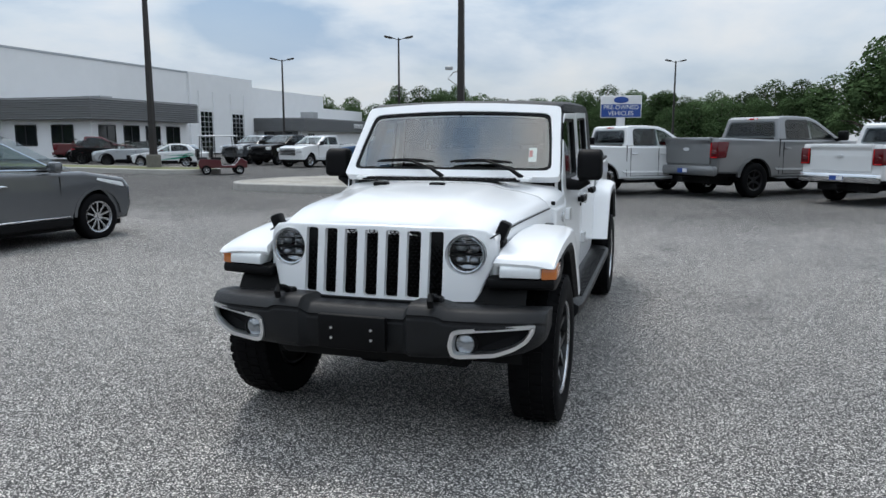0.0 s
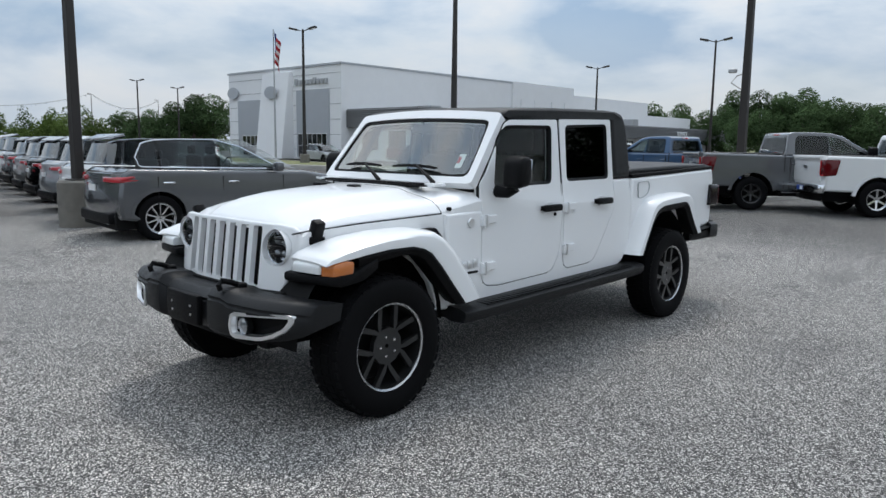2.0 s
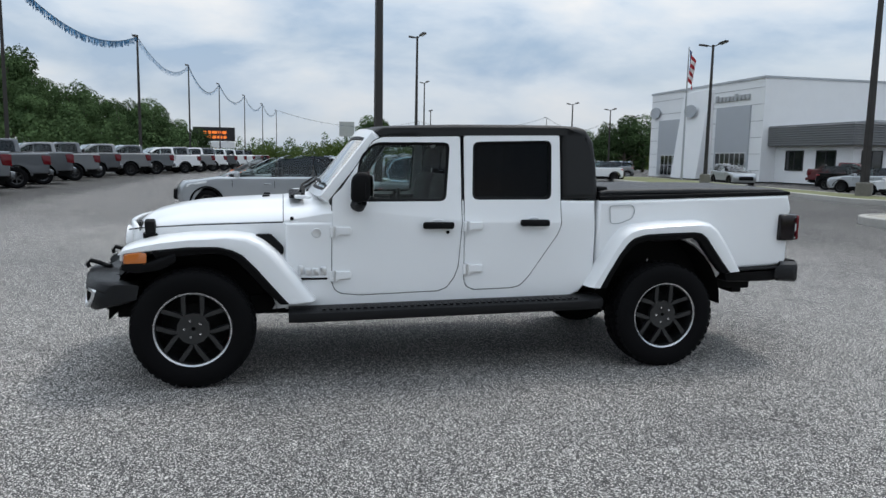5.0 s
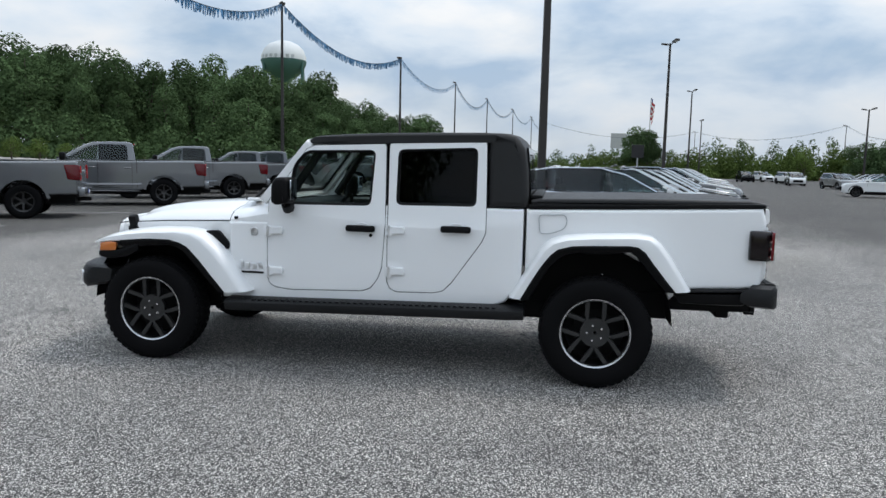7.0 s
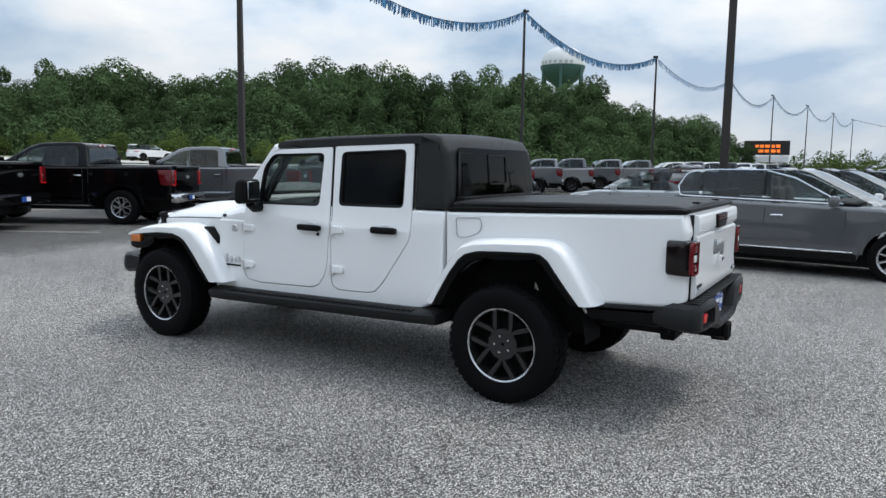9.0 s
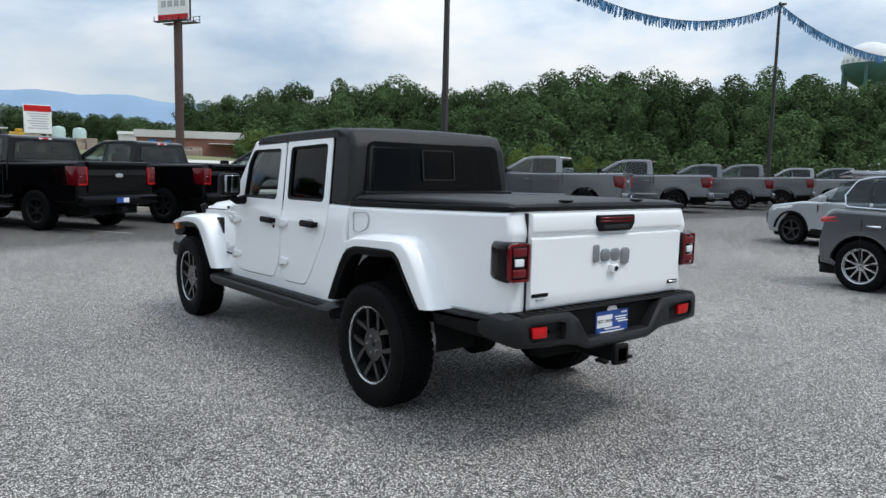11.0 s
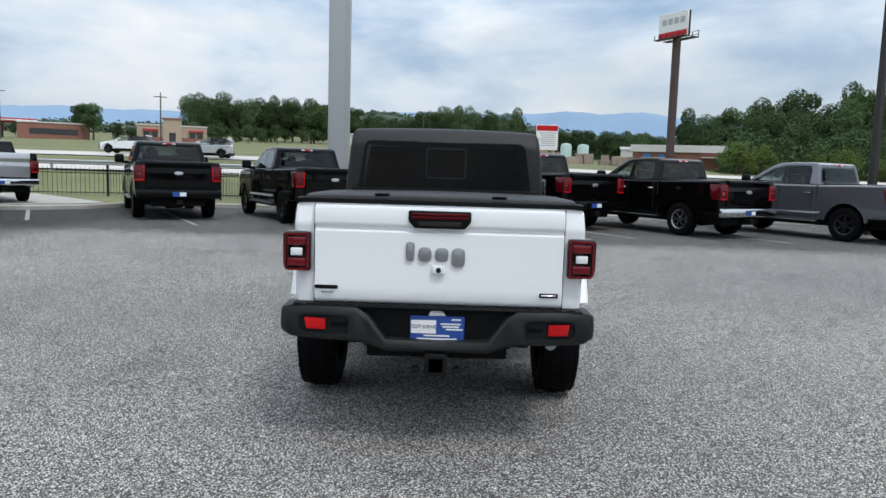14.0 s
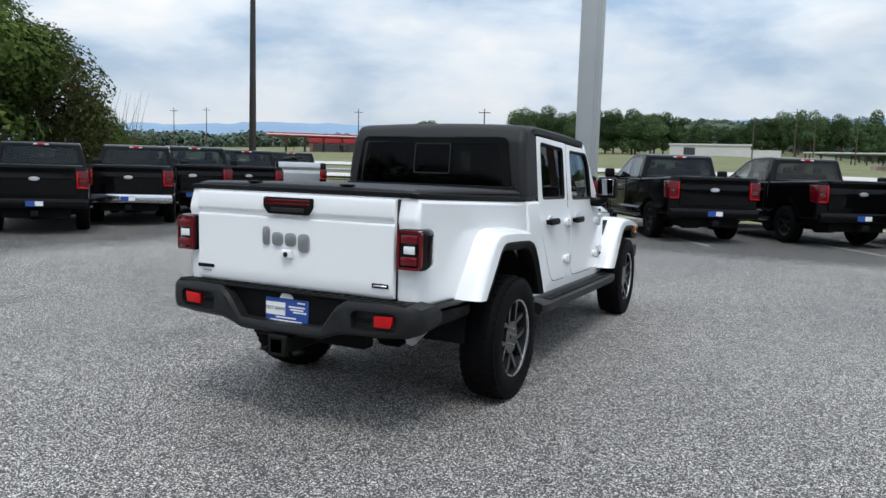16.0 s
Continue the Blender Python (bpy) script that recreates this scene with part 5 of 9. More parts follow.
# ---- lamp posts, sign posts ----
def lamp_post(x, y, h, arms=2, turn=0.0, base=True, r=0.075, label="tall dark bronze lamp post with floodlight heads", head=True, mtl=None, group="lamp posts"):
    t = thing("lamp_post", label, "lamp post", group, pose(x, y, ground_z(x, y), 0, 0, turn))
    bm = bmesh.new()
    w = r
    rings = []
    for z, k in ((0.0 if not base else 0.85, 1.25), (h * 0.5, 1.0), (h, 0.72)):
        rings.append([(sx * w * k, sy * w * k, z) for sx, sy in ((-1, -0.8), (-0.8, -1), (0.8, -1), (1, -0.8), (1, 0.8), (0.8, 1), (-0.8, 1), (-1, 0.8))])
    loft(bm, rings)
    part("pole", bm, mtl or POLE_BROWN, t)
    if base:
        bm = bmesh.new()
        lathe(bm, [(0.0, 0.9), (0.34, 0.9), (0.38, 0.86), (0.38, -0.1), (0.0, -0.1)], 24, Matrix.Rotation(radians(-90), 4, "Y"))
        part("base", bm, CONCRETE_DARK, t)
        bm = bmesh.new()
        box(bm, -0.17, 0.17, -0.17, 0.17, 0.88, 0.93, 0.01, 1)
        part("base_plate", bm, POLE_BROWN, t)
    if head:
        for k in range(arms):
            a = math.pi * 2 * k / max(arms, 2)
            bm = bmesh.new()
            c, s = math.cos(a), math.sin(a)
            tube(bm, [(0, 0, h - 0.15), (c * 0.35, s * 0.35, h - 0.05), (c * 0.6, s * 0.6, h + 0.02)], 0.035, 6)
            part("arm", bm, POLE_BROWN, t)
            bm = bmesh.new()
            mm = Matrix.Rotation(a, 4, "Z") @ Matrix.Translation((0.85, 0, h + 0.06)) @ Matrix.Rotation(radians(-12), 4, "Y")
            box(bm, -0.32, 0.32, -0.17, 0.17, -0.07, 0.07, 0.03, 2, mm)
            hd = part("lamp_head", bm, POLE_BROWN, t)
            bm = bmesh.new()
            box(bm, -0.24, 0.24, -0.13, 0.13, -0.085, -0.068, 0, 2, mm)
            part("lens", bm, LAMPWHITE, hd)
    return t


CONCRETE_DARK = mat("concrete_base_weathered", (0.165, 0.155, 0.135), 0.9, vary=0.25, scale=5, bump=0.5, bump_scale=40)
lamp_post(-11.03, 2.78, 11.5, r=0.075, turn=10)
lamp_post(-24.84, 28.9, 10.6, r=0.13)
lamp_post(-6.64, 24.92, 11.0, r=0.12)
for x, y, h in ((-42.03, 30.9, 10.15), (-19.7, 52.8, 9.85), (-35.1, 61.3, 9.5), (-93.5, 41.5, 9.8), (-53.1, 11.3, 11.4), (-102.8, 21.5, 12.9), (-99, 50, 9.6), (2.0, 82, 10.2)):
    lamp_post(x, y, h, turn=20, r=0.09)
lamp_post(18.33, -16.39, 10.5, r=0.10)
lamp_post(-130, 28, 10.5, r=0.09)
lamp_post(-118, 64, 10.0, r=0.09)
# security camera arm on one post
bm = bmesh.new()
tube(bm, [(-6.64, 24.92, 4.35), (-6.95, 24.85, 4.25), (-7.15, 24.8, 4.0), (-6.8, 24.9, 3.75)], 0.025, 6)
box(bm, -7.25, -6.95, 24.7, 24.85, 4.35, 4.5, 0.03, 1)
solo("security_camera", bm, STEEL_GALV, "pale security camera with cable loop on a post", "camera")

# pennant poles and strings
PEN = [(-12.4, -12.9, 10.6), (-34.7, -12.9, 10.7), (-52.0, -9.7, 10.1), (-88, -10.4, 12.2), (-122, -9.6, 13.2), (-152, -7, 13.8), (-184, -4.2, 14.4), (-209, -1, 14.4), (-247, 47.5, 14.4), (-202, 78, 14.4), (-215, 103, 14.4)]
for x, y, h in PEN:
    lamp_post(x, y, h, arms=1, turn=200, r=0.085, base=False, label="slim dark post with one lamp and pennant strings", group="pennant posts")
FRINGE_B = mat("pennant_fringe_blue", (0.03, 0.13, 0.26), 0.6, island=0.5)


def pennants(a, b, za, zb, sag, n, label="string of blue and silver foil fringe"):
    t = thing("pennant_string", label, "pennants", "pennant strings", kind="stuff")
    a, b = Vector((*a, za)), Vector((*b, zb))
    pts = [a.lerp(b, k / 24) - Vector((0, 0, sag * 4 * (k / 24) * (1 - k / 24))) for k in range(25)]
    bm = bmesh.new()
    tube(bm, pts, 0.012 if n > 220 else 0.04, 5)
    part("cord", bm, IRON, t)
    bm = bmesh.new()
    d = (b - a).normalized()
    for k in range(n):
        f = (k + random.random()) / n
        p = a.lerp(b, f) - Vector((0, 0, sag * 4 * f * (1 - f)))
        ln = random.uniform(0.30, 0.48)
        w = 0.055
        o = Vector((random.uniform(-0.06, 0.06), random.uniform(-0.08, 0.08), 0))
        vs = [bm.verts.new(p - d * w), bm.verts.new(p + d * w), bm.verts.new(p + d * w * 0.7 + o - Vector((0, 0, ln))), bm.verts.new(p - d * w * 0.7 + o - Vector((0, 0, ln)))]
        bm.faces.new(vs)
    part("fringe", bm, FRINGE_B, t, "torn blue foil fringe")


for k in range(len(PEN) - 1):
    pennants(PEN[k][:2], PEN[k + 1][:2], PEN[k][2] - 0.1, PEN[k + 1][2] - 0.1, 2.1 if k == 0 else 1.55 if k < 3 else 2.2 if k < 7 else 3.2, (300, 280, 240, 200, 160, 140, 120, 40, 40, 40)[k])


# ---- large signs ----
def grey_sign_pole():
    t = thing("sign_pylon", "tall grey painted steel sign pylon", "sign pole", m=pose(3.72, -15.6, 0, 0, 0, 4))
    bm = bmesh.new()
    box(bm, -0.34, 0.34, -0.34, 0.30, 0, 17.0, 0.05, 2)
    part("column", bm, SIGN_GREY, t)
    bm = bmesh.new()
    box(bm, -0.345, -0.30, 0.302, 0.312, 0, 17.0)
    box(bm, -0.24, -0.20, 0.302, 0.320, 0, 17.0)
    part("cover_strip", bm, STEEL_GALV, t)
    bm = bmesh.new()
    box(bm, -0.7, 0.7, -0.7, 0.7, -0.1, 0.25, 0.04, 2)
    part("footing", bm, CONCRETE, t)
    bm = bmesh.new()
    box(bm, -3.0, 3.0, -0.5, 0.5, 17.0, 21.0, 0.1, 2)
    part("sign_box", bm, WHITE_DECAL, t)


grey_sign_pole()


def billboard():
    z0 = ground_z(-40.7, -128.35)
    t = thing("billboard", "tall billboard on one brown steel column, white panel with red base", "billboard", m=pose(-40.7, -128.35, z0, 0, 0, 0))
    bm = bmesh.new()
    cyl(bm, (0, 0, -1), (0, 0, 27 - z0), 0.75, n=20)
    part("column", bm, POLE_RUST, t)
    mm = Matrix.Translation((0, 0, 29.1 - z0)) @ Matrix.Rotation(radians(-62), 4, "Z")
    bm = bmesh.new()
    box(bm, -3.6, 3.6, 0.9, 1.2, -2.2, 2.2, 0.05, 1, mm)
    pn = part("panel", bm, WHITE_DECAL, t)
    bm = bmesh.new()
    box(bm, -3.5, 3.5, 1.21, 1.23, -2.1, -1.2, 0, 1, mm)
    part("red_band", bm, RED_BRIGHT, pn)
    for k in range(4):
        bm = bmesh.new()
        box(bm, -2.9 + k * 1.5, -1.8 + k * 1.5, 1.21, 1.235, 0.1, 1.2, 0, 1, mm)
        part("letter_bar", bm, SIGN_GREY, pn)
    bm = bmesh.new()
    box(bm, -3.8, 3.8, 0.9, 2.1, -2.5, -2.35, 0, 1, mm)
    box(bm, -3.8, 3.8, -1.6, -0.2, -2.5, -2.35, 0, 1, mm)
    for k in range(6):
        box(bm, -3.7 + k * 1.45, -3.6 + k * 1.45, 2.0, 2.1, -2.5, -1.6, 0, 1, mm)
        box(bm, -3.7 + k * 1.45, -3.6 + k * 1.45, -1.6, -1.5, -2.5, -1.3, 0, 1, mm)
        box(bm, -3.7 + k * 1.45, -3.55 + k * 1.45, 0.6, 0.9, -2.4, 2.1, 0, 1, mm)
    for z in (-1.9, -1.3):
        box(bm, -3.8, 3.8, -1.6, -1.52, z, z + 0.08, 0, 1, mm)
    part("catwalk", bm, IRON, t)


billboard()


def board_sign(name, label, x, y, zc, w, h, face, m_face, z_base=None, legs=1, leg_r=0.12, legm=None):
    t = thing(name, label, "sign", m=pose(x, y, 0, 0, 0, face))
    bm = bmesh.new()
    box(bm, -w / 2, w / 2, -0.2, 0.2, zc - h / 2, zc + h / 2, 0.05, 1)
    pn = part("panel", bm, m_face, t)
    zb = ground_z(x, y) if z_base is None else z_base
    for k in range(legs):
        lx = 0 if legs == 1 else (-w / 3 + k * 2 * w / 3 / (legs - 1))
        bm = bmesh.new()
        cyl(bm, (lx, 0, zb - 0.5), (lx, 0, zc - h / 2 + 0.02), leg_r, n=12)
        part("leg", bm, legm or SIGN_GREY, t)
    return t, pn


# pre-owned vehicles sign
t, pn = board_sign("dealer_sign", "white and blue sign board reading pre-owned vehicles on a pale post", -3.36, 75.84, 5.05, 4.2, 2.3, 6, WHITE_DECAL, 0.0, 1, 0.45, WHITE_DECAL)
bm = bmesh.new()
box(bm, -2.02, 2.02, -0.235, -0.2, 3.98, 5.30, 0, 1)
part("blue_panel", bm, BLUE_DECAL, pn)
words("PRE-OWNED", 0.62, Matrix.Translation((0, -0.245, 4.97)) @ Matrix.Rotation(radians(90), 4, "X"), WHITE_DECAL, pn)
words("VEHICLES", 0.62, Matrix.Translation((0, -0.245, 4.35)) @ Matrix.Rotation(radians(90), 4, "X"), WHITE_DECAL, pn)
bm = bmesh.new()
lathe(bm, [(0.0, 0.0), (0.36, 0.0), (0.40, 0.03), (0.0, 0.05)], 28, Matrix.Translation((0, -0.20, 5.75)) @ Matrix.Rotation(radians(-90), 4, "Z") @ Matrix.Diagonal((1, 1.9, 0.85, 1)))
part("oval_emblem", bm, BLUE_DECAL, pn, "plain blue oval emblem")
# lit message board
LED = mat("led_amber", (1.0, 0.22, 0.03), 0.5, emit=0.8)
t, pn = board_sign("message_board", "black electronic message board with amber lettering bars over a white cabinet", -134, -11.6, 5.2, 7.4, 2.5, 268, IRON, 0, 2, 0.25)
for r_, row in enumerate(((0.4, 0.3, 0.5, 0.35, 0.3), (0.3, 0.5, 0.4, 0.5))):
    x = -2.2
    for w_ in row:
        bm = bmesh.new()
        box(bm, x, x + w_ * 1.7, 0.2, 0.215, 5.25 - r_ * 0.85, 5.75 - r_ * 0.85)
        part("letter_bar", bm, LED, pn)
        x += w_ * 1.7 + 0.22
bm = bmesh.new()
box(bm, -3.7, 3.7, -0.25, 0.25, 2.7, 3.85, 0.05, 1)
part("cabinet", bm, WHITE_DECAL, t)
# roadside sign south
zs = ground_z(-17.4, -126.5)
t, pn = board_sign("roadside_sign", "white roadside board with a red header on steel legs", -17.4, -126.5, 8.0, 4.0, 4.6, 0, WHITE_DECAL, zs, 2, 0.15)
bm = bmesh.new()
box(bm, -1.95, 1.95, 0.2, 0.225, 9.2, 10.2)
part("red_header", bm, RED_BRIGHT, pn)
for k in range(7):
    bm = bmesh.new()
    box(bm, -1.6 + 0.2 * (k % 2), 1.5 - 0.3 * (k % 3), 0.2, 0.222, 8.75 - k * 0.38, 8.9 - k * 0.38)
    part("letter_bar", bm, SIGN_GREY, pn)
# far white sign, west
board_sign("roadside_sign", "pale roadside board on one post", -302, 27, 12.9, 6.2, 6.2, 88, STEEL_GALV, 0, 1, 0.6)
board_sign("roadside_sign", "small black and white roadside board", -157, 20.0, 5.4, 2.6, 2.8, 88, IRON, 0, 1, 0.15)
board_sign("gas_price_sign", "tall dark red and white price sign on two posts", 128, -92, 14.5, 2.6, 4.0, 40, RED, 0, 2, 0.2)


# ---- flag poles ----
FLAG_RED = mat("flag_red", (0.42, 0.03, 0.04), 0.8, vary=0.1, scale=4)
FLAG_BLUE = mat("flag_blue", (0.02, 0.03, 0.16), 0.8, vary=0.1, scale=4)


def flag_pole(x, y, h, s=1.0):
    t = thing("flag_pole", "pale flagpole with a limp red, white and blue flag", "flagpole", "flagpoles", pose(x, y, 0, 0, 0, 30))
    bm = bmesh.new()
    cyl(bm, (0, 0, 0), (0, 0, h), 0.09 * s, 0.04 * s, n=10)
    part("pole", bm, STEEL_GALV, t)

    def cloth(u0, u1, v0, v1, name, material):
        bm2 = bmesh.new()
        rows = []
        for i in range(7):
            v = v0 + (v1 - v0) * i / 6
            row = []
            for j in range(7):
                u = u0 + (u1 - u0) * j / 6
                row.append((s * (0.06 + 0.55 * u - 0.12 * v * u), s * 0.16 * math.sin(u * 9 + v * 3), h - 0.2 - s * (2.2 * v + 0.9 * u)))
            rows.append(row)
        loft(bm2, rows, closed=False)
        part(name, bm2, material, t)

    for k in range(7):
        cloth(0.0 if k > 3 else 0.42, 1.0, k / 7, (k + 1) / 7, "stripe", FLAG_RED if k % 2 == 0 else WHITE_DECAL)
    cloth(0.0, 0.42, 0.0, 4 / 7, "canton", FLAG_BLUE)


flag_pole(-50.4, 33.95, 11.2, 1.1)
flag_pole(-292, 38.0, 29.5, 3.4)


# ---- water tower ----
def water_tower():
    t = thing("water_tower", "white and green water tower on steel legs", "water tower", m=pose(-269, -104.4, 4, 0, 0, 0))
    TG = mat("tower_green", (0.035, 0.10, 0.085), 0.6, vary=0.15, scale=0.4)
    TW = mat("tower_white", (0.62, 0.64, 0.64), 0.6, vary=0.08, scale=0.3)
    up = Matrix.Rotation(radians(-90), 4, "Y")
    bm = bmesh.new()
    lathe(bm, [(0.0, 44.0), (2.5, 43.8), (5.5, 42.6), (7.6, 40.6), (8.6, 38.0), (8.7, 36.5)], 32, up)
    part("tank_top", bm, TW, t)
    bm = bmesh.new()
    lathe(bm, [(8.72, 36.5), (8.75, 36.0), (8.0, 33.6), (6.0, 31.0), (3.0, 29.0), (1.5, 27.0), (1.1, 24.0), (1.1, 0.0)], 32, up)
    part("tank_bowl", bm, TG, t)
    for k in range(7):
        bm = bmesh.new()
        a = radians(20 - 60 + k * 14)
        c = Vector((8.72 * math.cos(a), 8.72 * math.sin(a), 37.3))
        box(bm, -0.05, 0.05, -0.55, 0.55, -0.6, 0.6, 0, 1, Matrix.Translation(c) @ Matrix.Rotation(a, 4, "Z"))
        part("letter_bar", bm, SIGN_GREY, t)
    for k in range(6):
        a = math.pi * 2 * k / 6 + 0.3
        bm = bmesh.new()
        cyl(bm, (8.2 * math.cos(a), 8.2 * math.sin(a), 36), (9.4 * math.cos(a), 9.4 * math.sin(a), -2), 0.55, n=10)
        part("leg", bm, TG, t)
    bm = bmesh.new()
    lathe(bm, [(8.5, 24.0), (8.7, 24.0), (8.7, 24.4), (8.5, 24.4), (8.5, 24.0)], 32, up)
    part("brace_ring", bm, TG, t)


water_tower()

# ---- the white pickup in the middle of the lot ----
# x: across (driver's side +), y: towards the tail from the front axle, z: up
TRUCK = thing("white_pickup_truck", "white four-door off-road pickup with black hardtop and flares on open asphalt", "pickup")


def sx(z):
    """Half width of the cab side: upright below the belt, leaning in above."""
    if z < 1.12:
        return 0.80 - 0.05 * max(0.0, 0.62 - z)
    return 0.80 - 0.095 * (z - 1.12) - 0.012 * min(1.0, (z - 1.12) / 0.1)


def lean(s):
    """Bend a slab drawn at x = 0.80 to the cab side s."""
    return lambda x, y, z: (s * (sx(z) - (0.80 - x)), y, z)


def interp(table, t):
    """Smooth look-up in rows (t, a, b, ...)."""
    if t <= table[0][0]:
        return table[0][1:]
    for p, q in zip(table, table[1:]):
        if t <= q[0]:
            f = (t - p[0]) / (q[0] - p[0])
            return tuple(a + (b - a) * f for a, b in zip(p[1:], q[1:]))
    return table[-1][1:]


FRONT_DOOR = [(0.935, 0.70), (0.955, 0.64), (1.0, 0.612), (1.13, 0.597), (1.71, 0.615), (1.775, 0.642), (1.83, 0.715), (1.86, 0.80), (1.884, 1.127), (1.872, 1.748), (1.30, 1.728), (1.235, 1.70), (1.005, 1.36), (0.94, 1.30)]
REAR_DOOR = [(1.905, 0.70), (1.925, 0.645), (1.98, 0.62), (2.27, 0.627), (2.34, 0.643), (2.41, 0.715), (2.63, 1.03), (2.658, 1.10), (2.655, 1.285), (2.645, 1.775), (1.898, 1.753), (1.903, 1.127)]
FRONT_WIN = rounded([(1.082, 1.266), (1.765, 1.274), (1.795, 1.702), (1.235, 1.69), (1.135, 1.58)], 0.05, 4)
REAR_WIN = rounded([(1.962, 1.286), (2.58, 1.292), (2.58, 1.734), (1.968, 1.710)], 0.05, 4)


def bend(bm, shape, xs=(), ys=(), zs=()):
    """Slice a flat-built mesh at the given planes, then bend it, so that every face stays plane."""
    for vals, nrm in ((xs, (1, 0, 0)), (ys, (0, 1, 0)), (zs, (0, 0, 1))):
        for v in vals:
            bmesh.ops.bisect_plane(bm, geom=list(bm.verts) + list(bm.edges) + list(bm.faces), dist=1e-6, plane_co=Vector(nrm) * v, plane_no=nrm)
    for v in bm.verts:
        v.co = shape(*v.co)


# cab tub, with real door openings
bm = bmesh.new()
tub = [(0.61, 0.50), (1.2, 0.497), (2.0, 0.517), (2.72, 0.543), (2.82, 0.58), (2.935, 0.72), (2.938, 1.284), (2.2, 1.286), (1.02, 1.285), (0.965, 1.27), (0.94, 1.20), (0.93, 1.125), (0.612, 1.112)]
prism(bm, tub, -0.80, 0.80, 0.022, (-0.4, 0, 0.4), None, 3)
cuts = []
bm2 = bmesh.new()
box(bm2, -0.70, 0.70, 0.98, 2.86, 0.60, 1.5)
cuts.append(raw(bm2))
for s in (-1, 1):
    for d in (FRONT_DOOR, REAR_DOOR):
        cuts.append(cutter(inset(d, -0.0045), s * 0.62, s * 0.9))
bm = cut(raw(bm), cuts)
bend(bm, lambda x, y, z: (x * (sx(z) / 0.80) * (1 - 0.055 * max(0, 0.95 - y)), y, z), ys=(0.95,), zs=(0.62, 1.12, 1.22))
part("cab_tub", bm, WHITE, TRUCK)

for s in (-1, 1):
    for nm, outline, hole, glass in (("front_door", FRONT_DOOR, FRONT_WIN, GLASS_FRONT), ("rear_door", REAR_DOOR, REAR_WIN, GLASS_TINT)):
        bm = bmesh.new()
        prism(bm, rounded(outline, 0.02, 2), 0.745, 0.803, 0.007, (), None, 2)
        bm = cut(raw(bm), [cutter(hole, 0.6, 0.95)])
        bend(bm, lean(s), zs=(0.62, 1.12, 1.22))
        d = part(nm, bm, WHITE, TRUCK)
        bm = bmesh.new()
        ring_o, ring_i = hole, inset(hole, 0.020)
        f = lean(s)
        loft(bm, [[f(0.770, y, z) for y, z in ring_o], [f(0.800, y, z) for y, z in ring_o], [f(0.799, y, z) for y, z in inset(hole, 0.006)], [f(0.786, y, z) for y, z in ring_i], [f(0.765, y, z) for y, z in ring_i]], True, False)
        part("window_seal", bm, BLACK_PL, d)
        bm = bmesh.new()
        prism(bm, inset(hole, 0.010), 0.772, 0.777, 0, (), f)
        g = part("window_glass", bm, glass, d)
        g.visible_shadow = False
        # dark seam round the door
        bm = bmesh.new()
        ro, ri = inset(rounded(outline, 0.02, 2), -0.0044), inset(rounded(outline, 0.02, 2), 0.002)
        loft(bm, [[f(0.770, y, z) for y, z in ro], [f(0.7935, y, z) for y, z in ro], [f(0.7935, y, z) for y, z in ri], [f(0.770, y, z) for y, z in ri]], True, False)
        part("door_seam", bm, SEAL, d)
        # hinges
        y0 = outline[0][0] + 0.005
        for zc in ((1.062, 0.745) if nm == "front_door" else (1.098, 0.782)):
            bm = bmesh.new()
            pl = rounded([(y0 - 0.018, zc - 0.045), (y0 + 0.03, zc - 0.045), (y0 + 0.045, zc - 0.028), (y0 + 0.125, zc - 0.028), (y0 + 0.135, zc), (y0 + 0.125, zc + 0.028), (y0 + 0.045, zc + 0.028), (y0 + 0.03, zc + 0.03), (y0 - 0.018, zc + 0.03)], 0.008, 2)
            prism(bm, pl, 0.79, 0.828, 0.008, (), f, 2)
            h = part("hinge", bm, WHITE, d)
            bm = bmesh.new()
            cyl(bm, f(0.826, y0 + 0.012, zc - 0.05), f(0.826, y0 + 0.012, zc + 0.035), 0.012, n=10)
            part("hinge_pin", bm, SATIN, h)
        # handle
        yh, zh = (1.70, 1.101) if nm == "front_door" else (2.436, 1.119)
        bm = bmesh.new()
        pl = rounded([(yh - 0.115, zh - 0.024), (yh + 0.115, zh - 0.024), (yh + 0.115, zh + 0.026), (yh - 0.115, zh + 0.026)], 0.02, 3)
        prism(bm, pl, 0.826, 0.852, 0.009, (), f, 2)
        box(bm, *sorted((s * 0.785, s * 0.835)), yh - 0.105, yh - 0.07, zh - 0.018, zh + 0.018, 0.005, 1)
        box(bm, *sorted((s * 0.785, s * 0.835)), yh + 0.07, yh + 0.105, zh - 0.018, zh + 0.018, 0.005, 1)
        hd = part("door_handle", bm, BLACK_PL, d)
        bm = bmesh.new()
        lathe(bm, [(0.0, 0.0), (0.055, 0.0), (0.062, 0.006), (0.055, 0.010), (0.0, 0.003)], 24, Matrix.Translation((s * 0.795, yh, zh)) @ Matrix.Diagonal((s, 1.15, 0.75, 1)))
        part("handle_cup", bm, WHITE, hd)
        if nm == "front_door" and s == 1:
            bm = bmesh.new()
            cyl(bm, f(0.80, 1.775, 1.05), f(0.812, 1.775, 1.05), 0.013, n=12)
            part("key_lock", bm, BLACK_PL, hd)

# windscreen frame: a curved slanted sheet
def screen(u, v, lift=0.0):
    z = 1.292 + v * 0.474 + 0.030 * (1 - u * u) * v
    y = 0.865 + 0.80 * (z - 1.292) - 0.055 * (1 - u * u)
    n = Vector((0, -0.78, 0.62))
    return Vector((u * (0.765 - 0.052 * v), y, z)) + n * lift


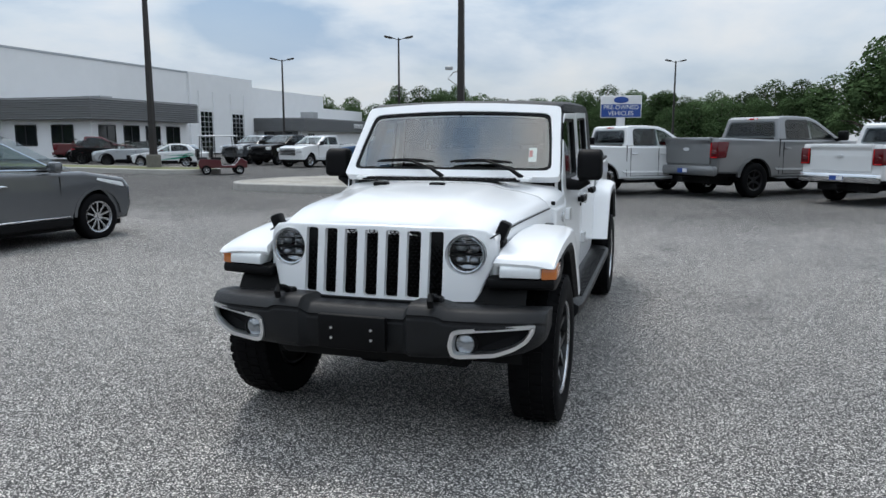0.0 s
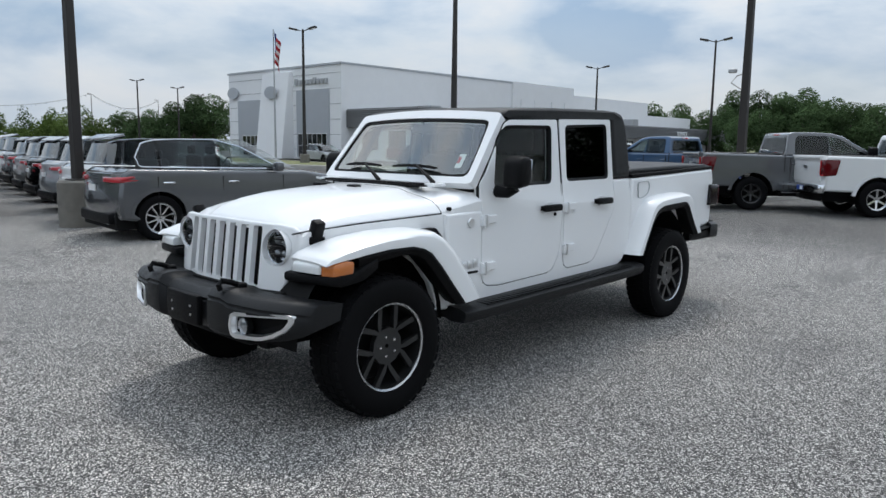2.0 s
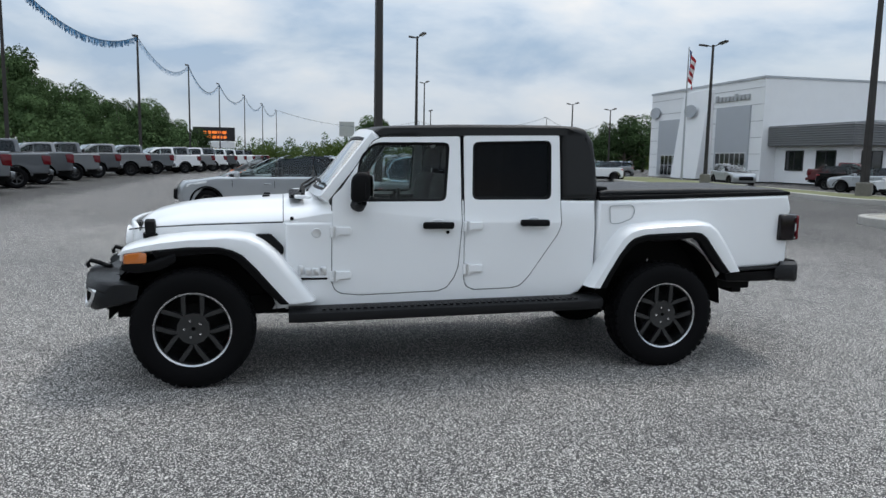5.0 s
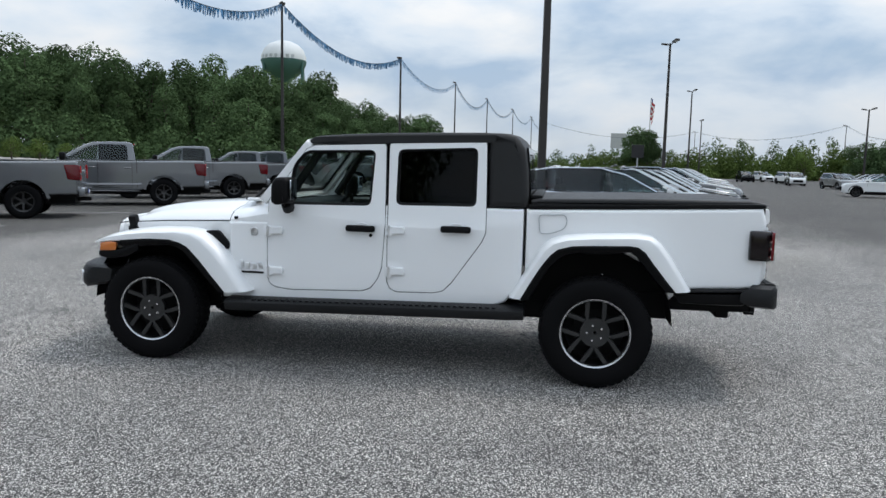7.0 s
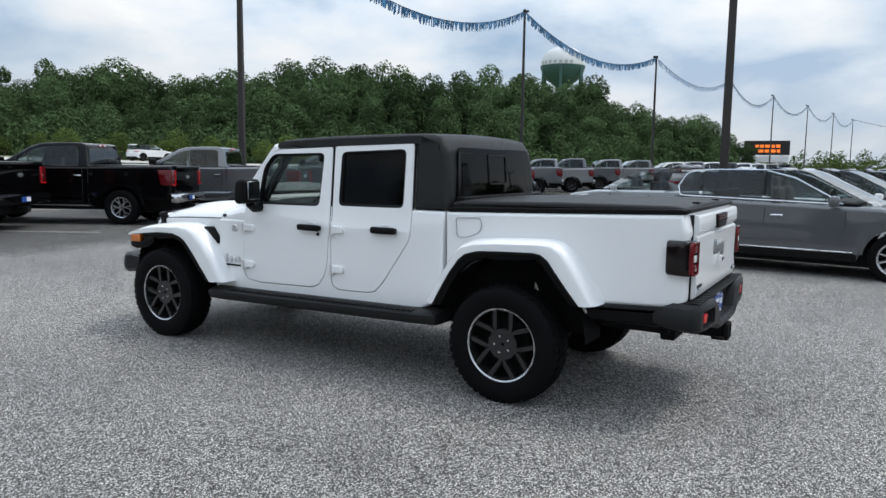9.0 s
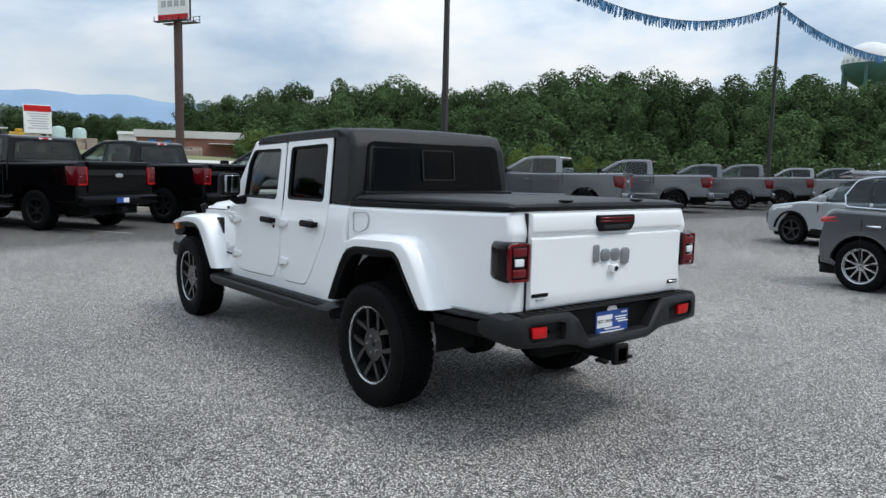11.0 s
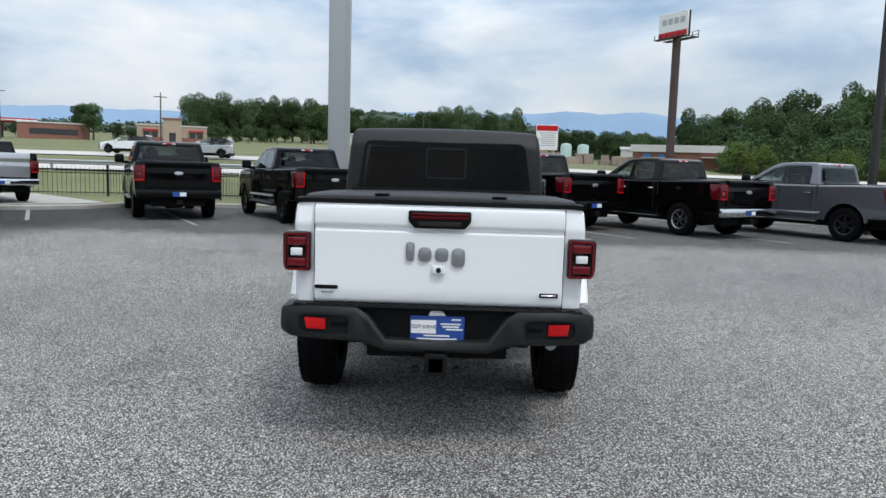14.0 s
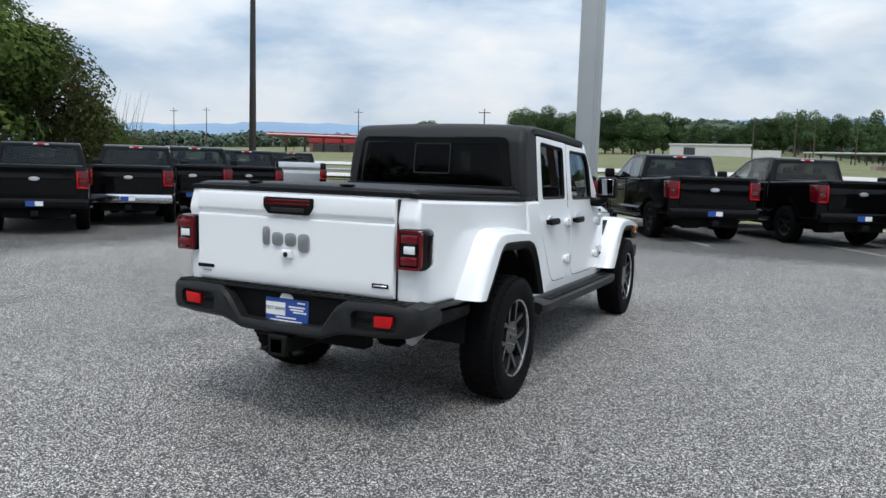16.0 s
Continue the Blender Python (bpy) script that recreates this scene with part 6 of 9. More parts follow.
def sheet_ring(bm, outer, inner, lo, hi):
    """A thick frame between two loops on the screen's sheet."""
    a, b, c, d = ([bm.verts.new(screen(u, v, h)) for u, v in lp] for lp, h in ((outer, lo), (outer, hi), (inner, hi), (inner, lo)))
    n = len(a)
    for i in range(n):
        j = (i + 1) % n
        for p, q in ((a, b), (b, c), (c, d), (d, a)):
            bm.faces.new((p[i], p[j], q[j], q[i]))


def dense(poly, k=3):
    out = []
    for i in range(len(poly)):
        p, q = poly[i], poly[(i + 1) % len(poly)]
        for j in range(k):
            out.append((p[0] + (q[0] - p[0]) * j / k, p[1] + (q[1] - p[1]) * j / k))
    return out


OUT = dense(rounded([(-1, 0.0), (0, 0.0), (1, 0.0), (1, 0.5), (1, 1.0), (0, 1.0), (-1, 1.0), (-1, 0.5)], 0.05, 3))
INN = dense(rounded([(-0.93, 0.085), (0, 0.085), (0.93, 0.085), (0.925, 0.5), (0.905, 0.885), (0, 0.885), (-0.905, 0.885), (-0.925, 0.5)], 0.08, 3))
IN2 = dense(rounded([(-0.905, 0.125), (0, 0.125), (0.905, 0.125), (0.90, 0.5), (0.88, 0.850), (0, 0.850), (-0.88, 0.850), (-0.90, 0.5)], 0.08, 3))
bm = bmesh.new()
sheet_ring(bm, OUT, INN, -0.05, 0.012)
frame_ob = part("windscreen_frame", bm, WHITE, TRUCK)
bm = bmesh.new()
sheet_ring(bm, INN, IN2, -0.01, 0.004)
part("black_border", bm, BLACK_PL, frame_ob)
bm = bmesh.new()
rows = [[screen(-0.925 + 1.85 * i / 14, 0.09 + 0.79 * j / 6, -0.002) for i in range(15)] for j in range(7)]
loft(bm, rows, closed=False)
ws = part("windscreen_glass", bm, GLASS_SCREEN, frame_ob)
ws.visible_shadow = False
# inspection sticker inside the glass
bm = bmesh.new()
poly_slab(bm, [screen(u, v, -0.012) for u, v in ((0.72, 0.23), (0.79, 0.23), (0.79, 0.42), (0.72, 0.42))], (0, -0.78, 0.62), 0.002)
st = part("sticker", bm, WHITE_DECAL, frame_ob, "small white and red paper sticker")
bm = bmesh.new()
poly_slab(bm, [screen(u, v, -0.009) for u, v in ((0.725, 0.29), (0.755, 0.29), (0.755, 0.38), (0.725, 0.38))], (0, -0.78, 0.62), 0.001)
part("sticker_stripe", bm, RED_BRIGHT, st)

# hood
HOOD = [(-0.478, 1.060, 1.040, 0.595), (-0.468, 1.092, 1.052, 0.600), (-0.44, 1.122, 1.062, 0.606), (-0.36, 1.165, 1.073, 0.620), (-0.20, 1.203, 1.083, 0.643), (0.0, 1.232, 1.097, 0.668), (0.2, 1.248, 1.106, 0.692), (0.4, 1.260, 1.114, 0.714), (0.600, 1.270, 1.122, 0.738), (0.66, 1.278, 1.132, 0.750), (0.74, 1.288, 1.148, 0.764), (0.90, 1.297, 1.18, 0.786)]


def hood_ring(y):
    zc, ze, w = interp(HOOD, y)
    d = zc - ze
    half = [(0.0, zc), (0.30, zc - 0.003), (0.46, zc - 0.008), (0.53, zc - 0.018), (0.60, zc - 0.034), (0.76, zc - 0.045 - d * 0.05), (0.90, zc - d * 0.52), (0.965, zc - d * 0.75), (1.0, ze + 0.008), (1.005, ze)]
    if y < -0.43:
        half = [(a, max(z, ze)) for a, z in half]
    pts = [(a * w, z) for a, z in half]
    return [(-x, y, z) for x, z in reversed(pts)] + [(x, y, z) for x, z in pts[1:]]


ys = [-0.478, -0.470, -0.455, -0.44, -0.40, -0.36, -0.28, -0.2, -0.1, 0, 0.1, 0.2, 0.3, 0.4, 0.5, 0.598]
bm = bmesh.new()
vr = loft(bm, [hood_ring(y) for y in ys], closed=False)
for v in bm.verts:   # the front edge tucks in behind the curved grille
    k = min(1, max(0, (-0.10 - v.co.y) / 0.378))
    v.co.y += k * (0.10 * (abs(v.co.x) / 0.63) ** 3 + 0.042)
low = [[bm.verts.new((v.co.x * 0.99, v.co.y, v.co.z - 0.035)) for v in (r[0], r[-1])] for r in vr]
for (a, la), (b, lb) in zip(zip(vr, low), zip(vr[1:], low[1:])):
    bm.faces.new((a[0], b[0], lb[0], la[0]))
    bm.faces.new((a[-1], la[1], lb[1], b[-1]))
hood = part("hood", bm, WHITE, TRUCK)
for s in (-1, 1):
    bm = bmesh.new()
    tube(bm, [(s * (interp(HOOD, y)[2] + 0.007), y, interp(HOOD, y)[1] - 0.004) for y in [-0.44 + 0.08 * k for k in range(14)]], 0.0045, 5)
    part("hood_gap", bm, SEAL, hood)
bm = bmesh.new()
loft(bm, [[(x * 0.998, y, z - 0.006) for x, yy, z in hood_ring(y)] for y in (0.592, 0.610)], closed=False)
part("hood_gap", bm, SEAL, hood)
# cowl behind the hood
bm = bmesh.new()
rows = []
for y in (0.604, 0.63, 0.66, 0.70, 0.74, 0.82, 0.90, 0.955):
    r = hood_ring(min(y, 0.9))
    r = [(x, y, z) for x, _, z in r]
    rows.append([(r[0][0], y, 1.08)] + r + [(r[-1][0], y, 1.08)])
loft(bm, rows, closed=False)
cowl = part("cowl", bm, WHITE, TRUCK)
bm = bmesh.new()
for k in range(26):
    x = -0.50 + k * 0.04
    box(bm, x - 0.014, x + 0.014, 0.655, 0.735, 1.283, 1.297, 0.003, 1)
box(bm, -0.54, 0.54, 0.645, 0.745, 1.276, 1.287, 0.003, 1)
part("cowl_grille", bm, BLACK_PL, cowl)
for s in (-1, 1):
    for x, y in ((0.70, 0.66), (0.705, 0.84)):
        bm = bmesh.new()
        cyl(bm, (s * 0.745, y, 1.146), (s * 0.768, y, 1.146), 0.013, n=12)
        part("bolt", bm, BLACK_PL, cowl)
    bm = bmesh.new()
    box(bm, *sorted((s * 0.50, s * 0.60)), 0.68, 0.80, 1.275, 1.30, 0.01, 2)
    part("screen_hinge", bm, WHITE, cowl)
for x in (-0.33, 0.05):
    bm = bmesh.new()
    box(bm, x - 0.05, x + 0.05, 0.44, 0.50, 1.248, 1.276, 0.012, 2)
    part("washer_nozzle", bm, BLACK_PL, hood)
# hood latches
for s in (-1, 1):
    bm = bmesh.new()
    mm = Matrix.Translation((s * 0.640, -0.295, 1.072)) @ Matrix.Rotation(radians(s * 22), 4, "Y")
    box(bm, -0.03, 0.03, -0.035, 0.035, -0.065, 0.06, 0.014, 2, mm)
    box(bm, -0.02, 0.035, -0.05, 0.05, -0.075, -0.03, 0.01, 2, mm)
    part("hood_latch", bm, BLACK_PL, hood)
# wipers
for x0, x1 in ((-0.52, -0.10), (0.02, 0.44)):
    w = new("wiper")
    w.parent = TRUCK
    bm = bmesh.new()
    a, b = Vector((x1 + 0.10, 0.74, 1.30)), screen((x0 + x1) / 2 / 0.75 + 0.05, 0.17, 0.045)
    tube(bm, [a, a.lerp(b, 0.3) + Vector((0, -0.02, 0.02)), b], [0.016, 0.012, 0.008], 8)
    part("wiper_arm", bm, BLACK_PL, w)
    bm = bmesh.new()
    pts = [screen((x0 + (x1 - x0) * k / 8) / 0.75, 0.17 + 0.02 * math.sin(k * 0.4), 0.028) for k in range(9)]
    tube(bm, pts, [0.006, 0.011, 0.012, 0.012, 0.014, 0.012, 0.012, 0.011, 0.006], 6)
    part("wiper_blade", bm, BLACK_PL, w)

# front body sides under the hood line
for s in (-1, 1):
    bm = bmesh.new()
    pl = [(-0.385, 0.72), (-0.395, 1.035), (-0.33, 1.068), (-0.20, 1.079), (0.0, 1.092), (0.2, 1.101), (0.4, 1.109), (0.606, 1.117), (0.70, 1.13), (0.70, 0.52), (0.52, 0.50)] + arc(0, 0.42, 0.555, 12, 150, 8)
    prism(bm, pl, 0.955, 1.0, 0.01, (), lambda x, y, z: (s * (interp([(r[0], r[3]) for r in HOOD] + [(0.70, 0.757)], y)[0] + 0.012 + 0.02 * max(0, min(1, (1.1 - z) / 0.3)) - (1.0 - x)), y, z), 2)
    fs = part("front_side_panel", bm, WHITE, TRUCK)
    bm = bmesh.new()
    pl = rounded([(0.405, 1.035), (0.515, 1.040), (0.605, 0.945), (0.60, 0.90), (0.578, 0.885)], 0.02, 3)
    prism(bm, pl, 0.72, 0.785, 0.006, (), lambda x, y, z: (s * x, y, z), 2)
    v = part("side_vent", bm, BLACK_PL, fs)
    bm = bmesh.new()
    lathe(bm, [(0.0, 0.0), (0.030, 0.0), (0.034, 0.004), (0.030, 0.010), (0.0, 0.008)], 24, Matrix.Translation((s * 0.796, 0.828, 1.047)) @ Matrix.Diagonal((s, 1, 1, 1)))
    part("round_badge", bm, SATIN, fs, "round satin badge")
    # lettering shown as plain bars in its colour
    for y0, wd, h in ((0.70, 0.036, 0.075), (0.745, 0.045, 0.055), (0.80, 0.045, 0.055), (0.855, 0.045, 0.065)):
        bm = bmesh.new()
        yy = y0 if s == 1 else 1.60 - y0 - wd
        box(bm, *sorted((s * 0.786, s * 0.806)), yy, yy + wd, 0.745, 0.745 + h, 0.012, 2)
        part("badge_bar", bm, SATIN, fs)
    bm = bmesh.new()
    box(bm, *sorted((s * 0.786, s * 0.805)), 0.69, 0.905, 0.713, 0.728, 0.004, 1)
    part("badge_bar", bm, BLACK_PL, fs)

# grille
def face_y(z):
    return -0.468 - 0.13 * (1.10 - z)


GR = [(0, 0.668), (0.30, 0.668), (0.49, 0.678), (0.535, 0.705), (0.570, 0.79), (0.612, 0.90), (0.632, 0.98), (0.632, 1.03), (0.615, 1.068), (0.585, 1.092), (0.50, 1.105), (0, 1.112)]
GR = GR + [(-x, z) for x, z in reversed(GR[1:-1])]
bm = bmesh.new()
flat = lambda t, X, Z: (X, t, Z)
prism(bm, GR, -0.022, 0.010, 0.012, (), flat, 3)
cuts = []
for k in range(7):
    x = (k - 3) * 0.1145
    sl = rounded([(x - 0.0365, 0.750), (x + 0.0365, 0.750), (x + 0.0365, 1.086), (x - 0.0365, 1.086)], 0.014, 3)
    cuts.append(cutter(sl, -0.3, 0.4, flat))
for s in (-1, 1):
    b2 = bmesh.new()
    cyl(b2, (s * 0.489, -0.5, 0.974), (s * 0.489, 0.5, 0.974), 0.101, n=40)
    cuts.append(raw(b2))
bm = cut(raw(bm), cuts)


def grille_y(X, Z):
    return face_y(Z) + 0.10 * (abs(X) / 0.63) ** 3


bend(bm, lambda X, t, Z: (X, t + grille_y(X, Z), Z), xs=[-0.6 + 0.06 * k for k in range(21)])
grille = part("grille", bm, WHITE, TRUCK)
bm = bmesh.new()
for k in range(7):
    x = (k - 3) * 0.1145
    for j in range(19):
        z = 0.757 + j * 0.0175
        for i in range(3):
            xx = x - 0.0255 + i * 0.0255 + (0.0128 if j % 2 else 0)
            if abs(xx - x) < 0.034:
                cyl(bm, (xx, grille_y(x, z) + 0.030, z), (xx, grille_y(x, z) + 0.044, z), 0.0125, 0.007, n=6, caps=False)
tagged(part("grille_mesh", bm, BLACK_PL, grille, "black honeycomb mesh"), kind="stuff")
bm = bmesh.new()
box(bm, -0.44, 0.44, -0.43, -0.39, 0.70, 1.09)
part("grille_backing", bm, SEAL, grille)
# head lamps
for s in (-1, 1):
    hl = new("head_lamp")
    hl.parent = TRUCK
    M = Matrix.Translation((s * 0.489, -0.442, 0.974)) @ Matrix.Rotation(radians(-90), 4, "Z")
    bm = bmesh.new()
    lathe(bm, [(0.1015, 0.018), (0.104, 0.022), (0.101, 0.016), (0.097, -0.01), (0.095, -0.05)], 40, M)
    part("lamp_bezel", bm, WHITE, hl)
    bm = bmesh.new()
    lathe(bm, [(0.097, 0.004), (0.092, 0.014), (0.086, 0.010), (0.080, -0.035), (0.0, -0.05)], 40, M)
    part("lamp_bowl", bm, CHROME_DIM, hl)
    bm = bmesh.new()
    box(bm, s * 0.489 - 0.082, s * 0.489 + 0.082, -0.452, -0.425, 0.967, 0.981, 0.004, 1)
    box(bm, s * 0.489 - 0.075, s * 0.489 + 0.075, -0.448, -0.425, 1.015, 1.026, 0.004, 1)
    box(bm, s * 0.489 - 0.075, s * 0.489 + 0.075, -0.448, -0.425, 0.922, 0.933, 0.004, 1)
    part("lamp_divider", bm, BLACK_PL, hl)
    for dz in (0.034, -0.034):
        for dx in (-0.036, 0.036):
            bm = bmesh.new()
            lathe(bm, [(0.0, 0.016), (0.014, 0.013), (0.024, 0.004), (0.030, -0.008), (0.031, -0.03)], 18, Matrix.Translation((s * 0.489 + dx, -0.425, 0.974 + dz)) @ Matrix.Rotation(radians(-90), 4, "Z"))
            part("projector", bm, LENS_PROJ, hl)
    bm = bmesh.new()
    lathe(bm, [(0.096, 0.014), (0.088, 0.024), (0.06, 0.034), (0.0, 0.039)], 36, M)
    gl = part("lamp_lens", bm, LENS_CLEAR, hl)
    gl.visible_shadow = False

# front flares
FO = [(-0.455, 0.930), (-0.43, 0.958), (-0.335, 0.990), (-0.203, 1.020), (-0.01, 1.042), (0.25, 1.052), (0.385, 1.036), (0.465, 0.995), (0.56, 0.913), (0.70, 0.742), (0.816, 0.580)]
FI = [(-0.45, 0.920), (-0.40, 0.930), (-0.30, 0.940), (-0.19, 0.950), (-0.02, 0.966), (0.17, 0.966), (0.26, 0.945), (0.325, 0.912), (0.42, 0.815), (0.53, 0.685), (0.632, 0.568)]
RO = [(2.853, 0.638), (2.93, 0.760), (3.01, 0.888), (3.085, 1.015), (3.15, 1.072), (3.244, 1.104), (3.443, 1.124), (3.756, 1.137), (3.86, 1.122), (3.925, 1.075), (3.996, 0.985), (4.07, 0.870), (4.145, 0.745)]
RI = [(2.940, 0.632), (3.01, 0.760), (3.085, 0.885), (3.15, 0.970), (3.20, 1.010), (3.30, 1.037), (3.45, 1.045), (3.70, 1.053), (3.76, 1.045), (3.81, 1.010), (3.87, 0.930), (3.95, 0.830), (4.03, 0.735)]


def flare(O, I, s, inner, name):
    def mix(a, b, f):
        return (a[0] + (b[0] - a[0]) * f, a[1] + (b[1] - a[1]) * f)

    O2, I2 = [], []
    for k in range(len(O) - 1):   # finer stations
        for f in (0, 0.5):
            O2.append(mix(O[k], O[k + 1], f))
            I2.append(mix(I[k], I[k + 1], f))
    O2.append(O[-1])
    I2.append(I[-1])
    rings = []
    n = len(O2)
    for k, (o, i) in enumerate(zip(O2, I2)):
        d = Vector((i[0] - o[0], i[1] - o[1])).normalized()

        def at(x, f, push=0.0):
            p = mix(o, i, f)
            return (s * x, p[0] + d.x * push, p[1] + d.y * push)

        xi = inner(k / (n - 1))
        rings.append([at(xi, 0, -0.010), at(0.80, 0, -0.007), at(0.865, 0, 0.0), at(0.902, 0, 0.010), at(0.922, 0.12, 0.012), at(0.932, 0.35), at(0.935, 0.9), at(0.930, 1.0), at(0.86, 1.0), at(xi, 0.9)])
    bm = bmesh.new()
    loft(bm, rings)
    fl = part(name, bm, WHITE, TRUCK)
    rings = []
    for k, (o, i) in enumerate(zip(O2, I2)):
        d = Vector((i[0] - o[0], i[1] - o[1])).normalized()
        xi = inner(k / (n - 1))
        if i[0] < -0.29:
            continue
        lip = 0.055
        rings.append([(s * 0.932, i[0] - d.x * 0.004, i[1] - d.y * 0.004), (s * 0.936, i[0] + d.x * 0.012, i[1] + d.y * 0.012), (s * 0.915, i[0] + d.x * lip, i[1] + d.y * lip), (s * 0.88, i[0] + d.x * (lip + 0.01), i[1] + d.y * (lip + 0.01)), (s * xi, i[0] + d.x * 0.02, i[1] + d.y * 0.02), (s * xi, i[0], i[1])])
    bm = bmesh.new()
    loft(bm, rings)
    part("flare_lip", bm, BLACK_PL, fl, "black textured flare lip")
    return fl


for s in (-1, 1):
    fl = flare(FO, FI, s, lambda t: 0.63 + 0.13 * t, "front_flare")
    # lamp bar at the flare's nose
    bm = bmesh.new()
    pl = rounded([(-0.482, 0.868), (-0.477, 0.918), (-0.42, 0.938), (-0.33, 0.930), (-0.33, 0.868)], 0.012, 2)
    prism(bm, pl, s * 0.665, s * 0.865, 0.006, (), lambda x, y, z: (x, y + 0.05 * max(0, abs(x) - 0.8) / 0.13, z), 2)
    tl = part("turn_lamp", bm, LAMPWHITE, fl, "clear white lamp bar")
    bm = bmesh.new()
    pl2 = rounded([(-0.470, 0.860), (-0.464, 0.924), (-0.38, 0.938), (-0.325, 0.930), (-0.33, 0.864)], 0.012, 2)
    prism(bm, pl2, s * 0.866, s * 0.938, 0.008, (), lambda x, y, z: (x, y + 0.05 * max(0, abs(x) - 0.8) / 0.13, z), 2)
    part("side_marker", bm, AMBER, tl, "amber side marker")
    bm = bmesh.new()
    pl3 = rounded([(-0.492, 0.815), (-0.490, 0.862), (-0.33, 0.868), (-0.15, 0.935), (-0.15, 0.87), (-0.25, 0.815), (-0.40, 0.795)], 0.015, 2)
    prism(bm, pl3, s * 0.60, s * 0.930, 0.012, (), lambda x, y, z: (x, y + 0.06 * max(0, abs(x) - 0.8) / 0.13, z), 2)
    part("flare_nose", bm, BLACK_PL, fl)
    flare(RO, RI, s, lambda t: 0.775, "rear_flare")
    # wheel wells
    for cy in (0.0, 3.487):
        bm = bmesh.new()
        lathe(bm, [(0.553, s * 0.50), (0.553, s * 0.80)], 32, Matrix.Translation((0, cy, 0.46)))
        lathe(bm, [(0.0, s * 0.50), (0.553, s * 0.50)], 32, Matrix.Translation((0, cy, 0.46)))
        bmesh.ops.delete(bm, geom=[v for v in bm.verts if v.co.z < 0.42], context="VERTS")
        part("wheel_well", bm, DARK, TRUCK)

# bed
bed = [(2.958, 0.78), (2.958, 1.286), (3.6, 1.305), (4.3, 1.330), (4.635, 1.343), (4.660, 1.25), (4.662, 1.215), (4.652, 1.19), (4.655, 0.82), (4.640, 0.768), (4.50, 0.755), (4.10, 0.735)] + arc(3.487, 0.46, 0.56, 20, 160, 8)
bm = bmesh.new()


def bed_shape(x, y, z):
    u = abs(x) / 0.795
    if y > 4.3:
        y -= 0.012 * max(0, u - 0.8) / 0.2
    k = 1.0 - 0.012 * max(0, (z - 1.2) / 0.14) - 0.02 * max(0, (0.95 - z) / 0.2)
    return (x * k, y, z)


prism(bm, bed, -0.795, 0.795, 0.030, (-0.67, 0, 0.67), bed_shape, 3)
bed_ob = part("bed_box", bm, WHITE, TRUCK)
bm = bmesh.new()
fd = rounded([(3.045, 1.250), (3.237, 1.258), (3.262, 1.215), (3.243, 1.150), (3.14, 1.110), (3.058, 1.108)], 0.03, 4)
loft(bm, [[(0.80, y, z) for y, z in fd], [(0.801, y, z) for y, z in inset(fd, 0.004)], [(0.780, y, z) for y, z in inset(fd, 0.004)]], True, False)
loft(bm, [[(0.788, y, z) for y, z in fd], [(0.7955, y, z) for y, z in fd], [(0.7955, y, z) for y, z in inset(fd, 0.005)], [(0.788, y, z) for y, z in inset(fd, 0.005)]], True, False)
part("fuel_flap", bm, SIGN_GREY, bed_ob)
# roll-up cover
bm = bmesh.new()
cov = rounded([(2.985, 1.287), (2.985, 1.352), (3.05, 1.366), (3.8, 1.385), (4.54, 1.390), (4.615, 1.380), (4.625, 1.345)], 0.01, 2)
prism(bm, cov, -0.745, 0.745, 0.022, (-0.6, -0.2, 0.2, 0.6), lambda x, y, z: (x, y, z + 0.012 * (1 - (x / 0.75) ** 2) * (z > 1.35)), 3)
ton = part("bed_cover", bm, VINYL, TRUCK, "black vinyl roll-up bed cover")
for s in (-1, 1):
    bm = bmesh.new()
    rl = [(2.975, 1.286), (2.975, 1.318), (4.60, 1.372), (4.64, 1.365), (4.64, 1.342)]
    prism(bm, rl, s * 0.735, s * 0.778, 0.006, (), None, 2)
    part("side_rail", bm, BLACK_PL, ton)
    bm = bmesh.new()
    box(bm, *sorted((s * 0.28, s * 0.36)), 4.575, 4.62, 1.392, 1.402, 0.004, 1)
    part("cover_clasp", bm, BLACK_PL, ton)
bm = bmesh.new()
box(bm, -0.745, 0.745, 4.60, 4.648, 1.347, 1.372, 0.008, 2)
part("end_rail", bm, BLACK_PL, ton)
bm = bmesh.new()
box(bm, -0.70, 0.70, 2.985, 3.07, 1.35, 1.392, 0.014, 2)
part("front_roll", bm, BLACK_PL, ton)

# tailgate
bm = bmesh.new()
tgp = [(4.62, 0.812), (4.676, 0.812), (4.690, 0.83), (4.697, 0.90), (4.690, 0.965), (4.692, 1.188), (4.690, 1.198), (4.677, 1.206), (4.676, 1.220), (4.690, 1.229), (4.698, 1.245), (4.694, 1.315), (4.684, 1.335), (4.655, 1.338), (4.62, 1.336)]
prism(bm, tgp, -0.672, 0.672, 0.008, (-0.3, 0, 0.3), None, 2)
gate = part("tailgate", bm, WHITE, TRUCK)
bm = bmesh.new()
for x in (-0.676, 0.676):
    box(bm, x - 0.003, x + 0.003, 4.60, 4.661, 0.80, 1.336)
part("gate_gap", bm, SEAL, gate)
bm = bmesh.new()
hb = rounded([(-0.168, 1.318), (0.168, 1.318), (0.168, 1.262), (0.135, 1.224), (-0.135, 1.224), (-0.168, 1.262)], 0.012, 3)
prism(bm, hb, 4.68, 4.712, 0.006, (), lambda t, X, Z: (X, t, Z), 2)
gh_ = part("gate_handle", bm, BLACK_PL, gate)
for z in (1.300, 1.282):
    bm = bmesh.new()
    box(bm, -0.150, 0.150, 4.708, 4.716, z - 0.006, z + 0.006, 0.002, 1)
    part("brake_strip", bm, RED, gh_)
bm = bmesh.new()
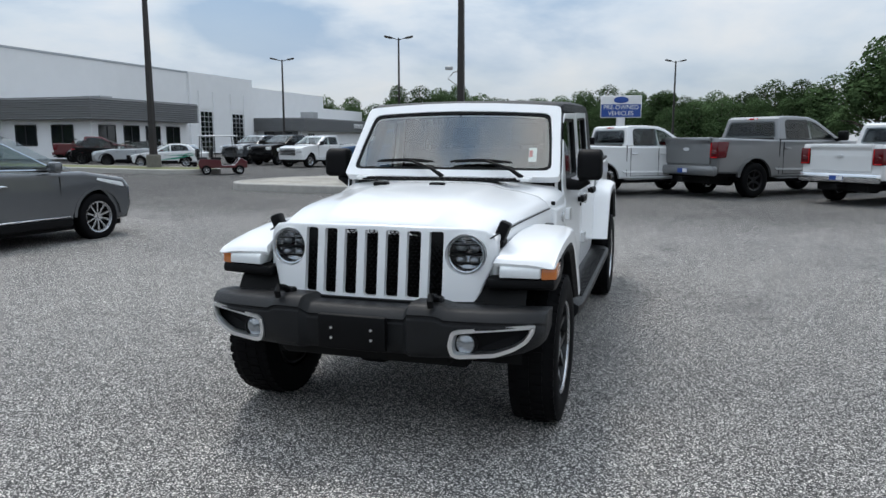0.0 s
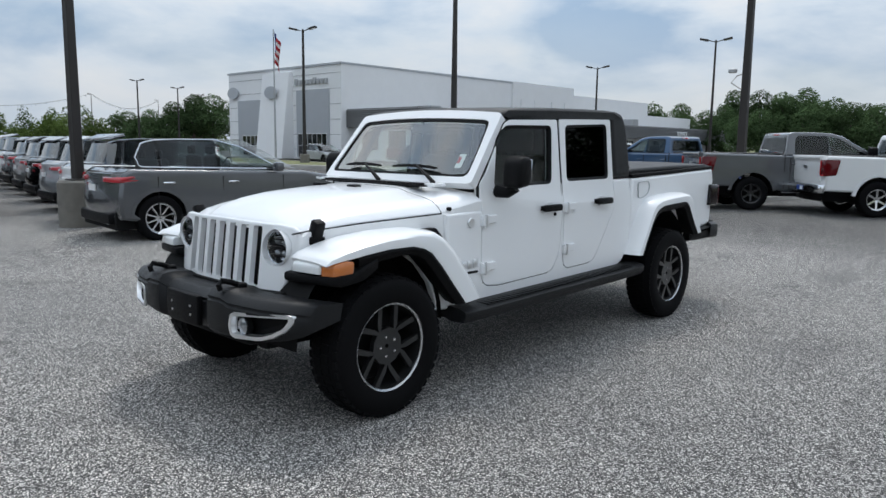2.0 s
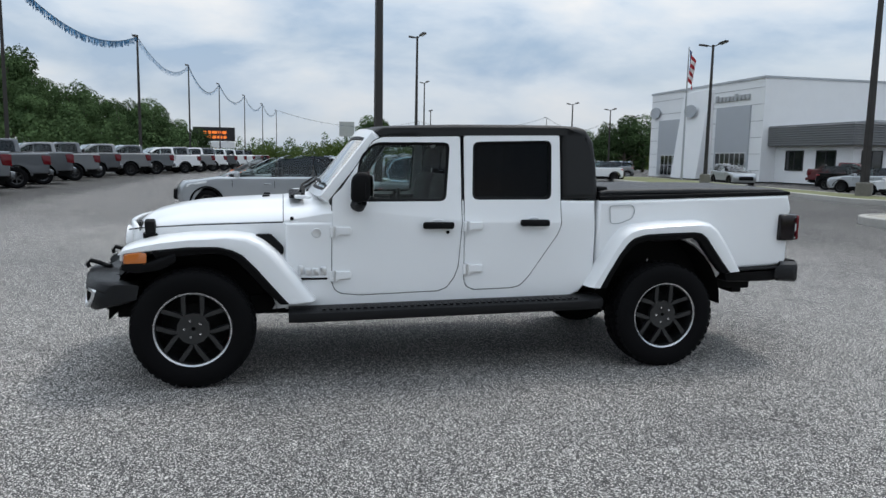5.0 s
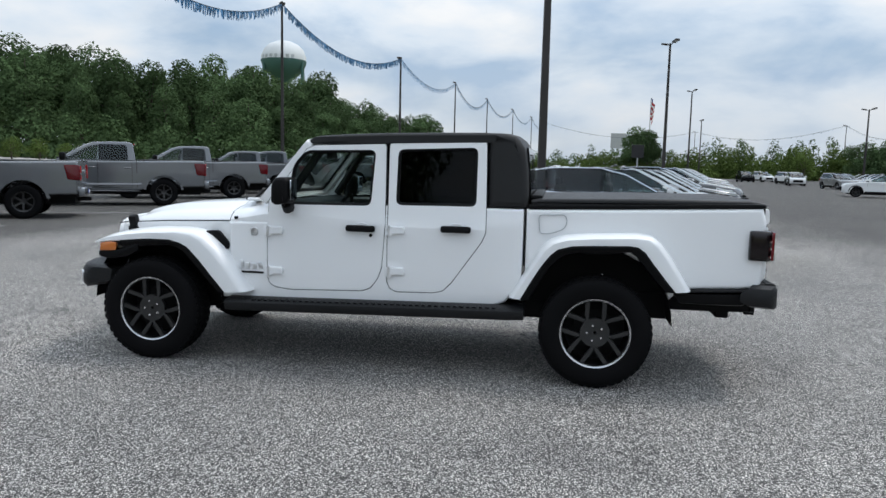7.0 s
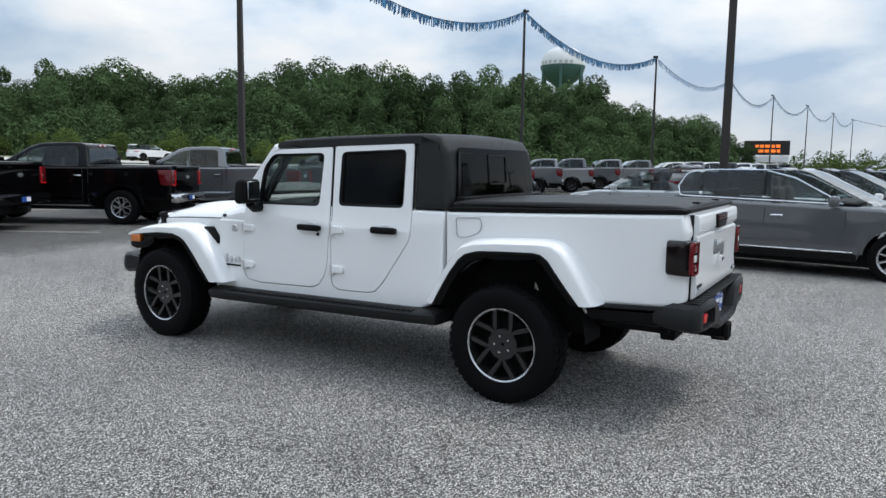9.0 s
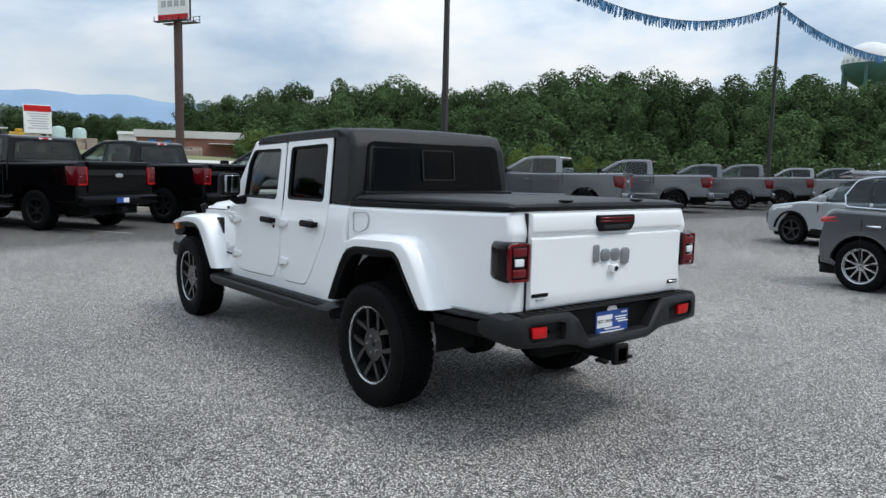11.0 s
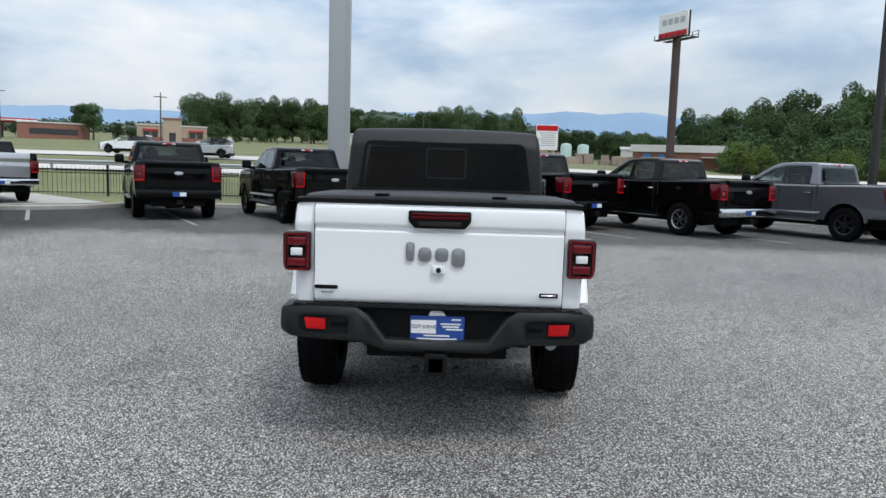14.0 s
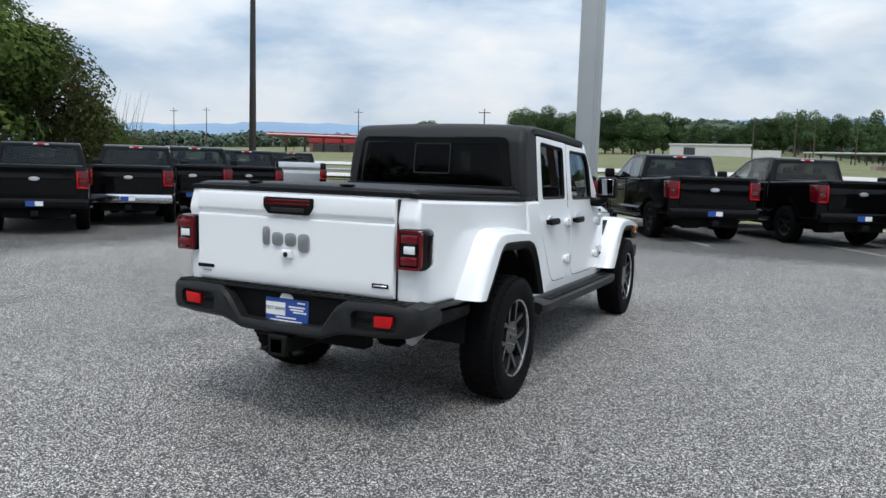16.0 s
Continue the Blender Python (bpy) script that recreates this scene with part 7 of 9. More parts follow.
box(bm, -0.115, 0.115, 4.706, 4.715, 1.236, 1.262, 0.004, 1)
part("handle_recess", bm, SEAL, gh_)
# emblem as plain rounded bars
for x0, w, z0, z1 in ((0.155, 0.046, 1.045, 1.150), (0.075, 0.072, 1.045, 1.122), (-0.015, 0.072, 1.045, 1.122), (-0.105, 0.072, 1.020, 1.122)):
    bm = bmesh.new()
    pl = rounded([(x0 - w / 2, z0), (x0 + w / 2, z0), (x0 + w / 2, z1), (x0 - w / 2, z1)], 0.030, 4)
    prism(bm, pl, 4.688, 4.706, 0.005, (), lambda t, X, Z: (X, t, Z), 2)
    part("emblem_bar", bm, SATIN_DARK, gate)
bm = bmesh.new()
box(bm, -0.034, 0.034, 4.685, 4.722, 0.980, 1.028, 0.010, 2)
cp = part("camera_pod", bm, WHITE, gate)
bm = bmesh.new()
cyl(bm, (0, 4.718, 1.004), (0, 4.728, 1.000), 0.014, n=14)
part("camera_lens", bm, SEAL, cp)
for x0, w, z0, h, mm_ in ((0.605, 0.125, 0.882, 0.020, BLACK_PL), (0.60, 0.065, 0.862, 0.016, SIGN_GREY), (-0.598, 0.100, 0.866, 0.024, BLACK_PL), (-0.598, 0.085, 0.872, 0.012, SATIN)):
    bm = bmesh.new()
    box(bm, x0 - w / 2, x0 + w / 2, 4.690, 4.703 if mm_ is not SATIN else 4.706, z0, z0 + h, 0.004, 1)
    part("badge_bar", bm, mm_, gate)

# tail lamps
for s in (-1, 1):
    tl = new("tail_lamp")
    tl.parent = TRUCK
    bm = bmesh.new()
    pl = rounded([(0.696, 0.972), (0.835, 0.972), (0.858, 0.998), (0.858, 1.160), (0.840, 1.186), (0.696, 1.186)], 0.016, 3)
    prism(bm, pl, 4.535, 4.700, 0.016, (), lambda t, X, Z: (s * (X - 0.025 * (t < 4.6) * (X > 0.8)), t - 0.06 * max(0, X - 0.80) / 0.06 * (t > 4.62), Z), 3)
    part("housing", bm, LENS_SMOKE, tl, "smoked dark lamp housing")
    fr_o = rounded([(0.700, 0.978), (0.822, 0.978), (0.836, 0.995), (0.836, 1.165), (0.822, 1.180), (0.700, 1.180)], 0.012, 3)
    bm = bmesh.new()
    fr_i = inset(fr_o, 0.012)
    loft(bm, [[(s * X, 4.690 - 0.5 * max(0, X - 0.81), Z) for X, Z in fr_o], [(s * X, 4.708 - 0.5 * max(0, X - 0.81), Z) for X, Z in fr_o], [(s * X, 4.708 - 0.5 * max(0, X - 0.81), Z) for X, Z in fr_i], [(s * X, 4.690 - 0.5 * max(0, X - 0.81), Z) for X, Z in fr_i]], True, False)
    part("red_frame", bm, RED_LAMP, tl)
    for z0, z1 in ((1.113, 1.160), (1.000, 1.045)):
        bm = bmesh.new()
        box(bm, *sorted((s * 0.718, s * 0.815)), 4.692, 4.706, z0, z1, 0.006, 2)
        part("red_block", bm, RED_LAMP, tl)
    bm = bmesh.new()
    box(bm, *sorted((s * 0.735, s * 0.800)), 4.692, 4.705, 1.058, 1.100, 0.006, 2)
    part("reverse_lens", bm, LAMPWHITE, tl)

# rear valance and bumper
bm = bmesh.new()
prism(bm, rounded([(4.03, 0.742), (4.06, 0.645), (4.25, 0.640), (4.52, 0.645), (4.56, 0.765)], 0.02, 2), -0.845, 0.845, 0.03)
part("rear_valance", bm, BLACK_PL, TRUCK)
BUMP = [(-0.862, 0.735, 0.675, 4.655), (-0.845, 0.775, 0.645, 4.71), (-0.79, 0.795, 0.625, 4.752), (-0.60, 0.795, 0.615, 4.772), (-0.43, 0.792, 0.612, 4.780), (-0.37, 0.755, 0.600, 4.782), (-0.275, 0.628, 0.566, 4.785), (0.0, 0.620, 0.563, 4.788)]
BUMP += [(-a, b, c, d) for a, b, c, d in reversed(BUMP[:-1])]
bm = bmesh.new()
rings = []
for x, zt, zb, yf in BUMP:
    rings.append([(x, yf - 0.17, zb + 0.01), (x, yf - 0.02, zb), (x, yf, zb + 0.018), (x, yf, zt - 0.025), (x, yf - 0.018, zt), (x, yf - 0.17, zt + 0.004)])
loft(bm, rings)
pk = []
for s in (-1, 1):
    p2 = rounded([(0.475, 0.648), (0.715, 0.652), (0.740, 0.675), (0.740, 0.735), (0.715, 0.752), (0.50, 0.752), (0.468, 0.735)], 0.012, 2)
    pk.append(cutter(p2, 4.735, 4.9, lambda t, X, Z: (s * X, t, Z)))
bump = part("rear_bumper", cut(raw(bm), pk), GREY_PL, TRUCK)
bm = bmesh.new()
box(bm, -0.40, 0.40, 4.62, 4.705, 0.58, 0.795)
part("bumper_centre", bm, BLACK_PL, bump)
bm = bmesh.new()
box(bm, -0.78, 0.78, 4.60, 4.742, 0.786, 0.803, 0.006, 1)
for k in range(22):
    x = -0.74 + k * 0.07
    box(bm, x, x + 0.045, 4.67, 4.735, 0.800, 0.808, 0.002, 1)
part("step_pad", bm, BLACK_PL, bump)
for s in (-1, 1):
    bm = bmesh.new()
    pl = rounded([(0.598, 0.668), (0.700, 0.672), (0.712, 0.732), (0.598, 0.730)], 0.006, 2)
    prism(bm, pl, 4.736, 4.757, 0.003, (), lambda t, X, Z: (s * X, t, Z), 2)
    part("reflector", bm, RED_BRIGHT, bump)
    bm = bmesh.new()
    box(bm, *sorted((s * 0.49, s * 0.57)), 4.73, 4.75, 0.688, 0.704, 0.004, 1)
    part("tow_slot", bm, BLACK_PL, bump)
# show plate with lettering
bm = bmesh.new()
box(bm, -0.150, 0.146, 4.703, 4.714, 0.612, 0.752, 0.006, 1)
plate = part("show_plate", bm, BLUE_DECAL, bump, "blue and white show plate")
bm = bmesh.new()
box(bm, 0.004, 0.140, 4.714, 4.717, 0.655, 0.728, 0.001, 1)
part("white_label", bm, WHITE_DECAL, plate)
flip = Matrix.Rotation(radians(180), 4, "Z") @ Matrix.Rotation(radians(90), 4, "X")
words("TEST DRIVE", 0.027, Matrix.Translation((0.072, 4.7175, 0.692)) @ flip, SEAL, plate, depth=0.001)
for x0, x1, z in ((-0.13, -0.08, 0.73), (-0.13, -0.02, 0.705), (-0.12, -0.03, 0.69), (-0.07, 0.07, 0.640), (-0.11, 0.11, 0.622), (-0.14, -0.05, 0.676)):
    bm = bmesh.new()
    box(bm, x0, x1, 4.714, 4.7165, z, z + 0.008)
    part("letter_bar", bm, WHITE_DECAL, plate)
bm = bmesh.new()
prism(bm, rounded([(-0.05, 0.752), (-0.03, 0.778), (0.03, 0.782), (0.05, 0.752)], 0.008, 2), 4.704, 4.712, 0.002, (), lambda t, X, Z: (X, t, Z), 2)
part("paper_tag", bm, WHITE_DECAL, plate)
# hitch, exhaust, spare wheel, running gear
bm = bmesh.new()
box(bm, -0.40, 0.40, 4.42, 4.52, 0.47, 0.55, 0.01, 1)
box(bm, -0.045, 0.045, 4.45, 4.80, 0.455, 0.545, 0.008, 1)
box(bm, -0.06, 0.06, 4.76, 4.80, 0.44, 0.56, 0.008, 1)
for s in (-1, 1):
    box(bm, *sorted((s * 0.09, s * 0.13)), 4.70, 4.78, 0.455, 0.475, 0.005, 1)
part("tow_hitch", bm, DARK, TRUCK)
bm = bmesh.new()
for s in (-1, 1):
    box(bm, *sorted((s * 0.42, s * 0.52)), -0.55, 3.2, 0.42, 0.56)
    box(bm, *sorted((s * 0.42, s * 0.52)), 3.2, 4.5, 0.54, 0.66)
box(bm, -0.55, 0.55, 1.0, 2.9, 0.47, 0.53)
for y in (0.62, 2.3, 3.0):
    box(bm, -0.5, 0.5, y - 0.05, y + 0.05, 0.44, 0.54)
box(bm, -0.38, 0.38, -0.35, 0.5, 0.45, 0.75)
part("chassis_frame", bm, DARK, TRUCK)
for y in (0.0, 3.487):
    ax = new("axle")
    ax.parent = TRUCK
    bm = bmesh.new()
    cyl(bm, (-0.72, y, 0.40), (0.72, y, 0.40), 0.055, n=16)
    part("axle_tube", bm, DARK, ax)
    bm = bmesh.new()
    dx = -0.18 if y < 1 else 0.0
    lathe(bm, [(0.0, -0.14), (0.10, -0.13), (0.16, -0.06), (0.16, 0.06), (0.10, 0.13), (0.0, 0.14)], 20, Matrix.Translation((dx, y, 0.39)))
    part("differential", bm, DARK, ax)
    for s in (-1, 1):
        bm = bmesh.new()
        cyl(bm, (s * 0.50, y + 0.12, 0.38), (s * 0.46, y + 0.05, 0.85), 0.035, n=12)
        part("shock_absorber", bm, SATIN if y > 1 else DARK, ax)
        bm = bmesh.new()
        cyl(bm, (s * 0.40, y, 0.45), (s * 0.40, y, 0.80), 0.065, n=14)
        part("coil_spring", bm, DARK, ax)
bm = bmesh.new()
tube(bm, [(-0.3, 0.5, 0.42), (-0.3, 2.6, 0.44), (-0.45, 2.9, 0.52), (-0.45, 3.9, 0.62), (-0.62, 4.2, 0.58), (-0.66, 4.45, 0.55)], 0.035, 10)
cyl(bm, (-0.25, 2.8, 0.46), (-0.25, 3.1, 0.46), 0.09)
part("exhaust", bm, STEEL_GALV, TRUCK)
bm = bmesh.new()
lathe(bm, [(0.20, -0.11), (0.36, -0.12), (0.39, -0.06), (0.39, 0.06), (0.36, 0.12), (0.20, 0.11)], 32, Matrix.Translation((0, 4.15, 0.66)) @ Matrix.Rotation(radians(90), 4, "Y"))
part("spare_tyre", bm, RUBBER, TRUCK)

# front bumper: a swept bar with sculpted ends
FB = [(0.0, -0.742, 0.735, 0.522), (0.255, -0.744, 0.735, 0.520), (0.268, -0.750, 0.738, 0.520), (0.295, -0.786, 0.770, 0.522), (0.315, -0.792, 0.788, 0.524), (0.425, -0.790, 0.788, 0.526), (0.455, -0.786, 0.765, 0.528), (0.48, -0.783, 0.752, 0.528), (0.56, -0.770, 0.750, 0.528), (0.72, -0.735, 0.745, 0.532), (0.85, -0.680, 0.740, 0.552), (0.915, -0.630, 0.733, 0.575), (0.945, -0.575, 0.720, 0.600)]
FB = [(a * 0.965, b + 0.022 * min(1, a / 0.5), min(c, 0.772), d - 0.012) for a, b, c, d in FB]
FBM = [(-a, b, c, d) for a, b, c, d in reversed(FB[1:])] + FB
bm = bmesh.new()
rings = []
for x, yf, zt, zb in FBM:
    h = zt - zb
    rings.append([(x, yf + 0.20, zb + 0.03), (x, yf + 0.04, zb), (x, yf + 0.008, zb + 0.03), (x, yf, zb + h * 0.32), (x, yf + 0.002, zt - 0.072), (x, yf + 0.012, zt - 0.064), (x, yf + 0.013, zt - 0.055), (x, yf + 0.004, zt - 0.046), (x, yf + 0.032, zt - 0.010), (x, yf + 0.06, zt - 0.002), (x, yf + 0.10, zt), (x, yf + 0.22, zt - 0.01)])
loft(bm, rings)
cuts = []
FOGP = [(0.480, 0.590), (0.497, 0.655), (0.530, 0.668), (0.850, 0.686), (0.872, 0.678), (0.874, 0.645), (0.845, 0.595), (0.78, 0.556), (0.70, 0.532), (0.530, 0.522), (0.495, 0.535)]
fogr = rounded(FOGP, 0.02, 3)
for s in (-1, 1):
    cuts.append(cutter(inset(fogr, 0.012), -0.9, -0.50, lambda t, X, Z: (s * X, t, Z)))
fbump = part("front_bumper", cut(raw(bm), cuts), GREY_PL, TRUCK)


def fb_y(x):
    return interp([(r[0], r[1]) for r in FB], abs(x))[0]


for s in (-1, 1):
    bm = bmesh.new()
    a, b = fogr, inset(fogr, 0.030)
    loft(bm, [[(s * X, fb_y(X) + 0.012, Z) for X, Z in a], [(s * X, fb_y(X) - 0.006, Z) for X, Z in inset(a, 0.003)], [(s * X, fb_y(X) - 0.007, Z) for X, Z in inset(a, 0.022)], [(s * X, fb_y(X) + 0.025, Z) for X, Z in b]], True, False)
    part("fog_surround", bm, SATIN, fbump, "satin silver fog lamp surround")
    bm = bmesh.new()
    rows = [[(s * X, fb_y(X) + 0.05, Z) for X, Z in inset(fogr, 0.012)]]
    vs = [bm.verts.new(p) for p in rows[0]]
    bm.faces.new(vs)
    part("fog_panel", bm, BLACK_PL, fbump)
    bm = bmesh.new()
    xf = 0.560
    M = Matrix.Translation((s * xf, fb_y(xf) + 0.028, 0.592)) @ Matrix.Rotation(radians(-90), 4, "Z")
    lathe(bm, [(0.058, -0.02), (0.058, 0.010), (0.050, 0.014), (0.046, 0.004)], 28, M)
    fg = part("fog_lamp", bm, BLACK_PL, fbump)
    bm = bmesh.new()
    lathe(bm, [(0.047, 0.006), (0.035, 0.014), (0.0, 0.019)], 24, M)
    part("fog_lens", bm, LENS_PROJ, fg)
    # tow hook
    bm = bmesh.new()
    tube(bm, [(s * 0.40, -0.60, 0.76), (s * 0.40, -0.69, 0.80), (s * 0.40, -0.745, 0.815), (s * 0.40, -0.765, 0.795), (s * 0.40, -0.755, 0.765)], 0.016, 8)
    box(bm, *sorted((s * 0.375, s * 0.425)), -0.66, -0.60, 0.74, 0.79, 0.008, 1)
    part("tow_hook", bm, BLACK_PL, fbump)
bm = bmesh.new()
box(bm, -0.178, 0.178, -0.775, -0.738, 0.528, 0.700, 0.010, 2)
pb = part("plate_bracket", bm, BLACK_PL, fbump)
for x in (-0.105, 0.105):
    for z in (0.585, 0.635):
        bm = bmesh.new()
        cyl(bm, (x, -0.773, z), (x, -0.780, z), 0.007, n=10)
        part("bolt", bm, SATIN, pb)
bm = bmesh.new()
prism(bm, rounded([(-0.70, 0.54), (-0.62, 0.44), (-0.35, 0.42), (-0.2, 0.46), (-0.2, 0.56)], 0.02, 2), -0.46, 0.46, 0.03)
part("skid_plate", bm, DARK, TRUCK)
bm = bmesh.new()
box(bm, -0.60, 0.60, -0.56, -0.44, 0.52, 0.74)
for s in (-1, 1):
    box(bm, *sorted((s * 0.50, s * 0.86)), -0.58, -0.36, 0.60, 0.70, 0.02, 1)
part("bumper_support", bm, DARK, TRUCK)

# side steps
for s in (-1, 1):
    bm = bmesh.new()
    rings = []
    for y, k in ((0.632, 0.90), (0.70, 0.98), (0.78, 1.0), (1.6, 1.0), (2.4, 1.0), (2.84, 1.0), (2.91, 0.97), (2.965, 0.90)):
        dz = (y - 0.75) * 0.0185
        w = 0.76 + 0.195 * k
        rings.append([(s * 0.70, y, 0.475 + dz), (s * 0.72, y, 0.525 + dz), (s * 0.80, y, 0.528 + dz), (s * (w - 0.03), y, 0.518 + dz), (s * w, y, 0.502 + dz), (s * w, y, 0.465 + dz), (s * (w - 0.02), y, 0.435 + dz), (s * 0.80, y, 0.432 + dz)])
    loft(bm, rings)
    stp = part("side_step", bm, GREY_PL, TRUCK)
    bm = bmesh.new()
    for k in range(40):
        y = 0.86 + k * 0.048
        dz = (y - 0.75) * 0.0185
        box(bm, *sorted((s * 0.825, s * 0.935)), y, y + 0.026, 0.518 + dz, 0.526 + dz)
    part("tread_pad", bm, BLACK_PL, stp)
    bm = bmesh.new()
    box(bm, *sorted((s * 0.70, s * 0.775)), 0.65, 2.80, 0.44, 0.52)
    part("rocker_guard", bm, DARK, TRUCK)

# hardtop
TOP = [(1.238, 1.745), (1.242, 1.772), (1.275, 1.792), (1.33, 1.806), (1.55, 1.822), (1.87, 1.836), (2.30, 1.846), (2.62, 1.850), (2.79, 1.845), (2.86, 1.828), (2.905, 1.795), (2.945, 1.735), (2.968, 1.58), (2.982, 1.36), (2.975, 1.291), (2.665, 1.289), (2.656, 1.783), (1.88, 1.766), (1.50, 1.748)]


def top_shape(x, y, z):
    u = x / 0.80
    if z > 1.70:
        z = z + 0.018 * (1 - u * u) - 0.004
    k = sx(min(z, 1.80)) / 0.80
    if y < 1.4:
        k *= 1 - 0.03 * (1.4 - y) / 0.22
        y -= 0.045 * (1 - u * u)
    if y > 2.86:
        y -= 0.02 * u ** 4
    return (x * k, y, z)


bm = bmesh.new()
prism(bm, TOP, -0.803, 0.803, 0.050, (-0.6, -0.3, 0, 0.3, 0.6), None, 4)
cuts = []
bm2 = bmesh.new()
prism(bm2, [(1.28, 1.60), (1.30, 1.755), (1.87, 1.79), (2.62, 1.80), (2.84, 1.79), (2.90, 1.70), (2.93, 1.2), (1.3, 1.2)], -0.70, 0.70, 0.0)
cuts.append(raw(bm2))
RW = rounded([(-0.672, 1.325), (0.672, 1.325), (0.612, 1.750), (-0.612, 1.750)], 0.055, 4)
cuts.append(cutter(inset(RW, 0.03), 2.80, 3.10, lambda t, X, Z: (X, t, Z)))
bm = cut(raw(bm), cuts, True)
bend(bm, top_shape, xs=(-0.45, -0.15, 0.15, 0.45), ys=(1.4, 2.86), zs=(1.70,))
top = part("hardtop", bm, HARDTOP, TRUCK, "black grained removable hardtop")


def back_y(z):
    return interp([(1.291, 2.980), (1.36, 2.984), (1.58, 2.970), (1.735, 2.948), (1.80, 2.915)], z)[0]


bm = bmesh.new()
loft(bm, [[(X, back_y(Z) - 0.012, Z) for X, Z in RW], [(X, back_y(Z) + 0.003, Z) for X, Z in RW]])
rg = part("rear_window", bm, GLASS_TINT, top)
bm = bmesh.new()
RWI = inset(RW, 0.045)
loft(bm, [[(X, back_y(Z) - 0.002, Z) for X, Z in RW], [(X, back_y(Z) - 0.002, Z) for X, Z in RWI], [(X, back_y(Z) - 0.09, Z) for X, Z in RWI], [(X, back_y(Z) - 0.09, Z) for X, Z in RW]], True, False)
part("black_border", bm, SEAL, top)
rg.visible_shadow = False
bm = bmesh.new()
sl = rounded([(-0.165, 1.470), (0.145, 1.470), (0.145, 1.702), (-0.165, 1.702)], 0.02, 3)
si = inset(sl, 0.010)
loft(bm, [[(X, back_y(Z) + 0.002, Z) for X, Z in sl], [(X, back_y(Z) + 0.007, Z) for X, Z in sl], [(X, back_y(Z) + 0.007, Z) for X, Z in si], [(X, back_y(Z) + 0.002, Z) for X, Z in si]], True, False)
part("slider_frame", bm, SEAL, top)
bm = bmesh.new()
box(bm, -0.69, 0.69, 2.955, 3.00, 1.292, 1.322, 0.008, 2)
part("window_sill_trim", bm, BLACK_PL, top)
bm = bmesh.new()
rows = []
for i in range(13):
    u = -0.96 + 1.92 * i / 12
    p = top_shape(u * 0.80, 1.872, 1.836)
    rows.append([(p[0], p[1] - 0.005, p[2] + 0.0025), (p[0], p[1] + 0.005, p[2] + 0.0025)])
loft(bm, rows, closed=False)
part("panel_seam", bm, SEAL, top)

# mirrors
for s in (-1, 1):
    mr = new("door_mirror")
    mr.parent = TRUCK
    bm = bmesh.new()
    pl = rounded([(1.065, 1.295), (1.095, 1.270), (1.190, 1.285), (1.205, 1.32), (1.203, 1.455), (1.180, 1.480), (1.11, 1.482), (1.070, 1.440)], 0.03, 3)
    prism(bm, pl, s * 0.850, s * 1.018, 0.030, (s * 0.9, s * 0.96), lambda x, y, z: (x, y - 0.02 * (abs(x) - 0.85) / 0.17, z), 3)
    part("mirror_shell", bm, BLACK_PL, mr)
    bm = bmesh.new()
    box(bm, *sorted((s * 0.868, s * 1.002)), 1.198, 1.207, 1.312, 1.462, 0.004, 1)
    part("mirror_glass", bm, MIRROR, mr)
    bm = bmesh.new()
    tube(bm, [(s * 0.775, 1.11, 1.245), (s * 0.86, 1.125, 1.235), (s * 0.915, 1.135, 1.27), (s * 0.92, 1.135, 1.31)], [0.045, 0.036, 0.036, 0.03], 10)
    part("mirror_arm", bm, BLACK_PL, mr)

# wheels
for y in (0.0, 3.487):
    for s in (-1, 1):
        wheel_parts(TRUCK, s * 0.815, y, 0.407, 0.255, s, RIMGREY, RIMCUT, 5, 0.635, True)

# ---- its cabin ----
bm = bmesh.new()
box(bm, -0.69, 0.69, 0.99, 2.86, 0.598, 0.64)
part("cabin_floor", bm, INTERIOR, TRUCK)
bm = bmesh.new()
prism(bm, rounded([(0.94, 0.70), (0.93, 1.275), (1.05, 1.290), (1.20, 1.265), (1.24, 1.16), (1.18, 0.95), (1.05, 0.70)], 0.03, 3), -0.70, 0.70, 0.02)
part("dashboard", bm, INTERIOR, TRUCK)
bm = bmesh.new()
box(bm, -0.14, 0.16, 1.235, 1.26, 1.08, 1.25, 0.01, 2)
part("display_screen", bm, SEAL, TRUCK)
sw = new("steering_wheel")
sw.parent = TRUCK
sw.matrix_basis = Matrix.Translation((0.36, 1.40, 1.165)) @ Matrix.Rotation(radians(-24), 4, "X")
bm = bmesh.new()
ring = [(0.185 * math.cos(2 * math.pi * k / 28), 0.0, 0.185 * math.sin(2 * math.pi * k / 28)) for k in range(29)]
tube(bm, ring, 0.016, 8)
part("wheel_rim", bm, INTERIOR, sw)
bm = bmesh.new()
box(bm, -0.18, 0.18, -0.015, 0.015, -0.03, 0.03, 0.01, 1)
box(bm, -0.03, 0.03, -0.015, 0.015, -0.18, 0.0, 0.01, 1)
box(bm, -0.075, 0.075, -0.02, 0.03, -0.07, 0.07, 0.02, 2)
cyl(bm, (0, 0, 0), (0, -0.25, -0.05), 0.04)
part("wheel_hub", bm, GREY_PL, sw)


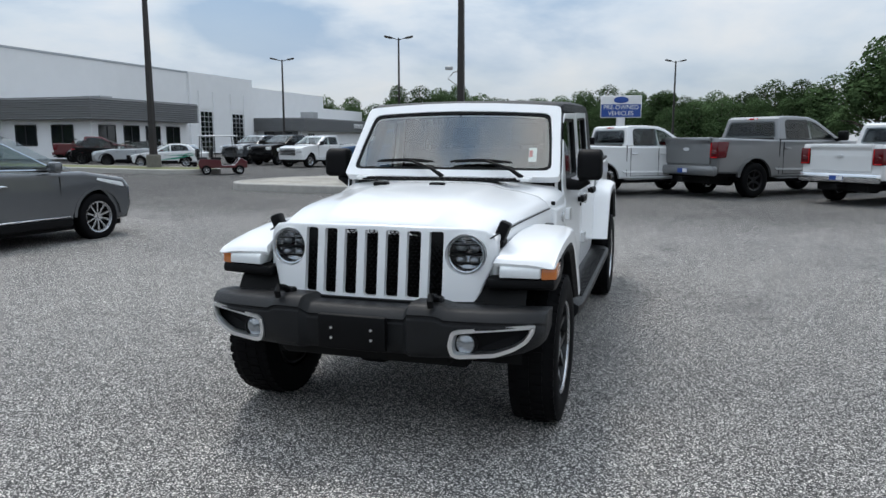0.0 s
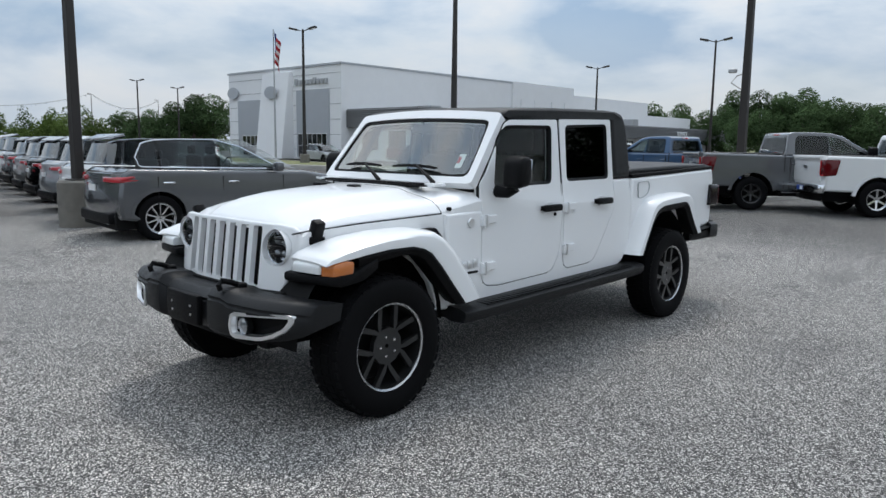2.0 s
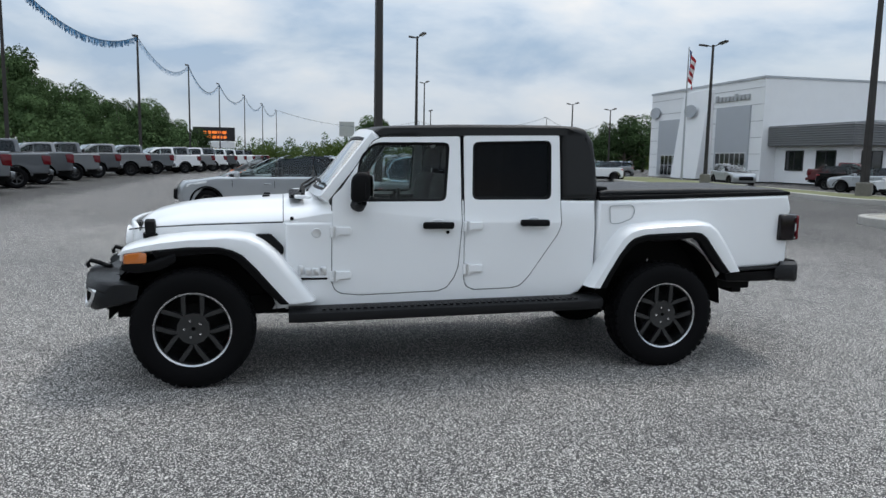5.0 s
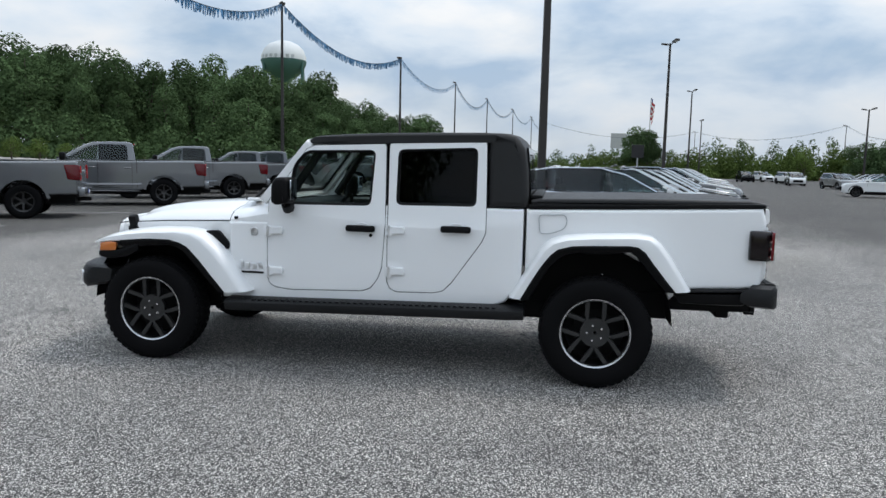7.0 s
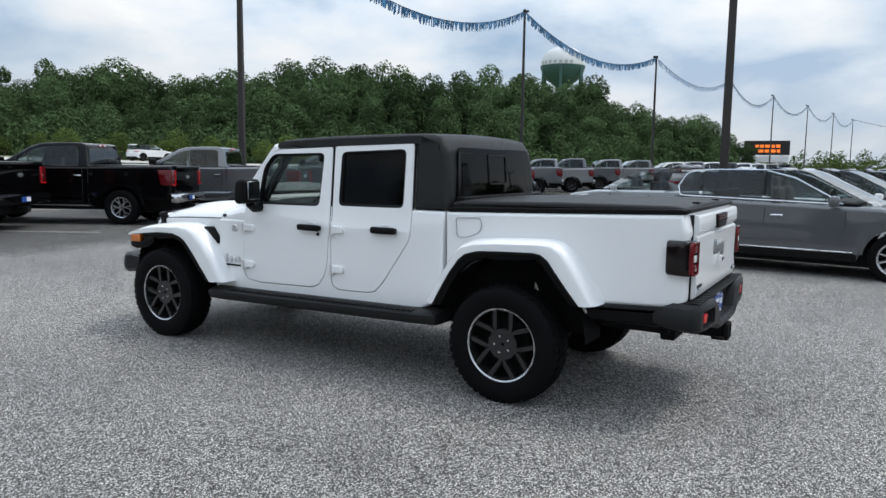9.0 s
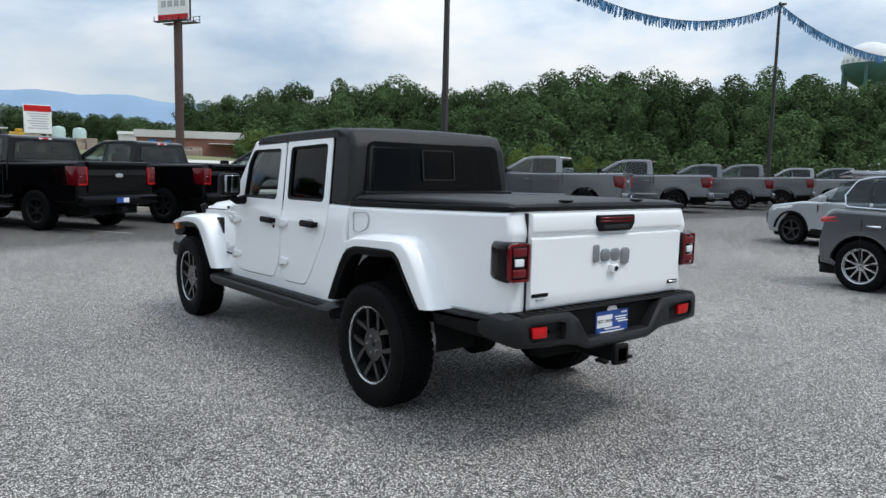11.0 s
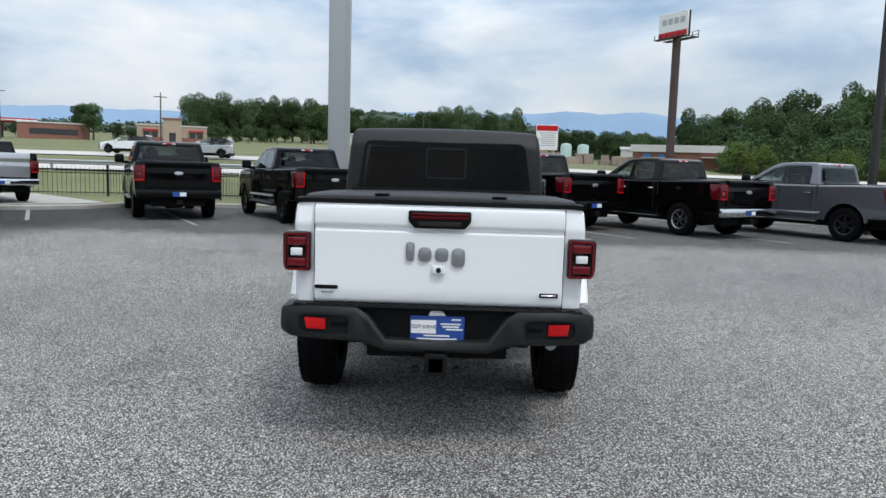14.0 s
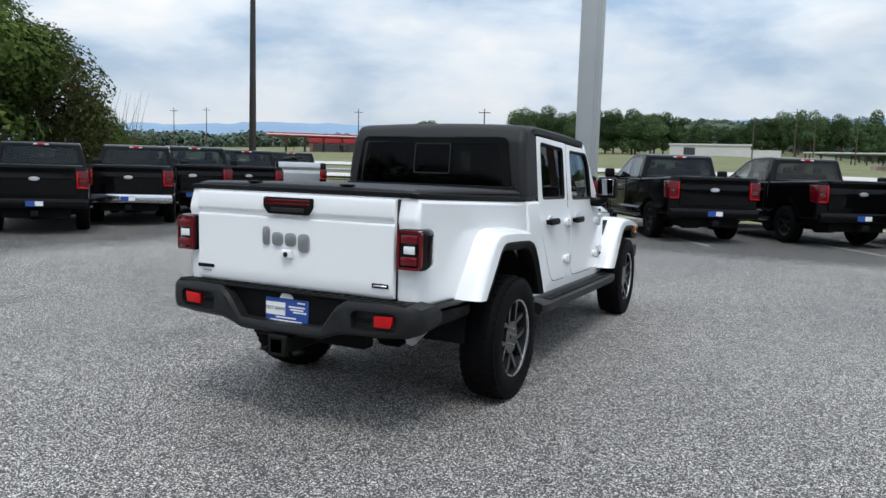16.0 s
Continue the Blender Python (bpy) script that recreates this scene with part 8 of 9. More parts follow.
def seat(x, y, w, name="seat"):
    st_ = new(name)
    st_.parent = TRUCK
    bm = bmesh.new()
    prism(bm, rounded([(y - 0.50, 0.84), (y - 0.50, 0.97), (y - 0.40, 1.0), (y, 0.95), (y + 0.02, 0.80), (y - 0.3, 0.78)], 0.04, 3), x - w / 2, x + w / 2, 0.04)
    part("seat_cushion", bm, SEATCLOTH, st_)
    bm = bmesh.new()
    prism(bm, rounded([(y - 0.10, 0.90), (y - 0.02, 1.42), (y + 0.03, 1.47), (y + 0.12, 1.45), (y + 0.13, 1.3), (y + 0.06, 0.88)], 0.04, 3), x - w / 2, x + w / 2, 0.05)
    part("backrest", bm, SEATCLOTH, st_)
    n = 1 if w < 0.7 else 2
    for k in range(n):
        cx = x if n == 1 else x + (k - 0.5) * w * 0.55
        bm = bmesh.new()
        prism(bm, rounded([(y + 0.03, 1.50), (y + 0.04, 1.66), (y + 0.10, 1.68), (y + 0.14, 1.64), (y + 0.13, 1.50)], 0.03, 3), cx - 0.12, cx + 0.12, 0.03)
        for dx in (-0.05, 0.05):
            cyl(bm, (cx + dx, y + 0.08, 1.42), (cx + dx, y + 0.085, 1.53), 0.007, n=8)
        part("head_rest", bm, SEATCLOTH, st_)


SEATCLOTH = mat("seat_black_cloth", (0.028, 0.028, 0.030), 0.85, vary=0.2, scale=30, bump=0.3, bump_scale=200)
seat(0.36, 1.80, 0.50)
seat(-0.36, 1.80, 0.50)
seat(0.0, 2.62, 1.24, "rear_bench")
bm = bmesh.new()
box(bm, -0.11, 0.11, 1.25, 1.85, 0.64, 0.98, 0.03, 2)
part("centre_console", bm, INTERIOR, TRUCK)
for s in (-1, 1):
    bm = bmesh.new()
    tube(bm, [(s * 0.66, 1.05, 1.30), (s * 0.63, 1.32, 1.70), (s * 0.62, 1.9, 1.755), (s * 0.62, 2.6, 1.76), (s * 0.64, 2.80, 1.6), (s * 0.66, 2.84, 1.25)], 0.038, 8)
    tube(bm, [(s * 0.69, 1.89, 0.7), (s * 0.67, 1.89, 1.35), (s * 0.63, 1.89, 1.76)], 0.04, 8)
    part("sport_bar", bm, INTERIOR, TRUCK)
    for y0, y1 in ((1.0, 1.86), (1.92, 2.60)):
        bm = bmesh.new()
        box(bm, *sorted((s * 0.69, s * 0.735)), y0, y1, 0.68, 1.25, 0.02, 2)
        part("door_card", bm, INTERIOR, TRUCK)
bm = bmesh.new()
tube(bm, [(-0.62, 2.55, 1.765), (0.62, 2.55, 1.765)], 0.035, 8)
tube(bm, [(-0.62, 1.89, 1.765), (0.62, 1.89, 1.765)], 0.035, 8)
part("cross_bar", bm, INTERIOR, TRUCK)
bm = bmesh.new()
box(bm, -0.12, 0.12, 1.19, 1.22, 1.63, 1.70, 0.015, 2)
cyl(bm, (0, 1.20, 1.69), (0, 1.17, 1.75), 0.01, n=8)
part("rear_view_mirror", bm, INTERIOR, TRUCK)

# ---- trees ----
def leaf_cloud(name, lobes, count, size, material, seed, droop=0.2):
    """A crown: many small folded leaf clumps over rough lobes (centre, radii)."""
    rng = np.random.default_rng(seed)
    vol = np.array([r[0] * r[1] * r[2] for _, r in lobes])
    pick = rng.choice(len(lobes), count, p=vol / vol.sum())
    c = np.array([l[0] for l in lobes])[pick]
    r = np.array([l[1] for l in lobes])[pick]
    d = rng.normal(size=(count, 3))
    d /= np.linalg.norm(d, axis=1)[:, None]
    rad = rng.uniform(0.55, 1.0, count) ** 0.5 * (1 + 0.05 * rng.normal(size=count))
    p = c + d * r * rad[:, None]
    nrm = d + rng.normal(scale=0.42, size=(count, 3)) + np.array([0, 0, 0.45])
    nrm /= np.linalg.norm(nrm, axis=1)[:, None]
    ref = rng.normal(size=(count, 3))
    u = np.cross(nrm, ref)
    u /= np.linalg.norm(u, axis=1)[:, None]
    v = np.cross(nrm, u)
    s = (size * rng.uniform(0.55, 1.35, count))[:, None]
    a, b, e = p - u * s - nrm * s * droop, p + v * s * 1.1, p + u * s * rng.uniform(0.5, 1.0, count)[:, None]
    verts = np.stack([a, b, e], 1).reshape(-1, 3)
    faces = np.arange(count * 3).reshape(-1, 3)
    me = bpy.data.meshes.new(name)
    me.from_pydata(verts.tolist(), [], faces.tolist())
    me.materials.append(material)
    return me


def tree(seed, material, h=10.0, w=3.2, leaves=1500, size=0.34, low=0.18, label="broad green tree at the edge of the woods", group="trees of the woods", name="tree", core=True, m=None):
    """A tapered trunk with limbs and a crown of clumps. Base at the origin."""
    rng = random.Random(seed)
    t = thing(name, label, "tree", group, m)
    bm = bmesh.new()
    lean_ = rng.uniform(-0.03, 0.03) * h
    tube(bm, [(0, 0, -0.3), (lean_ * 0.3, 0, h * 0.3), (lean_, 0.02 * h, h * 0.6), (lean_ * 1.2, 0.02 * h, h * 0.9)], [0.03 * h ** 0.9, 0.022 * h ** 0.9, 0.012 * h ** 0.9, 0.004 * h], 7)
    lobes = []
    for k in range(20):
        a = rng.uniform(0, 6.28)
        z = h * rng.uniform(low + 0.08, 0.86)
        q = w * rng.uniform(0.30, 0.85) * (1 - 0.55 * max(0, z / h - 0.45))
        e = Vector((q * math.cos(a), q * math.sin(a), z))
        b = Vector((lean_ * z / h, 0, z * 0.68))
        tube(bm, [b, b.lerp(e, 0.6) + Vector((0, 0, 0.03 * h)), e], [0.010 * h ** 0.9, 0.006 * h, 0.002 * h], 5)
        rr = w * rng.uniform(0.20, 0.42)
        lobes.append(((e.x, e.y, min(e.z, h - rr * 0.7)), (rr, rr, rr * rng.uniform(0.75, 1.25))))
    lobes.append(((lean_, 0, h * 0.84), (w * 0.45, w * 0.45, h * 0.15)))
    lobes.append(((0, 0, h * 0.55), (w * 0.7, w * 0.7, h * 0.25)))
    part("trunk", bm, BARK, t)
    cr = new("crown", leaf_cloud("crown", lobes, leaves, size, material, seed))
    cr.parent = t
    return t


def tree_belt(name, label, spots, material, size, per, seed):
    """A belt of trees too close together to tell apart: spots of (x, y, height, half width)."""
    rng = random.Random(seed)
    lobes = []
    for x, y, h, w in spots:
        z0 = ground_z(x, y)
        for k in range(6):
            f = (k + 0.6) / 6
            q = w * (1.05 - 0.75 * f)
            lobes.append(((x + rng.uniform(-0.6, 0.6) * q, y + rng.uniform(-0.6, 0.6) * q, z0 + h * f * 0.92), (q + 0.3, q + 0.3, h * rng.uniform(0.13, 0.2))))
    ob = new(name, leaf_cloud(name, lobes, per * len(spots), size, material, seed))
    return tagged(ob, label, "trees", kind="stuff")


def at_az(cx, cy, az, d):
    a = radians(az)
    return cx + d * math.cos(a), cy + d * math.sin(a)


def stand(src, x, y, h, h0, turn, wide=1.0):
    """A copy of a tree that is h high."""
    k = h / h0
    return copy_thing(src, Matrix.Translation((x, y, ground_z(x, y))) @ Matrix.Rotation(radians(turn), 4, "Z") @ Matrix.Diagonal((k * wide, k * wide, k, 1)))


WOODS = [tree(11 + k, LEAF, 12.0, 3.6 + 0.4 * (k % 3), 6800, 0.22, 0.06 if k % 2 else 0.16, m=pose(-60 - 3 * k, -128, ground_z(-60, -128))) for k in range(6)]
PALE = [tree(31 + k, LEAF_LIGHT, 7.0, 2.6, 3000, 0.15, 0.1, "light green young tree at the lot's far edge", "light green trees", m=pose(-150 - 4 * k, 52, 0)) for k in range(3)]
rt = random.Random(5)
# southern woods across the highway
EL_S = [(-172, 2.2), (-168, 4.0), (-165, 4.5), (-160, 6.2), (-152, 7.6), (-145, 7.1), (-138, 7.2), (-134, 7.1), (-130.6, 6.0), (-126, 6.3), (-122, 6.6), (-118, 5.8), (-114, 6.0), (-112, 6.1), (-109, 4.6), (-107, 3.6)]
for row, (rad, k0) in enumerate(((112, 0.74), (124, 0.92), (137, 1.0), (150, 1.04))):
    az = -171.0 + row
    while az < -112.5:
        e = 0
        for (a0, e0), (a1, e1) in zip(EL_S, EL_S[1:]):
            if a0 <= az <= a1:
                e = e0 + (e1 - e0) * (az - a0) / (a1 - a0)
        d = rad + rt.uniform(-5, 5)
        x, y = at_az(3, 6, az, d)
        h = d * math.tan(radians(e * k0 * rt.uniform(0.84, 1.12))) + 1.5 - ground_z(x, y)
        if h > 2.5:
            stand(rt.choice(WOODS), x, y, h, 12.0, rt.uniform(0, 360), rt.uniform(0.9, 1.2) * max(0.9, min(1.15, 11 / h)))
        az += 2.6 * 120 / rad * rt.uniform(0.8, 1.2)
# undergrowth closes the foot of the woods
spots = []
for k in range(54):
    x, y = at_az(3, 6, -170 + k * 1.08 + rt.uniform(-0.4, 0.4), 105 + rt.uniform(-2, 2))
    spots.append((x, y, rt.uniform(4.0, 6.5), 2.6))
tree_belt("undergrowth", "dense green undergrowth at the foot of the woods", spots, LEAF, 0.26, 900, 71)
# brush in front of the woods
for k in range(16):
    x, y = at_az(3, 6, -113 - k * 1.9 + rt.uniform(-0.6, 0.6), 97 + rt.uniform(-3, 3))
    stand(PALE[k % 3], x, y, rt.uniform(2.0, 4.2), 7.0, rt.uniform(0, 360), 1.5)
# northern woods behind the pickups and the showroom
for row, (rad, k0) in enumerate(((128, 0.80), (142, 0.95), (158, 1.05))):
    az = 79.0 + row
    while az < 131:
        e = 3.75 if az < 112 else 3.3
        d = rad + rt.uniform(-5, 5)
        x, y = at_az(1.5, -4, az, d)
        h = d * math.tan(radians(e * k0 * rt.uniform(0.82, 1.12))) + 1.5
        if not (-80 < x < -50 and y < 124):
            stand(rt.choice(WOODS), x, y, h, 12.0, rt.uniform(0, 360), rt.uniform(1.0, 1.35))
        az += 2.2 * 130 / rad * rt.uniform(0.8, 1.2)
for az, d, h in ((79, 88, 8.6), (76.5, 78, 11), (73.5, 72, 12.5), (70.5, 66, 12.5), (67, 66, 13), (63, 66, 13), (81, 100, 9.0)):
    x, y = at_az(1.5, -4, az, d)
    stand(rt.choice(WOODS), x, y, h, 12.0, rt.uniform(0, 360), 1.25)
# west: trees beside and beyond the showroom
for az, d, h in ((150.2, 128, 9.8), (151.6, 126, 9.6), (153.0, 128, 8.4), (154.4, 130, 7.2), (156, 132, 6.8)):
    x, y = at_az(3.3, -3.1, az, d)
    stand(rt.choice(WOODS), x, y, h, 12.0, rt.uniform(0, 360), 1.3)
for row, (rad, hh, mtl, nm) in enumerate(((172, 5.8, LEAF_LIGHT, "light green"), (186, 7.6, LEAF, "dark green"))):
    spots, az = [], 151.5 + 0.4 * row
    while az < 186:
        x, y = at_az(5.5, 1, az, rad + rt.uniform(-6, 6))
        spots.append((x, y, hh * (1.15 if az < 170 else 0.92 if az < 178 else 0.7) * rt.uniform(0.6, 1.2), rt.uniform(2.0, 3.0)))
        az += 0.62 * rt.uniform(0.7, 1.3)
    tree_belt("tree_belt", nm + " belt of bushy trees at the lot's far edge", spots, mtl, 0.30, 700, 81 + row)
for az, h in ((172.6, 10.6), (173.4, 11.4)):
    x, y = at_az(5.5, 1, az, 168)
    stand(rt.choice(WOODS), x, y, h, 12.0, rt.uniform(0, 360), 1.3)
# near trees at the south-east corner
NEAR = [tree(51, LEAF_LIGHT, 9.0, 2.8, 11000, 0.11, 0.05, "tall green tree with a loose crown beside the lot", "trees beside the lot", m=pose(21.6, -7.0, 0)),
        tree(52, LEAF_DRY, 7.0, 2.6, 8000, 0.095, 0.05, "olive green tree with thin twigs beside the lot", "trees beside the lot", m=pose(24.4, -11.4, 0))]
for src, x, y, h, h0 in ((NEAR[0], 19.8, -3.4, 9.6, 9.0), (NEAR[0], 24.5, -6.6, 10.0, 9.0), (NEAR[1], 22.9, -9.6, 6.6, 7.0), (NEAR[1], 25.6, -13.8, 4.6, 7.0), (NEAR[0], 27.5, -16.6, 4.2, 9.0), (NEAR[1], 28.6, -19.2, 3.0, 7.0)):
    stand(src, x, y, h, h0, rt.uniform(0, 360), 1.1)
# bare twigs among them
for k in range(5):
    t = thing("bare_shrub", "leafless grey shrub among the trees", "shrub", "bare shrubs", pose(25.2 + 0.8 * k, -12.6 - 1.5 * k, 0, 0, 0, 70 * k))
    bm = bmesh.new()
    for j in range(16):
        a = rt.uniform(0, 6.28)
        q = rt.uniform(0.4, 1.6)
        hh = rt.uniform(3.0, 5.2)
        tube(bm, [(0, 0, 0), (q * 0.4 * math.cos(a), q * 0.4 * math.sin(a), hh * 0.5), (q * math.cos(a), q * math.sin(a), hh)], [0.03, 0.016, 0.004], 4)
    tagged(part("twig", bm, BARK, t), kind="stuff")
# trees on the far southern rise
for az, d, e, n, spread in ((-63.3, 235, 4.0, 2, 2.2), (-66, 240, 2.6, 3, 2.0), (-74.5, 330, 5.3, 16, 9.5), (-73.5, 250, 3.0, 7, 7), (-80.5, 300, 5.2, 6, 4.0), (-91, 360, 4.9, 12, 8), (-87, 380, 4.3, 9, 8), (-99, 380, 3.6, 10, 10), (-56, 300, 2.6, 4, 8), (-110.5, 222, 5.2, 6, 6), (-104.5, 260, 3.2, 4, 4)):
    for k in range(n):
        a = az + (k + 0.5 - n / 2) / max(n, 1) * spread + rt.uniform(-0.3, 0.3)
        dd = d * rt.uniform(0.95, 1.08)
        x, y = at_az(0, 8.4, a, dd)
        h = dd * math.tan(radians(e * rt.uniform(0.88, 1.04))) + 1.5 - ground_z(x, y)
        stand(rt.choice(WOODS), x, y, max(4, h), 12.0, rt.uniform(0, 360), 1.2 if h < 18 else 0.9)


# ---- far ridges ----
def ridge(name, label, profile, d, depth, seed, material, rough, kind="structure", fuzz=0):
    """A long ridge whose crest follows (bearing, height in degrees)."""
    bm = bmesh.new()
    rows = []
    steps = 160
    a0, a1 = profile[0][0], profile[-1][0]
    tops = []
    for i in range(steps + 1):
        az = a0 + (a1 - a0) * i / steps
        e = 0
        for (p, ep), (q, eq) in zip(profile, profile[1:]):
            if p <= az <= q:
                e = ep + (eq - ep) * (az - p) / (q - p)
        e += rough * (noise.noise(Vector((az * 0.35, seed, 0))) + 0.5 * noise.noise(Vector((az * 1.1, seed, 3))))
        col = []
        for f, k in ((-1.0, -0.12), (-0.5, 0.42), (-0.18, 0.86), (0.0, 1.0), (0.6, 0.5), (1.0, -0.1)):
            x, y = at_az(0, 8, az, d + f * depth)
            col.append((x, y, 1.5 + d * math.tan(radians(e)) * k))
        tops.append(col[3])
        rows.append(col)
    loft(bm, rows, closed=False)
    ob = solo(name, bm, material, label, "hills", kind=kind)
    if fuzz:
        rng = np.random.default_rng(seed)
        lobes = [((x + 0, y, z - 3), (7, 7, 4.5)) for x, y, z in tops] + [((x * 0.93, y * 0.93, z * 0.72), (8, 8, 5)) for x, y, z in tops]
        cr = new("tree_tops", leaf_cloud("tree_tops", lobes, fuzz, 1.6, FAR_LEAF, seed))
        cr.parent = ob
        tagged(cr, kind="stuff")


# distance haze is mixed into the leaf colour
FAR_LEAF = mat("far_leaves_haze", (0.050, 0.078, 0.050), 0.9, island=0.45)
ridge("far_woods_ridge", "wooded ridge beyond the highway", [(-112, 2.6), (-104, 2.9), (-98, 3.2), (-94, 4.0), (-88, 4.2), (-82, 4.2), (-79, 3.9), (-74, 3.4), (-68, 2.7), (-60, 2.5), (-50, 2.4), (-40, 2.2)], 470, 60, 7, FAR_GREEN, 0.25, "stuff", 16000)
ridge("mountain_ridge", "mountain ridge on the horizon, coloured haze blue", [(-125, 3.2), (-112, 4.1), (-105, 4.6), (-100, 4.68), (-95, 4.45), (-90, 4.4), (-85, 4.3), (-75, 3.9), (-66, 3.6), (-62, 3.65), (-57, 3.35), (-53, 3.45), (-47, 3.1), (-38, 2.6), (-25, 2.0)], 2700, 500, 21, BLUE_FAR, 0.22)


# ---- iron fence and guard rail ----
def fence(pts):
    t = thing("iron_fence", "black iron picket fence along the grass verge", "fence")
    bm_r, bm_p = bmesh.new(), bmesh.new()
    for (x0, y0), (x1, y1) in zip(pts, pts[1:]):
        a, b = Vector((x0, y0, 0)), Vector((x1, y1, 0))
        L_ = (b - a).length
        n = max(1, round(L_ / 2.4))
        for k in range(n):
            p, q = a.lerp(b, k / n), a.lerp(b, (k + 1) / n)
            zp, zq = ground_z(p.x, p.y), ground_z(q.x, q.y)
            bm = bmesh.new()
            box(bm, p.x - 0.04, p.x + 0.04, p.y - 0.04, p.y + 0.04, zp - 0.1, zp + 1.32)
            part("post", bm, IRON, t)
            for h in (0.18, 0.98, 1.12):
                tube(bm_r, [p + Vector((0, 0, zp + h)), q + Vector((0, 0, zq + h))], 0.02, 4)
            for j in range(1, 20):
                c = p.lerp(q, j / 20)
                z = zp + (zq - zp) * j / 20
                cyl(bm_p, (c.x, c.y, z + 0.08), (c.x, c.y, z + 1.22), 0.011, n=4)
    part("rail", bm_r, IRON, t)
    tagged(part("picket", bm_p, IRON, t), kind="stuff")


fence([(-62, -23.5), (-40, -23.2), (-12, -22.6), (9.7, -22.0), (14.2, -21.4), (17.4, -20.2), (21, -18.6), (27, -15.5)])


def guard_rail(y):
    t = thing("guard_rail", "galvanised steel guard rail along the highway", "guard rail")
    bm = bmesh.new()
    rows = []
    for x in range(-160, 121, 10):
        z = ground_z(x, y)
        rows.append([(x, y + dy, z + dz) for dy, dz in ((0.0, 0.45), (0.07, 0.50), (0.07, 0.56), (0.0, 0.60), (0.07, 0.64), (0.07, 0.70), (0.0, 0.75))])
    loft(bm, rows, closed=False)
    part("beam", bm, STEEL_GALV, t)
    for x in range(-160, 121, 5):
        bm = bmesh.new()
        z = ground_z(x, y)
        box(bm, x - 0.06, x + 0.06, y - 0.16, y - 0.02, z - 0.2, z + 0.75)
        part("post", bm, STEEL_GALV, t)


guard_rail(-36.6)


# ---- places across the highway ----
BRICK = mat("brick_wall_far", (0.26, 0.12, 0.09), 0.9, vary=0.2, scale=1.2)
TAN = mat("tan_stucco", (0.42, 0.33, 0.25), 0.9, vary=0.1, scale=0.5)
RED_ROOF = mat("red_canopy", (0.38, 0.035, 0.045), 0.6, vary=0.1, scale=0.4)
METAL_ROOF = mat("pale_metal_roof", (0.55, 0.54, 0.52), 0.6, vary=0.08, scale=0.4)
BLUE_TARP = mat("blue_tarp", (0.03, 0.17, 0.42), 0.7, vary=0.15, scale=0.6)


def block(name, label, az, d, turn, parts, eye=(0, 8.4)):
    """A low building: boxes of (part, x0, x1, y0, y1, z0, z1, material) on the ground at a bearing."""
    x, y = at_az(eye[0], eye[1], az, d)
    t = thing(name, label, "building", m=pose(x, y, ground_z(x, y), 0, 0, turn))
    for nm, x0, x1, y0, y1, z0, z1, mm in parts:
        bm = bmesh.new()
        box(bm, x0, x1, y0, y1, z0 - (1.5 if z0 == 0 else 0), z1, 0.04, 1)
        part(nm, bm, mm, t)


rest = [("wall", -9.5, 9.5, -6, 6, 0, 4.2, TAN), ("tower", -2.5, 2.5, 5.5, 6.6, 0, 6.2, TAN), ("base_wall", -9.6, 9.6, -6.1, 6.1, 0, 1.0, BRICK), ("cornice", -9.7, 9.7, -6.2, 6.2, 4.2, 4.6, METAL_ROOF), ("tower_cap", -2.8, 2.8, 5.2, 6.9, 6.2, 6.6, BRICK)]
rest += [("awning", x0, x0 + 4.2, 6.0, 7.2, 2.7, 3.3, RED_ROOF) for x0 in (-8.6, 3.8)]
rest += [("window", x0, x0 + 1.6, 6.0, 6.08, 0.9, 2.6, WIN_DARK) for x0 in (-8.4, -6.2, 4.0, 6.2)] + [("door", -0.9, 0.9, 6.6, 6.68, 0, 2.4, WIN_DARK)]
block("restaurant", "tan stucco restaurant with red awnings across the highway", -68.9, 232, 22, rest)
gas = [("canopy", -19, 19, -5, 5, 4.6, 5.6, RED_ROOF), ("canopy_band", -19.1, 19.1, 4.9, 5.1, 4.9, 5.2, WHITE_DECAL)]
gas += [("column", x0, x0 + 0.7, -0.4, 0.4, 0, 4.6, BRICK) for x0 in (-17, -11, -5, 1, 7, 13)]
gas += [("pump", x0 + 0.1, x0 + 0.6, 0.6, 1.4, 0, 2.0, IRON) for x0 in (-17, -11, -5, 1, 7, 13)]
gas += [("store_wall", -10, 6, -16, -9, 0, 4.4, BRICK), ("store_fascia", -10.2, 6.2, -8.95, -8.8, 3.2, 4.8, RED_ROOF), ("store_window", -9, 5, -8.98, -8.9, 0.6, 2.8, WIN_DARK)]
block("petrol_station", "petrol station with a long red canopy across the highway", -55.6, 240, 35, gas)
block("brick_shop", "low brick shop across the highway", -61.2, 238, 30, [("wall", -9, 9, -6, 6, 0, 4.0, BRICK), ("roof", -9.2, 9.2, -6.2, 6.2, 4.0, 4.4, METAL_ROOF), ("window", -6, 6, 6, 6.1, 1, 2.6, WIN_DARK)])
barn = [("wall", -15, 15, -5, 5, 0, 3.8, BRICK), ("roof", -15.5, 15.5, -5.6, 5.6, 3.8, 5.4, METAL_ROOF), ("tarp", 1.5, 6.5, 5.05, 5.3, 0, 1.8, BLUE_TARP), ("tarp", 8, 9.2, 5.05, 5.3, 1.6, 3.4, BLUE_TARP), ("tarp", 11, 12.6, 5.05, 5.3, 1.6, 3.4, BLUE_TARP), ("lean_to", -15, 0, 5, 8, 2.6, 2.8, METAL_ROOF)]
block("long_shed", "long brick shed with pale metal roof and blue tarpaulins", -108.8, 178, -18, barn)
